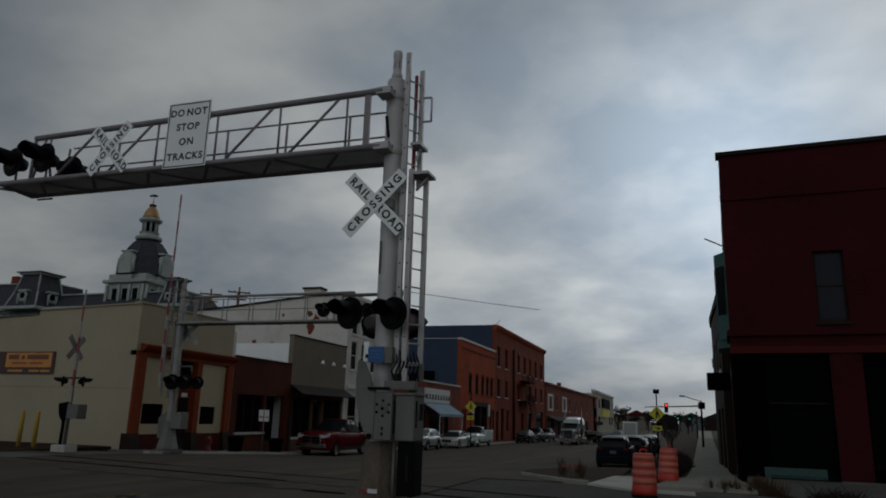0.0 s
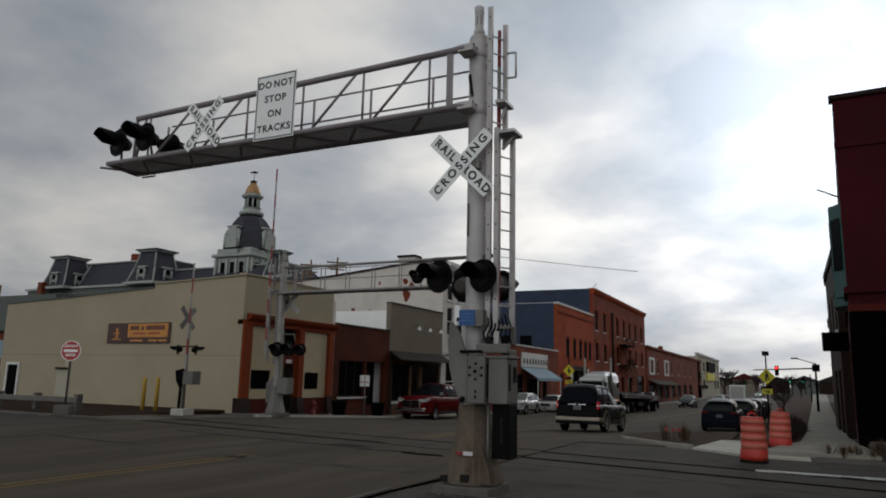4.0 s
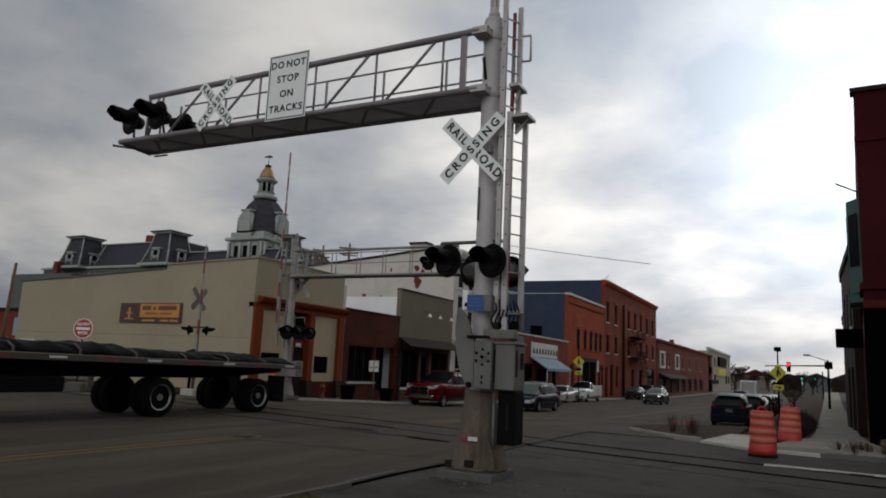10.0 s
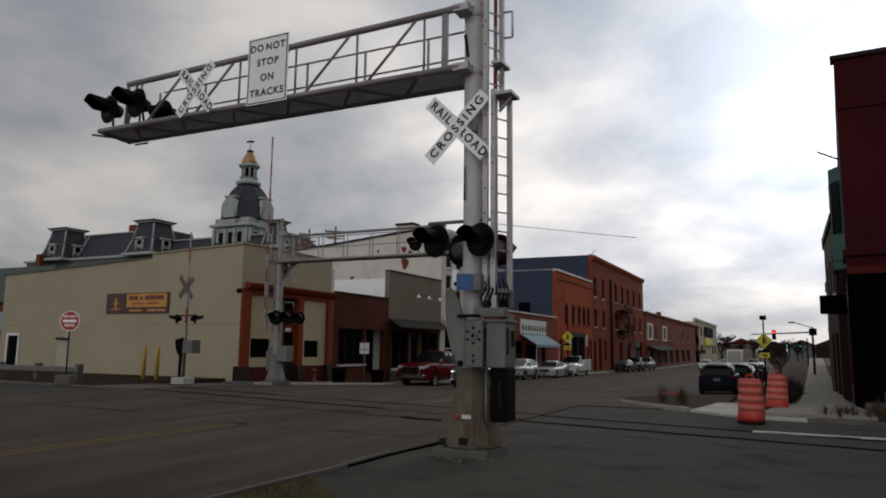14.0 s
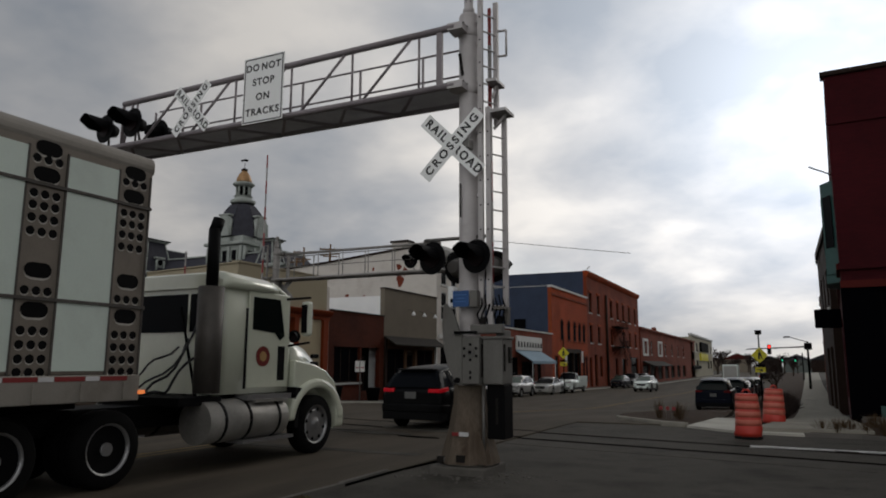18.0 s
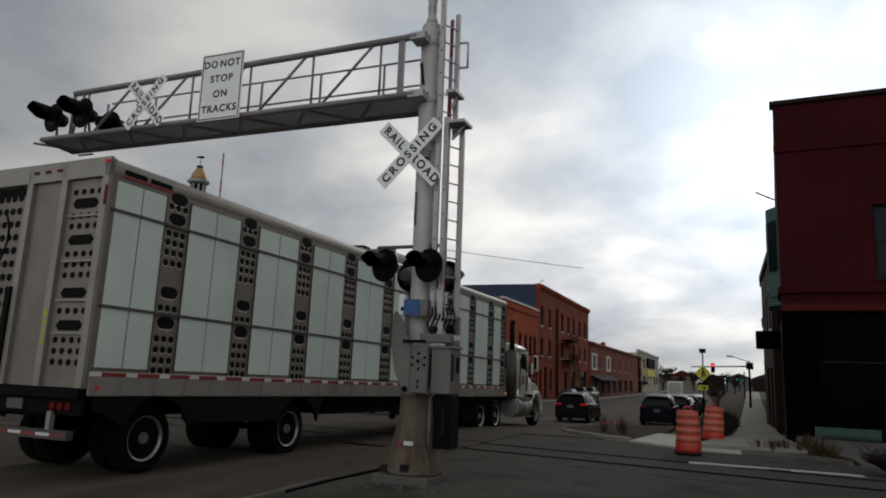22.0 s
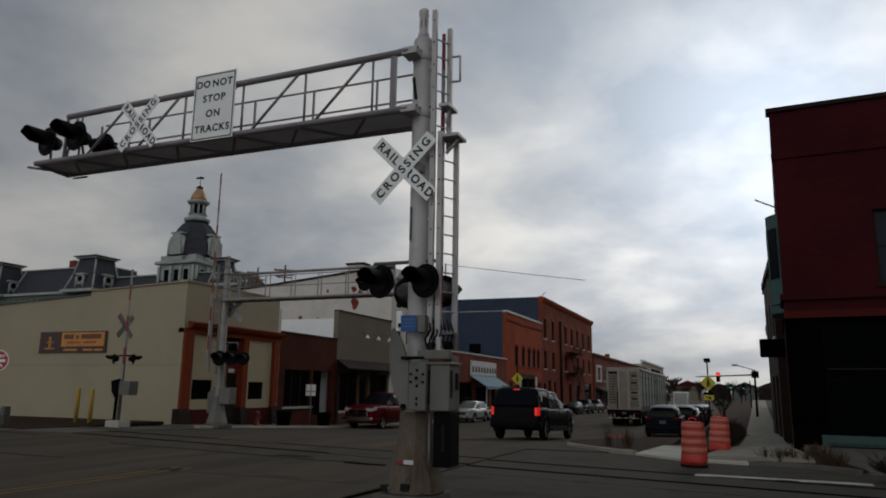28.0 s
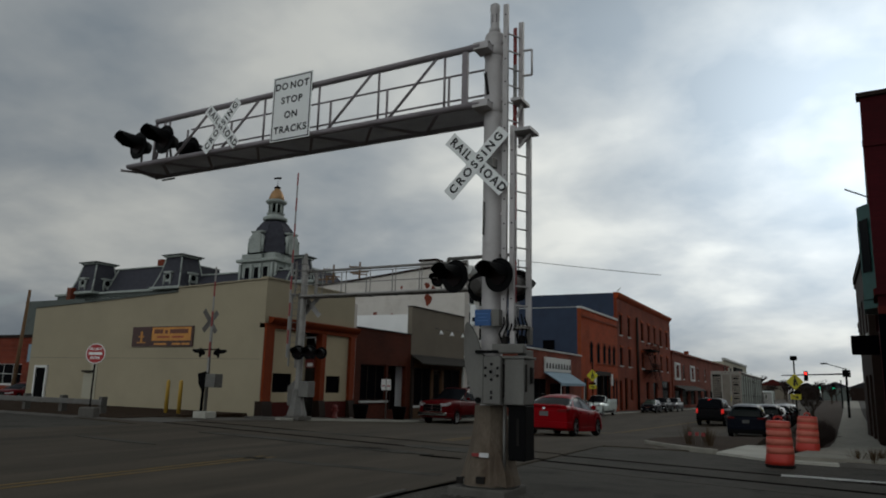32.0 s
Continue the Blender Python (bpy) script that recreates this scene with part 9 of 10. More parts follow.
def flatbed_truck():
    t = thing("flatbed_truck", "grey long-nosed sleeper truck with tarped flatbed trailer", "truck")
    c = "car_paint_truck_grey"
    part("hood", loft_sections([section(1.02, 0.62, 1.0, 1.9, 0.12), section(0.6, 0.68, 1.0, 1.96, 0.14), (section(-0.2, 0.86, 1.0, 2.03, 0.16)), section(-0.95, 1.0, 1.0, 2.1, 0.18)]), c, t, "long sloping grey hood")
    part("grille", box(B(), -0.56, 0.56, 1.02, 1.1, 0.92, 1.88), "chrome_dull", t, "tall chrome radiator surround", bevel=0.03)
    for k in range(9):
        x = -0.456 + k * 0.114
        part("grille_slat", box(B(), x - 0.042, x + 0.042, 1.1, 1.115, 0.97, 1.8), "black", t)
    part("bumper", round_box(B(), -1.2, 1.2, 1.15, 1.4, 0.36, 0.86, 0.08), "chrome_dull", t, "deep chrome bumper")
    part("red_strip", box(B(), 0.2, 0.62, 1.16, 1.25, 0.87, 0.93), "stripe_red", t, "red strip on the bumper")
    part("bumper_plate", box(B(), -0.18, 0.18, 1.401, 1.41, 0.5, 0.66), "plate_grey", t, "plain pale plate")
    for s in (1, -1):
        # fender over the front wheel
        out = [(0.75 * math.cos(a) * 1.05, 0.55 + 0.72 * math.sin(a)) for a in np.linspace(-0.15, math.pi - 0.1, 14)]
        inn = [(0.63 * math.cos(a) * 1.05, 0.55 + 0.6 * math.sin(a)) for a in np.linspace(math.pi - 0.1, -0.15, 14)]
        part("fender", slab(B(), out + inn, *sorted((s * 0.62, s * 1.2)), "x"), c, t, "rounded grey front fender", bevel=0.03)
        wheel(t, s * 1.02, 0.0, 0.52, 0.3, s, "alloy", 0)
        part("headlight", cyl(B(), (s * 0.82, 0.98, 1.22), (s * 0.82, 1.14, 1.22), 0.15, 0.13, n=14), "chrome_dull", t)
        part("headlight_lens", cyl(B(), (s * 0.82, 1.14, 1.22), (s * 0.82, 1.155, 1.22), 0.12, n=14), "headlamp", t)
        # stacks
        st = part("exhaust_pipe", cyl(B(), (s * 1.12, -3.02, 0.9), (s * 1.12, -3.02, 4.72), 0.085, n=12), "tank_alu", t, "tall dull steel exhaust stack")
        part("heat_shield", cyl(B(), (s * 1.12, -3.02, 1.2), (s * 1.12, -3.02, 3.3), 0.12, n=12), "grille_steel", st)
        part("air_cleaner", cyl(B(), (s * 1.1, -0.85, 1.35), (s * 1.1, -0.85, 2.05), 0.15, n=16), c, t)
        part("fuel_tank", cyl(B(), (s * 0.98, -2.5, 0.72), (s * 0.98, -5.6, 0.72), 0.32, n=18), "tank_alu", t, "dull aluminium fuel tank")
        for y in (-3.0, -4.3, -5.3):
            part("tank_band", cyl(B(), (s * 0.98, y, 0.72), (s * 0.98, y + 0.06, 0.72), 0.328, n=18), "chrome", t)
        part("step_box", box(B(), *sorted((s * 0.8, s * 1.22)), -2.2, -1.2, 0.42, 0.95), "grille_steel", t, bevel=0.02)
        part("mirror", box(B(), *sorted((s * 1.24, s * 1.38)), -1.1, -1.03, 2.15, 2.68), "tank_alu", t, bevel=0.02)
        part("mirror_arm", cyl(B(), (s * 1.0, -1.06, 2.66), (s * 1.34, -1.06, 2.66), 0.02, n=6), "tank_alu", t)
        part("mirror_arm", cyl(B(), (s * 1.0, -1.06, 2.15), (s * 1.34, -1.06, 2.18), 0.02, n=6), "tank_alu", t)
        part("vent_window", box(B(), *sorted((s * 1.05, s * 1.068)), -1.5, -1.3, 2.12, 2.6), "car_glass", t, bevel=0.01)
        part("cab_side_window", box(B(), *sorted((s * 1.055, s * 1.07)), -2.2, -1.6, 2.12, 2.7), "car_glass", t, bevel=0.01)
        part("sleeper_window", box(B(), *sorted((s * 1.225, s * 1.24)), -5.2, -4.5, 2.25, 2.7), "car_glass", t, bevel=0.02)
        for k in range(14):
            y = -1.15 - k * 0.31
            x = 1.06 if y > -3.0 else 1.225
            part("marker_lamp", box(B(), *sorted((s * x, s * (x + 0.02))), y, y + 0.1, 1.18, 1.225), "marker_amber" if k % 2 else "marker_white", t)
        for k in range(4):
            part("marker_lamp", box(B(), *sorted((s * 1.08, s * 1.1)), -0.98, -0.92, 1.2 + k * 0.22, 1.25 + k * 0.22), "marker_amber", t)
    part("cab", loft_sections([section(-0.92, 1.02, 0.95, 2.12, 0.12), section(-1.15, 1.04, 0.95, 2.75, 0.14), section(-1.55, 1.05, 0.95, 3.08, 0.18), section(-2.2, 1.06, 0.95, 3.34, 0.2), section(-3.0, 1.07, 0.95, 3.5, 0.2)]), c, t)
    part("windscreen", slab(B(), [(-0.9, 2.13), (-0.87, 2.13), (-1.1, 2.66), (-1.14, 2.66)], -0.9, 0.9, "x"), "car_glass", t)
    part("visor", slab(B(), [(-0.82, 2.7), (-0.78, 2.78), (-1.5, 3.1), (-1.53, 3.0)], -1.0, 1.0, "x"), c, t, bevel=0.02)
    part("sleeper", loft_sections([section(-3.12, 1.18, 1.15, 3.42, 0.3, 0.86), section(-3.3, 1.22, 1.15, 3.55, 0.34, 0.84), section(-3.7, 1.23, 1.15, 3.6, 0.34, 0.84), section(-5.35, 1.23, 1.15, 3.6, 0.34, 0.84), section(-5.5, 1.2, 1.15, 3.52, 0.34, 0.84)]), c, t, "tall grey sleeper box")
    for x in (-0.8, -0.4, 0, 0.4, 0.8):
        part("roof_lamp", box(B(), x - 0.05, x + 0.05, -1.6, -1.5, 3.1, 3.15), "lamp_clear", t, bevel=0.01)
    for s in (1, -1):
        # door shut lines, handle and a black block as shade in the sleeper gap
        for y in (-1.15, -2.42):
            part("door_seam", box(B(), *sorted((s * 1.03, s * 1.072)), y - 0.008, y + 0.008, 1.05, 2.75), "trim_plastic", t)
        part("door_handle", box(B(), *sorted((s * 1.06, s * 1.1)), -2.35, -2.2, 1.7, 1.82), "black", t, bevel=0.01)
        part("cab_gap_shade", box(B(), *sorted((s * 0.9, s * 1.09)), -3.12, -2.98, 1.0, 3.2), "black", t)
        part("running_board", box(B(), *sorted((s * 0.85, s * 1.24)), -5.4, -0.95, 0.36, 0.42), "chrome", t, bevel=0.01)
        part("hood_vent", box(B(), *sorted((s * 0.86, s * 0.93)), -0.25, -0.1, 1.78, 1.82), "black", t)
    part("number_mark", box(B(), 0.735, 0.9, -0.1, 0.35, 1.6, 1.72), "black", t, "black unreadable door number bars")
    part("frame", box(B(), -0.45, 0.45, -9.6, 0.9, 0.68, 0.98), "black", t)
    part("fifth_wheel", box(B(), -0.5, 0.5, -8.8, -7.6, 1.0, 1.2), "black", t)
    for s in (1, -1):
        db = part("deck_box", box(B(), *sorted((s * 0.5, s * 1.22)), -6.9, -5.75, 0.48, 0.98), "trailer_rail", t, "bright aluminium tool box", bevel=0.015)
        part("latch", box(B(), *sorted((s * 1.22, s * 1.235)), -6.36, -6.28, 0.66, 0.76), "black", db)
        for z in (2.95, 3.12, 2.1):
            part("sleeper_seam", box(B(), *sorted((s * 1.2, s * 1.236)), -5.3, -3.35, z - 0.006, z + 0.006), "trim_plastic", t)
    tandem(t, -7.7)
    tandem(t, -9.15)
    # trailer
    y0, y1 = -6.6, -23.3
    deck = part("trailer_deck", slab(B(), [(y0, 1.52), (y0, 1.3), (-9.8, 1.22), (-11.5, 0.98), (-20.5, 0.98), (y1, 1.2), (y1, 1.42)], -0.5, 0.5, "x"), "trim_plastic", t, "dark flatbed trailer frame")
    part("decking", slab(B(), [(y0, 1.52), (y1, 1.42), (y1, 1.36), (y0, 1.44)], -1.25, 1.25, "x"), "black", deck)
    for s in (1, -1):
        part("side_rail", slab(B(), [(y0, 1.54), (y1, 1.44), (y1, 1.32), (y0, 1.40)], *sorted((s * 1.25, s * 1.3)), "x"), "grille_steel", deck, "dark scuffed steel side rail")
        part("rail_edge", slab(B(), [(y0 - 2.2, 1.546), (y1, 1.456), (y1, 1.436), (y0 - 2.2, 1.526)], *sorted((s * 1.29, s * 1.308)), "x"), "trailer_rail", deck, "thin pale strip along the top of the side rail")
        part("tool_rack", box(B(), *sorted((s * 0.6, s * 1.18)), -15.4, -12.9, 0.66, 1.0), "black", deck, bevel=0.03)
        part("winch_bar", box(B(), *sorted((s * 1.12, s * 1.2)), -11.2, -9.9, 0.86, 0.95), "black", deck)
        for k in range(13):
            y = y0 - 0.6 - k * 1.28
            part("reflector", box(B(), *sorted((s * 1.3, s * 1.306)), y - 0.42, y, 1.44 - 0.0055 * k, 1.49 - 0.0055 * k), "stripe_red" if k % 2 else "stripe_white", deck)
        for y in (-11.9, -12.15):
            part("landing_leg", box(B(), *sorted((s * 0.75, s * 0.88)), y - 0.06, y + 0.06, 0.32, 1.05), "black", deck)
        part("leg_foot", box(B(), *sorted((s * 0.65, s * 0.98)), -12.2, -11.8, 0.26, 0.32), "black", deck)
        part("rear_flap", box(B(), *sorted((s * 0.6, s * 1.25)), -22.65, -22.6, 0.3, 1.1), "rubber", deck)
    tandem(t, -18.15)
    tandem(t, -21.75)
    # load: long pile under black tarps, lower to the back, with straps
    rng = random.Random(5)
    prev = y0 + 0.1
    for k in range(11):
        a, b = prev, prev - 1.52
        h0 = 0.34 * (1 - k / 14) + (0.1 if k % 3 else 0.17)
        rows = []
        lean = rng.uniform(-0.1, 0.1)
        for j in range(9):
            y = a + (b - a) * j / 8
            sag = 0.72 if j in (0, 8) else 1.0
            hh = h0 * sag * (0.85 + 0.15 * math.cos(j * 1.7 + k * 2.1))
            z = 1.53 - (y0 - y) * 0.0055
            w = 1.2 + rng.uniform(-0.04, 0.03)
            side = [(1.0, 0.0), (0.99, 0.45), (0.86, 0.82), (0.6, 0.92), (0.25 + lean, 1.0), (-0.1, 0.93), (-0.45, 0.97), (-0.75, 0.86), (-0.97, 0.5), (-1.0, 0.0)]
            rows.append([(w * u, y, z + (hh * v + rng.uniform(-0.035, 0.035) if v else 0.0)) for u, v in side])
        part("tarped_load", loft_sections(rows), "tarp", deck, "wrinkled black tarp over the load")
        if k:
            z = 1.53 - (y0 - a) * 0.0055
            hh = h0 * 0.78
            bm = B()
            pts = [(1.29, a, z - 0.12), (1.25, a, z + hh * 0.5), (1.02, a, z + hh * 0.95), (0.0, a, z + hh * 1.08), (-1.02, a, z + hh * 0.95), (-1.25, a, z + hh * 0.5), (-1.29, a, z - 0.12)]
            for p, q in zip(pts, pts[1:]):
                beam(bm, p, q, 0.1 if k == 1 else 0.06, 0.012)
            part("strap", bm, "strap_yellow" if k == 1 else "grille_steel", deck, "taut yellow webbing strap" if k == 1 else "")
        prev = b
    part("load_lamp", box(B(), 1.2, 1.27, y0 - 1.0, y0 - 0.8, 1.62, 1.76), "tail_dim", deck, "small red lamp beside the load")
    # overhanging red flag
    part("flag_pole", cyl(B(), (0.9, y1, 1.5), (0.9, y1 - 1.0, 1.55), 0.04, n=6), "black", deck)
    part("warning_flag", box(B(), 0.55, 1.1, y1 - 1.05, y1 - 1.02, 1.1, 1.6), "flag_red", deck, "bright red warning flag")
    return t


def cattle_truck():
    t = thing("livestock_truck", "white day-cab truck with white and aluminium livestock trailer", "truck")
    c = "car_paint_cab_white"
    part("hood", loft_sections([section(0.76, 0.74, 0.8, 1.22, 0.16), section(0.7, 0.82, 0.8, 1.45, 0.2), section(0.5, 0.9, 0.85, 1.69, 0.22), section(0.05, 0.98, 1.1, 1.93, 0.22), section(-0.35, 1.02, 1.1, 2.03, 0.2), section(-0.6, 1.03, 1.1, 2.07, 0.18)]), c, t, "rounded white hood")
    part("grille", slab(B(), [(0.75, 0.75), (0.81, 0.75), (0.78, 1.3), (0.72, 1.3)], -0.5, 0.5, "x"), "chrome", t)
    part("bumper", round_box(B(), -1.18, 1.18, 0.6, 0.84, 0.4, 0.82, 0.1), c, t)
    for s in (1, -1):
        out = [(0.82 * math.cos(a), 0.55 + 0.78 * math.sin(a)) for a in np.linspace(0.05, math.pi - 0.1, 14)]
        inn = [(0.66 * math.cos(a), 0.55 + 0.62 * math.sin(a)) for a in np.linspace(math.pi - 0.1, 0.05, 14)]
        part("fender", slab(B(), out + inn, *sorted((s * 0.7, s * 1.22)), "x"), c, t, "white front fender", bevel=0.05)
        skin = [(-0.62, 1.0), (-0.62, 1.66), (-0.1, 1.6), (0.3, 1.48), (0.6, 1.27), (0.74, 0.95), (0.76, 0.72)] + [(0.74 * math.cos(a), 0.55 + 0.7 * math.sin(a)) for a in np.linspace(0.25, math.pi - 0.5, 12)]
        part("splash_guard", slab(B(), [(-0.66, 0.5), (-0.56, 0.5), (-0.5, 1.0), (-0.4, 1.16), (-0.66, 1.2)], *sorted((s * 0.75, s * 1.2)), "x"), "trim_plastic", t, "black guard behind the wheel")
        part("fender_skin", slab(B(), skin, *sorted((s * 0.72, s * 1.14)), "x"), c, t, "white flank of the hood", bevel=0.05)
        wheel(t, s * 1.03, 0.0, 0.52, 0.3, s, "alloy", 0)
        part("headlight", box(B(), *sorted((s * 0.72, s * 1.0)), 0.58, 0.78, 1.0, 1.28), "lamp_clear", t, bevel=0.04)
        for k in range(2):
            part("hood_vent", box(B(), *sorted((s * 0.97, s * 1.035)), 0.02, 0.22, 1.56 + k * 0.14, 1.64 + k * 0.14), "black", t, bevel=0.02)
        part("door", box(B(), *sorted((s * 1.03, s * 1.065)), -1.78, -0.72, 1.2, 2.8), c, t, bevel=0.02)
        part("door_window", slab(B(), [(-0.86, 2.08), (-0.98, 2.0), (-1.12, 2.12), (-1.68, 2.16), (-1.68, 2.7), (-1.0, 2.7)], *sorted((s * 1.066, s * 1.075)), "x"), "car_glass", t)
        part("door_slot", box(B(), *sorted((s * 1.066, s * 1.075)), -1.02, -0.84, 1.32, 1.9), "black", t, "dark slot in the door", bevel=0.02)
        part("grab_bar", cyl(B(), (s * 1.1, -1.86, 1.2), (s * 1.1, -1.86, 2.5), 0.02, n=6), "black", t)
        mr = part("mirror", box(B(), *sorted((s * 1.22, s * 1.4)), -0.62, -0.48, 2.08, 2.7), c, t, "white-backed mirror", bevel=0.05)
        part("mirror_face", box(B(), *sorted((s * 1.25, s * 1.37)), -0.64, -0.62, 2.14, 2.64), "black", mr, bevel=0.005)
        part("mirror_arm", cyl(B(), (s * 1.0, -0.85, 2.72), (s * 1.42, -0.6, 2.76), 0.02, n=6), "black", t)
        part("mirror_arm", cyl(B(), (s * 1.0, -0.75, 1.9), (s * 1.42, -0.6, 1.97), 0.02, n=6), "black", t)
        part("fuel_tank", cyl(B(), (s * 0.98, -0.95, 0.72), (s * 0.98, -2.75, 0.72), 0.33, n=22), "tank_alu", t, "dull aluminium fuel tank")
        for y in (-1.15, -1.85, -2.4):
            part("tank_band", cyl(B(), (s * 0.98, y, 0.72), (s * 0.98, y - 0.06, 0.72), 0.338, n=18), "black", t)
        part("step", box(B(), *sorted((s * 0.9, s * 1.25)), -2.0, -0.75, 0.36, 0.41), "alloy", t)
        part("step_plate", box(B(), *sorted((s * 0.98, s * 1.27)), -1.75, -0.95, 0.98, 1.03), "tank_alu", t)
        part("step", box(B(), *sorted((s * 0.95, s * 1.22)), -1.9, -0.8, 1.02, 1.1), "alloy", t)
    d = part("door_emblem", cyl(B(), (1.066, -1.4, 1.72), (1.073, -1.4, 1.72), 0.17, n=20), "emblem_red", t, "round dark red and gold door emblem")
    part("emblem_centre", cyl(B(), (1.0735, -1.4, 1.72), (1.077, -1.4, 1.72), 0.085, n=14), "emblem_gold", d)
    part("cab", loft_sections([section(-0.55, 1.0, 1.12, 2.08, 0.12), section(-0.85, 1.03, 1.12, 2.74, 0.16), section(-1.1, 1.05, 1.12, 2.93, 0.18), section(-1.7, 1.06, 1.12, 3.0, 0.2), section(-2.22, 1.06, 1.12, 3.0, 0.2), section(-2.32, 1.02, 1.12, 2.95, 0.2)]), c, t, "white day cab")
    part("windscreen", slab(B(), [(-0.54, 2.1), (-0.5, 2.1), (-0.8, 2.7), (-0.85, 2.7)], -0.9, 0.9, "x"), "car_glass", t)
    part("rear_window", box(B(), -0.78, 0.78, -2.35, -2.32, 2.1, 2.72), "glass_grey", t, bevel=0.02)
    part("window_bar", box(B(), 0.3, 0.34, -2.365, -2.35, 2.1, 2.72), c, t, "white bar of the rear window")
    for x in (-0.7, -0.35, 0, 0.35, 0.7):
        part("roof_lamp", box(B(), x - 0.06, x + 0.06, -1.2, -1.07, 2.95, 3.0), "marker_amber", t)
    st = part("exhaust_pipe", cyl(B(), (1.0, -2.58, 2.7), (1.0, -2.58, 3.7), 0.095, n=14), "black", t, "black exhaust stack")
    part("muffler", cyl(B(), (1.0, -2.58, 1.15), (1.0, -2.58, 2.78), 0.2, n=18), "grille_steel", st, "dull steel muffler shield")
    part("elbow", cyl(B(), (1.0, -2.58, 3.66), (1.0, -2.5, 3.86), 0.095, n=12), "black", st)
    for k, (xa, za, xb, sag, zc) in enumerate(((0.72, 2.62, 0.35, 1.35, 1.5), (0.3, 1.95, 0.5, 1.2, 1.55), (0.1, 1.9, 0.15, 1.45, 1.5), (0.5, 1.7, 0.6, 1.15, 1.4))):
        bm = B()
        pts = []
        for j in range(13):
            u = j / 12
            pts.append(Vector((xa + (xb - xa) * u + 0.07 * math.sin(u * 9 + k), -2.38 - 1.47 * u, (za + (zc - za) * u) - 4 * u * (1 - u) * max(0.0, (za + zc) / 2 - sag) + 0.05 * math.sin(u * 14 + 2 * k))))
        tube(bm, pts, 0.018 + 0.004 * (k % 2))
        part("air_hose", bm, "hose", t, "slack black air hose")
    part("hose_post", beam(B(), Vector((0.62, -2.42, 1.1)), Vector((0.2, -2.42, 2.5)), 0.03), "black", t)
    part("cab_roof", loft_sections([section(-0.98, 1.0, 2.8, 2.94, 0.1), section(-1.2, 1.09, 2.8, 3.04, 0.1), section(-2.2, 1.1, 2.8, 3.08, 0.1), section(-2.4, 1.06, 2.8, 3.02, 0.1)]), c, t, "white rounded roof cap")
    part("visor", slab(B(), [(-0.7, 2.76), (-0.66, 2.8), (-1.1, 3.0), (-1.12, 2.95)], -0.98, 0.98, "x"), c, t, "white sun visor", bevel=0.01)
    part("deck_plate", box(B(), -0.6, 1.1, -3.2, -2.35, 0.98, 1.1), "black", t)
    part("frame", box(B(), -0.45, 0.45, -6.6, 0.8, 0.66, 0.98), "black", t)
    part("fifth_wheel", box(B(), -0.5, 0.5, -5.6, -4.4, 1.0, 1.12), "black", t)
    tandem(t, -4.3)
    tandem(t, -5.75)
    for s in (1, -1):
        part("mud_guard", box(B(), *sorted((s * 0.7, s * 1.25)), -6.5, -6.46, 0.35, 1.05), "rubber", t)
    # trailer box
    yf, yr, zb, zt, hw = -4.08, -20.72, 1.45, 4.42, 1.27
    box_ = part("trailer_box", box(B(), -hw, hw, yr, yf, zb, zt - 0.1), "trailer_alu", t, "aluminium livestock trailer body", bevel=0.02)
    part("trailer_roof", round_box(B(), -hw - 0.01, hw + 0.01, yr - 0.02, yf + 0.02, zt - 0.3, zt, 0.12), "trailer_rail", t, "dull rounded aluminium roof edge")
    # perforated columns, with white panels between them
    mids = (-4.36, -5.6, -7.24, -8.93, -10.5, -11.5, -12.65, -14.4, -16.1, -17.8, -19.5)
    edges = [(b + 0.25, a - 0.25) for a, b in zip(mids, mids[1:])] + [(yr + 0.06, -19.75)]
    nlev = ((zb + 0.05, 2.31), (2.35, 3.66), (3.70, zt - 0.32))
    for s in (1, -1):
        for a, b in edges:
            for z0, z1 in nlev:
                m = (a + b) / 2
                for u, v in ((a, m - 0.012), (m + 0.012, b)) if b - a > 0.8 else ((a, b),):
                    part("panel", box(B(), *sorted((s * hw, s * (hw + 0.012))), u, v, z0, z1), "trailer_white", box_, "white side panel")
        for z in (2.33, 3.68):
            part("seam_rail", box(B(), *sorted((s * hw, s * (hw + 0.03))), yr, yf, z - 0.02, z + 0.02), "grille_steel", box_)
        cols = [(y - 0.25, y + 0.25) for y in mids]
        for ci, (a, b) in enumerate(cols):
            bm, oval = B(), B()
            cm = (a + b) / 2
            for cz in (1.49, 1.64, 1.80, 1.96, 2.42, 3.11, 3.27, 3.42, 3.56, 3.98):
                for dx in (-0.14, 0.0, 0.14):
                    cyl(bm, (s * (hw - 0.01), cm + dx, cz), (s * (hw + 0.004), cm + dx, cz), 0.054, n=10)
            for ov in (2.2, 2.66, 3.8, 4.12):
                pts = [(cm + 0.08 + 0.09 * math.cos(q), ov + 0.09 * math.sin(q)) for q in np.linspace(-math.pi / 2, math.pi / 2, 6)] + [(cm - 0.08 + 0.09 * math.cos(q), ov + 0.09 * math.sin(q)) for q in np.linspace(math.pi / 2, 1.5 * math.pi, 6)]
                slab(oval, pts, *sorted((s * (hw - 0.01), s * (hw + 0.005))), "x")
            # pale discs set slightly lower paint the light on each hole's bottom edge
            glint = B()
            for cz in (1.49, 1.64, 1.80, 1.96, 2.42, 3.11, 3.27, 3.42, 3.56, 3.98):
                for dx in (-0.14, 0.0, 0.14):
                    cyl(glint, (s * (hw - 0.01), cm + dx, cz - 0.014), (s * (hw + 0.002), cm + dx, cz - 0.014), 0.056, n=10)
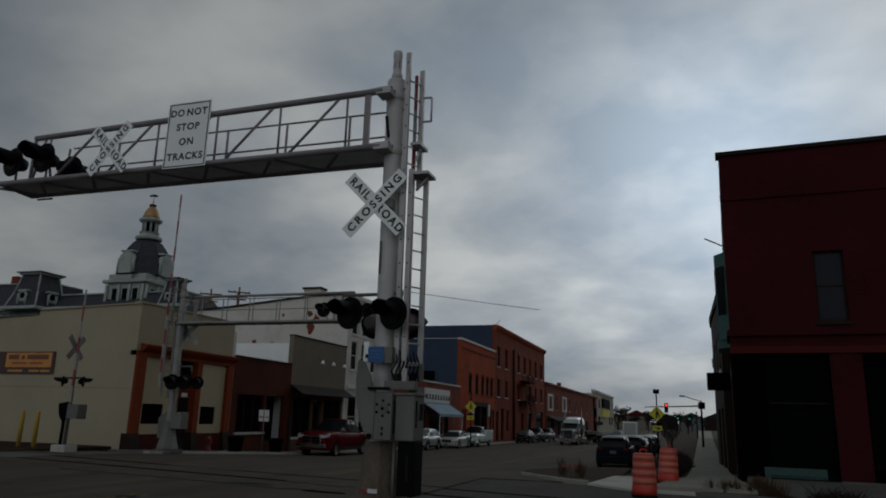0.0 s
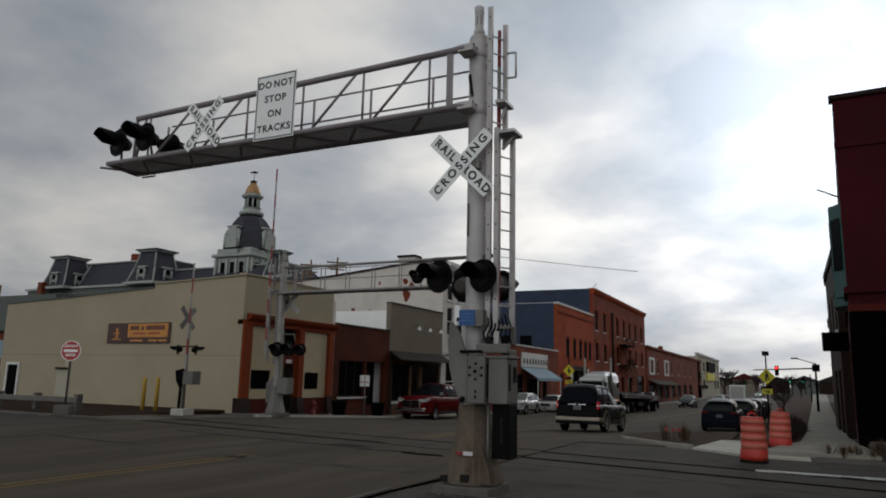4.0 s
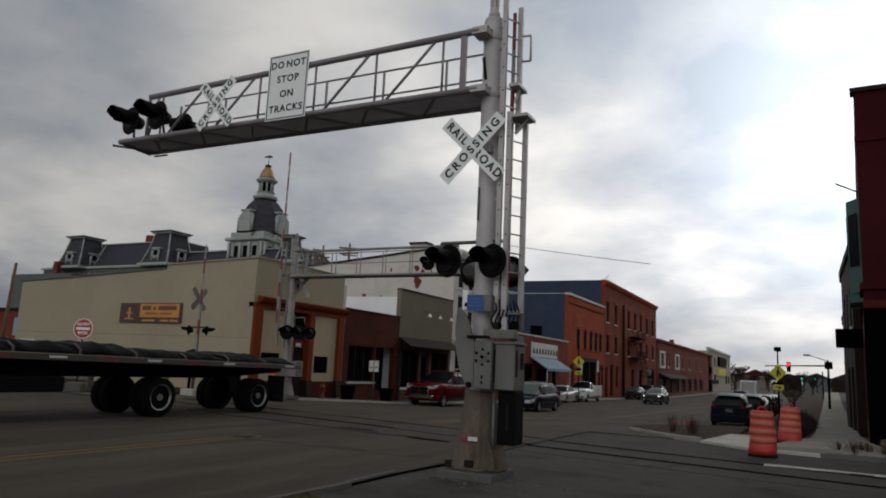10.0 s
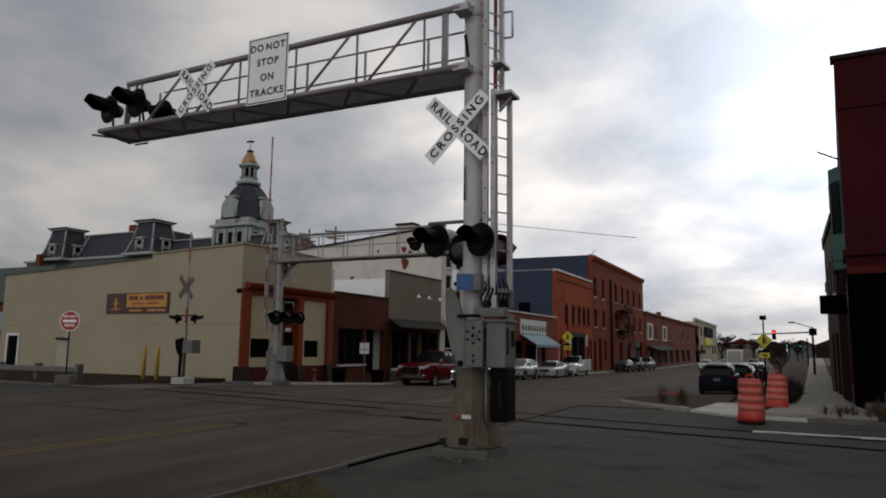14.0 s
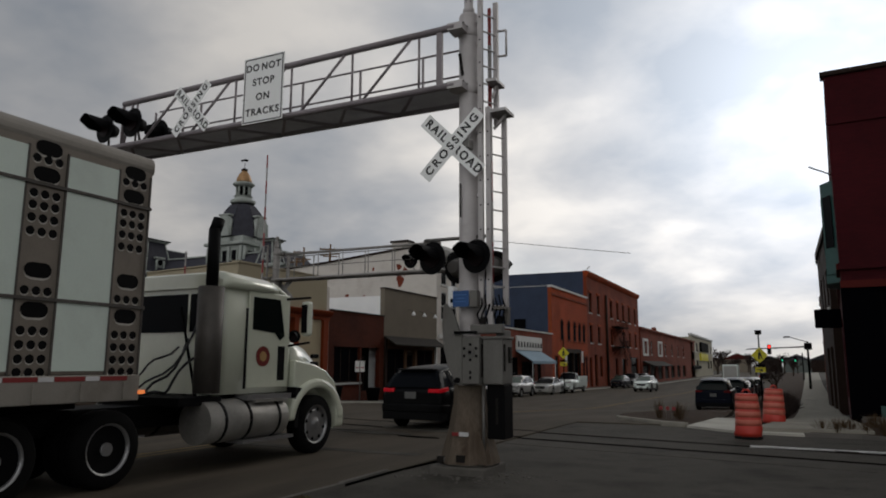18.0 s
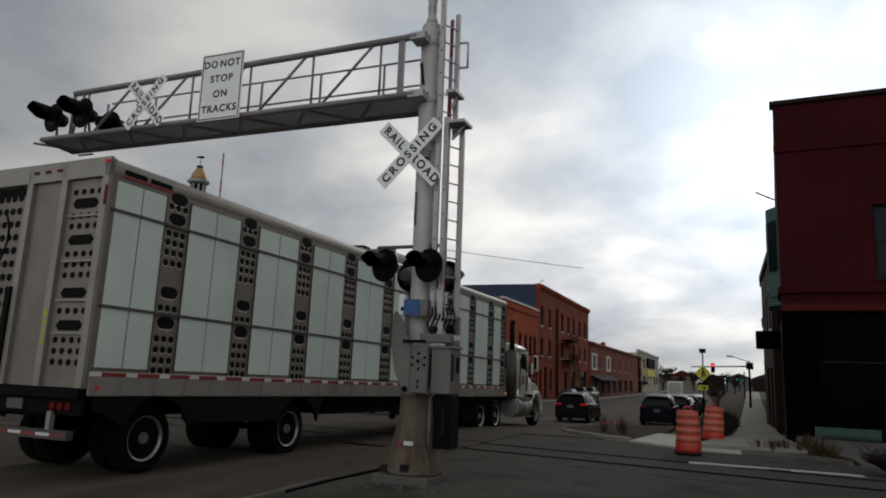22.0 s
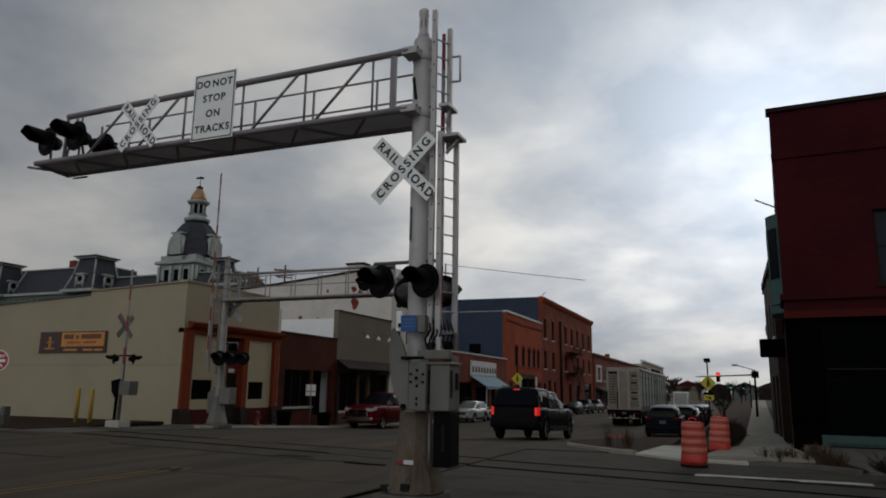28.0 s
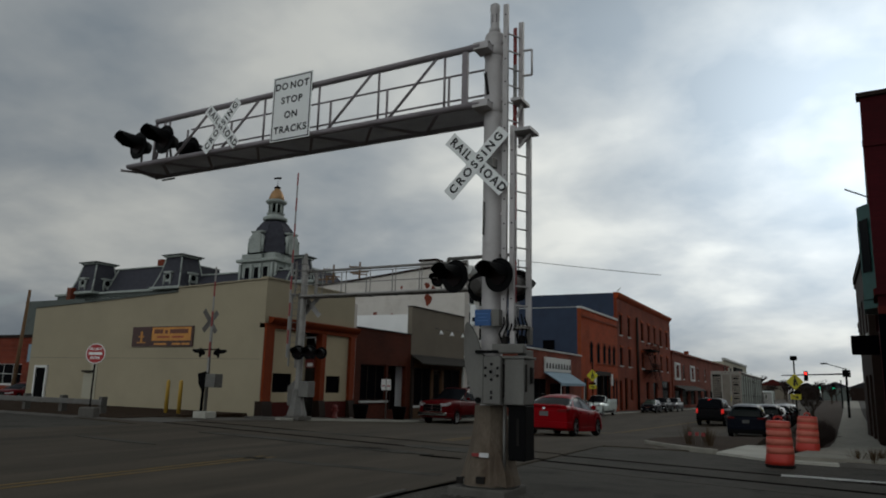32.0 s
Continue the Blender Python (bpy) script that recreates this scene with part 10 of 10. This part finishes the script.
            for ov in (2.2, 2.66, 3.8, 4.12):
                slab(glint, [(cm + dx, ov - 0.024 + dz) for dx, dz in ((-0.17, 0), (-0.14, -0.065), (-0.08, -0.092), (0.08, -0.092), (0.14, -0.065), (0.17, 0), (0, 0.02))], *sorted((s * (hw - 0.01), s * (hw + 0.0025))), "x")
            part("hole_glint", glint, "hole_glint", box_, "bright crescents put in as light caught under the air holes", kind="stuff")
            part("perforation", bm, "black", box_, "punched round air holes", kind="stuff")
            for e in (a, b):
                part("column_edge", box(B(), *sorted((s * hw, s * (hw + 0.018))), e - 0.012, e + 0.012, zb, zt - 0.3), "grille_steel", box_)
            part("air_slot", oval, "black", box_, "long oval air openings", kind="stuff")
        part("bottom_rail", box(B(), *sorted((s * (hw - 0.05), s * (hw + 0.03))), yr, yf, 1.12, zb), "trailer_rail", t, "scuffed ribbed bottom rail", bevel=0.01)
        for k in range(27):
            y = yf - 0.2 - k * 0.61
            part("reflector", box(B(), *sorted((s * (hw + 0.03), s * (hw + 0.035))), y - 0.4, y, zb - 0.07, zb - 0.015), "stripe_red", box_)
            part("reflector", box(B(), *sorted((s * (hw + 0.03), s * (hw + 0.035))), y - 0.6, y - 0.41, zb - 0.07, zb - 0.015), "stripe_white", box_)
            part("rib", box(B(), *sorted((s * (hw + 0.03), s * (hw + 0.05))), y - 0.06, y, 1.14, zb - 0.09), "trailer_rail", box_)
        for y in (-4.0, -9.5):
            part("side_marker", box(B(), *sorted((s * (hw + 0.03), s * (hw + 0.05))), y - 0.1, y, 1.2, 1.25), "marker_amber", box_)
        out = [(-15.15, 1.12), (-20.6, 1.12), (-20.6, 0.9), (-20.45, 0.9)] + [(-19.45 + 0.66 * math.cos(a), 0.45 + 0.66 * math.sin(a)) for a in np.linspace(math.pi * 0.88, 0.4, 8)] + [(-15.95 + 0.66 * math.cos(a), 0.45 + 0.66 * math.sin(a)) for a in np.linspace(math.pi * 0.88, 0.3, 8)]
        part("wheel_skirt", slab(B(), out[::-1], *sorted((s * (hw - 0.04), s * (hw + 0.02))), "x"), "trim_plastic", box_)
        part("tool_box", box(B(), *sorted((s * 0.7, s * 1.22)), -18.4, -16.9, 0.72, 1.1), "trailer_rail", box_, bevel=0.02)
        part("landing_leg", box(B(), *sorted((s * 0.8, s * 0.95)), -8.2, -8.05, 0.35, 1.15), "black", t)
    part("belly", box(B(), -1.1, 1.1, -14.8, -8.8, 0.75, 1.15), "trim_plastic", t)
    part("subframe", box(B(), -0.6, 0.6, yr + 0.1, -6.6, 0.8, 1.13), "black", t)
    tandem(t, -19.45, 0.5)
    tandem(t, -15.95, 0.5)
    # rear end
    rear = part("rear_frame", box(B(), -hw, hw, yr - 0.04, yr, 1.2, zt - 0.02), "trailer_alu", t, "aluminium rear wall with doors")
    for x0, x1 in ((-hw, -hw + 0.12), (-0.42, -0.3), (0.32, 0.44), (hw - 0.12, hw)):
        part("post", box(B(), x0, x1, yr - 0.1, yr - 0.04, 1.2, zt - 0.05), "trailer_rail", rear)
    part("header", box(B(), -hw, hw, yr - 0.1, yr - 0.04, zt - 0.28, zt), "trailer_rail", rear)
    bm = B()
    for x in np.arange(-1.05, -0.45, 0.15):
        for z in np.arange(1.75, 4.0, 0.2):
            cyl(bm, (float(x), yr - 0.05, float(z)), (float(x), yr - 0.035, float(z)), 0.056, n=8)
    for x in np.arange(0.58, 1.1, 0.16):
        for z in (1.55, 1.7, 1.85, 2.25, 2.75, 2.9, 3.05, 3.45, 3.6, 3.95):
            cyl(bm, (float(x), yr - 0.05, z), (float(x), yr - 0.035, z), 0.045, n=8)
    part("perforation", bm, "black", rear, "punched air holes in the rear doors", kind="stuff")
    bm = B()
    for z in (2.05, 2.5, 3.25, 3.78):
        slab(bm, [(0.62 + 0.0, z - 0.07), (1.0, z - 0.07), (1.06, z), (1.0, z + 0.07), (0.62, z + 0.07), (0.56, z)], yr - 0.055, yr - 0.035, "y")
    box(bm, -1.12, -0.45, yr - 0.055, yr - 0.035, 3.98, 4.12)
    part("air_slot", bm, "black", rear, kind="stuff")
    part("gate_bar", box(B(), -1.3, -1.2, yr - 0.14, yr - 0.1, 1.5, 2.6), "black", rear)
    part("gate_bar", box(B(), -0.5, -0.4, yr - 0.14, yr - 0.1, 1.3, 2.6), "black", rear)
    bm = B()
    pts = [Vector((-0.75 + 0.12 * math.sin(k * 0.9), yr - 0.13, 3.7 - k * 0.2)) for k in range(11)]
    tube(bm, pts, 0.018, 5)
    part("rope", bm, "black", rear)
    part("rear_bumper", box(B(), -1.15, 1.15, yr - 0.12, yr - 0.02, 0.54, 0.66), "grille_steel", rear, "dark under-run bar with red and white marks")
    for k in range(8):
        part("reflector", box(B(), -1.12 + k * 0.28, -0.86 + k * 0.28, yr - 0.126, yr - 0.121, 0.58, 0.62), "stripe_red" if k % 2 else "stripe_white", rear)
    part("sill_beam", box(B(), -hw, hw, yr - 0.14, yr, 1.08, 1.22), "trim_plastic", rear)
    part("lamp_board", box(B(), -hw, hw, yr - 0.06, yr, 0.86, 1.08), "black", rear)
    for x in (-1.05, -0.9, -0.75, 0.75, 0.9, 1.05):
        part("taillight", cyl(B(), (x, yr - 0.085, 0.97), (x, yr - 0.06, 0.97), 0.055, n=12), "tail_dim", rear, "round red tail light")
    for x in (-1.22, 1.22):
        part("corner_lamp", box(B(), x - 0.03, x + 0.03, yr - 0.12, yr - 0.1, zt - 0.1, zt - 0.05), "tail_on", rear)
        part("under_post", box(B(), x * 0.6 - 0.04, x * 0.6 + 0.04, yr - 0.1, yr - 0.03, 0.6, 0.9), "trailer_rail", rear)
    part("side_lamp", box(B(), hw + 0.03, hw + 0.045, yr + 0.1, yr + 0.15, 1.2, 1.25), "tail_on", rear, "small lit red side lamp")
    part("corner_reflector", box(B(), hw - 0.035, hw + 0.014, yr - 0.115, yr - 0.1, 3.72, 4.0), "tail_dim", rear)
    for x in (-0.25, 0.0, 0.25):
        part("header_lamp", box(B(), x - 0.05, x + 0.05, yr - 0.115, yr - 0.1, zt - 0.15, zt - 0.11), "tail_dim", rear)
    for z in (1.95, 2.4, 2.95, 3.6):
        part("ledge", box(B(), 0.5, 1.12, yr - 0.075, yr - 0.04, z - 0.02, z + 0.01), "trailer_rail", rear)
    for k in range(4):
        part("unit_mark", box(B(), 0.36, 0.41, yr - 0.104, yr - 0.1, 1.78 + k * 0.13, 1.87 + k * 0.13), "strap_yellow", rear, "yellow unreadable mark")
    for k, (u, w) in enumerate(((0.15, 0.4), (0.62, 0.42))):
        part("maker_mark", box(B(), hw + 0.01, hw + 0.016, yr + u, yr + u + w, zt - 0.2, zt - 0.13), "black", rear, "dark unreadable script")
    part("maker_line", box(B(), hw + 0.01, hw + 0.016, yr + 0.15, yr + 1.1, zt - 0.24, zt - 0.215), "sign_red", rear)
    part("plate", box(B(), -0.16, 0.16, yr - 0.09, yr - 0.065, 0.9, 1.04), "plate_grey", rear, "plain pale registration plate")
    return t

# ---- placing the vehicles ----
EXPLORER = suv_old("black sport-utility with tan lower trim and roof rails")
FLATBED = flatbed_truck()
VAN = minivan("dark navy minivan with roof rails")
GREY_CAR = crossover("crossover_car", "dark slate crossover with lit headlights", "car_paint_slate", L=4.74, W=1.93, H=1.74, wb=3.0, r=0.395, lamps="lamp_on", bright_trim=True)
BLACK_CAR = crossover("crossover_car", "black compact crossover with dim red tail lights", "car_paint_black", tail="tail_on", rim="alloy_dark")
CATTLE = cattle_truck()
WHITE_CAR = crossover("crossover_car", "white crossover with roof rails", "car_paint_white", L=4.78, W=1.88, H=1.76, wb=2.92, r=0.39, rails=True, bars=True, bright_trim=True, rim="alloy_dark")
CAP_TRUCK = pickup("capped_pickup", "dark charcoal crew-cab pickup with canopy over its bed", "car_paint_charcoal", cap=True, L=6.05, wb=3.98, f=0.38, tail="tail_bright", rim="alloy_dark")
RED_CAR = sedan("sedan", "bright red four-door sedan with chrome window trim", "car_paint_red", k=0.953, rim="alloy_dark")


def park(ob, x, y, yaw):
    ob.matrix_basis = upright(x, y, yaw)
    return ob


park(pickup("pickup", "maroon crew-cab pickup parked at the kerb", "car_paint_maroon", L=6.05, W=2.05, H=2.1, group="parked pickups", bright=True), -19.9, 39.7, 180)
park(crossover("crossover_car", "pale silver crossover parked at the kerb", "car_paint_silver", L=4.5, wb=2.7, H=1.68), -19.7, 55.0, 180)
park(sedan("sedan", "pale silver sedan parked at the kerb", "car_paint_silver"), -19.6, 63.2, 180)
park(work_truck("white work pickup with side lockers parked at the kerb"), -19.9, 71.5, 180)
blue_suv = park(crossover("crossover_car", "dark blue crossover parked at the kerb", "car_paint_navy", L=4.6, W=1.88, H=1.72, wb=2.7, r=0.36), -3.45, 42.0, 0)
for x, y, yaw, src in ((-3.0, 50.0, 0, blue_suv), (-3.0, 64, 0, blue_suv), (-19.8, 96, 180, blue_suv)):
    copy_thing(src, upright(x, y, yaw))
park(sedan("sedan", "dark sedan parked along the street", "car_paint_charcoal"), -3.0, 57.0, 0)
park(pickup("pickup", "dark pickup parked along the street", "car_paint_charcoal", group="parked pickups"), -19.8, 103.5, 180)
park(pickup("pickup", "slate pickup parked along the street", "car_paint_slate", group="parked pickups"), -19.8, 112, 180)
park(crossover("crossover_car", "dark crossover parked along the street", "car_paint_charcoal", L=4.6, H=1.7, wb=2.7), -3.0, 72.0, 0)
park(crossover("crossover_car", "slate crossover parked far along the street", "car_paint_slate", L=4.6, H=1.7, wb=2.7), -3.0, 80.0, 0)

park(sedan("sedan", "pale silver sedan parked beyond the guard rail", "car_paint_silver"), -66.3, 36.0, 205)
park(crossover("crossover_car", "dark navy crossover parked beyond the guard rail", "car_paint_navy"), -69.6, 38.5, 205)
park(sedan("sedan", "maroon sedan parked beyond the guard rail", "car_paint_maroon"), -58.4, 36.5, 195)


def box_van():
    t = thing("box_van", "white box van far down the street", "van", "", upright(-8.0, 128.0))
    part("box_body", box(B(), -1.15, 1.15, -3.2, 1.2, 0.9, 3.5), "car_paint_white", t, bevel=0.05)
    part("cab", box(B(), -1.0, 1.0, 1.25, 3.0, 0.5, 2.2), "car_paint_white", t, bevel=0.15)
    part("rear_door", box(B(), -1.0, 1.0, -3.22, -3.2, 1.0, 3.3), "car_paint_silver", t)
    for s in (1, -1):
        for y in (-1.8, 2.2):
            w = part("tyre", cyl(B(), (s * 0.75, y, 0.42), (s * 1.08, y, 0.42), 0.42, n=16), "tyre", t)
        part("taillight", box(B(), s * 1.0 - 0.08, s * 1.0 + 0.08, -3.24, -3.2, 1.0, 1.2), "tail_dim", t)


box_van()
# spins belong to the moving vehicles alone
def lane_shift(y):
    """Both lanes drift to the right beyond the tracks."""
    return float(np.interp(y, [6, 26, 60, 100, 300], [0.0, 1.0, 1.5, 2.7, 8.0]))


def drive(ob, lane, table, away, spin, length=0.0):
    """Keys a vehicle along its lane. table: (seconds, place along the street); lane: its x, or (seconds, x) where it drifts; length: how far back a long vehicle's tail lies."""
    ts, ps = [a for a, _ in table], [b for _, b in table]

    def slope_at(t, k):
        if 0 < k < len(ts) - 1:
            return (ps[k + 1] - ps[k - 1]) / (ts[k + 1] - ts[k - 1])
        a, b = (0, 1) if k == 0 else (-2, -1)
        return (ps[b] - ps[a]) / (ts[b] - ts[a])

    def place(t):
        if t <= ts[0]:
            return ps[0] + slope_at(t, 0) * (t - ts[0])
        if t >= ts[-1]:
            return ps[-1] + slope_at(t, len(ts) - 1) * (t - ts[-1])
        k = max(i for i in range(len(ts)) if ts[i] <= t)
        k = min(k, len(ts) - 2)
        h = ts[k + 1] - ts[k]
        u = (t - ts[k]) / h
        m0, m1 = slope_at(t, k) * h, slope_at(t, k + 1) * h
        return (2 * u**3 - 3 * u**2 + 1) * ps[k] + (u**3 - 2 * u**2 + u) * m0 + (-2 * u**3 + 3 * u**2) * ps[k + 1] + (u**3 - u**2) * m1

    def spot(t):
        y = place(t)
        x = float(np.interp(t, [a for a, _ in lane], [b for _, b in lane])) if isinstance(lane, list) else lane
        if length:
            tail = y - length if away else y + length
            xa, xb = x + lane_shift(y), x + lane_shift(tail)
            yaw = -math.degrees(math.atan2(xa - xb, y - tail)) if away else 180 - math.degrees(math.atan2(xb - xa, tail - y))
            tilt = math.degrees(math.atan2(ground_z(y) - ground_z(tail), length))
        else:
            d = 1.4
            slope = (lane_shift(y + d) - lane_shift(y - d)) / (2 * d)
            yaw = -math.degrees(math.atan(slope)) + (0 if away else 180)
            tilt = math.degrees(math.atan2(ground_z(y + d) - ground_z(y - d), 2 * d)) * (1 if away else -1)
        return Matrix.Translation((x + lane_shift(y), y, ground_z(y))) @ pose(0, 0, 0, 0, 0, yaw) @ pose(0, 0, 0, tilt)

    times = sorted({round(float(v), 2) for v in np.arange(0, 32.01, 0.5)} | {round(float(v), 2) for v in np.arange(spin[0], spin[1], 0.2)})
    walk(ob, [(t, spot(t)) for t in times])
    # wheels turn while the vehicle is near
    base = place(spin[0])
    steps = [round(spin[0] + k / FPS, 4) for k in range(int((spin[1] - spin[0]) * FPS))]
    for wheel_ob, owner, r in SPINS:
        if owner is not ob:
            continue
        home = wheel_ob.matrix_basis.copy()
        rows = [(0.0, home)]
        for t in steps:
            if t <= 0:
                continue
            a = abs(place(t) - base) / r
            rows.append((t, home @ Matrix.Rotation(-a, 4, "X")))
        if steps and steps[-1] < 31.9:
            rows.append((32.0, rows[-1][1]))
        walk(wheel_ob, rows)


def motions():
    drive(EXPLORER, -8.75, [(0, -8.0), (1.5, 5.4), (2.0, 10.24), (2.5, 15.4), (3.5, 25.2), (6.0, 51.8), (9.0, 80), (16, 150), (32, 330)], True, (1.2, 3.6))
    drive(FLATBED, -16.3, [(0, 95), (2.5, 71), (3.5, 61.7), (6, 39.1), (7, 27.5), (8, 16.35), (9, 4.6), (10, -4.8), (11, -14.5), (14, -45), (32, -230)], False, (6.2, 10.8), 24.0)
    drive(VAN, -16.1, [(0, 150), (8, 61.7), (9, 51.5), (10, 42.0), (11.5, 26.8), (12.5, 17.4), (13, 12.7), (13.5, 7.5), (16, -18), (32, -180)], False, (11, 13.8))
    drive(GREY_CAR, -16.2, [(0, 185), (9, 90), (11, 68), (12.5, 51.8), (13, 46.8), (16, 14.45), (17, 4), (20, -27), (32, -150)], False, (14.6, 16.8))
    drive(BLACK_CAR, -8.95, [(0, -70), (12, -8), (15.5, 11.2), (16, 13.8), (16.6, 15.2), (18, 18.0), (19, 21.5), (21, 32), (22, 40.5), (24, 57), (28, 90), (32, 130)], True, (14.5, 19.0))
    drive(CATTLE, -9.2, [(0, -75), (14, -9), (16.6, 5.2), (17.2, 7.8), (18, 10.93), (19, 14.35), (20, 17.75), (21, 22.2), (22, 27.9), (22.5, 30.9), (23, 34.5), (24, 42.3), (25, 51.8), (25.5, 56.5), (28, 77.5), (29, 82), (30, 85), (32, 89)], True, (16.5, 24.5), 19.0)
    drive(WHITE_CAR, -16.1, [(0, 290), (18, 81), (19, 69), (22, 32.5), (23.2, 19.4), (24, 14.0), (24.5, 10.6), (26, -2), (32, -60)], False, (22.4, 25.0))
    drive(CAP_TRUCK, -8.7, [(0, -140), (22, -14), (24.5, 4.7), (25, 8.9), (25.5, 12.6), (27.5, 25.6), (28, 29.6), (29, 37.8), (30, 46), (32, 58.5)], True, (24.0, 28.2))
    drive(RED_CAR, [(28.4, -9.5), (29, -9.6), (30, -10.1), (31, -9.95), (32, -9.9)], [(0, -200), (26, -9), (28.4, 7.1), (28.7, 9.0), (29, 10.9), (29.5, 14.0), (30, 16.85), (31, 21.6), (32, 27.3)], True, (27.6, 32.0))


motions()
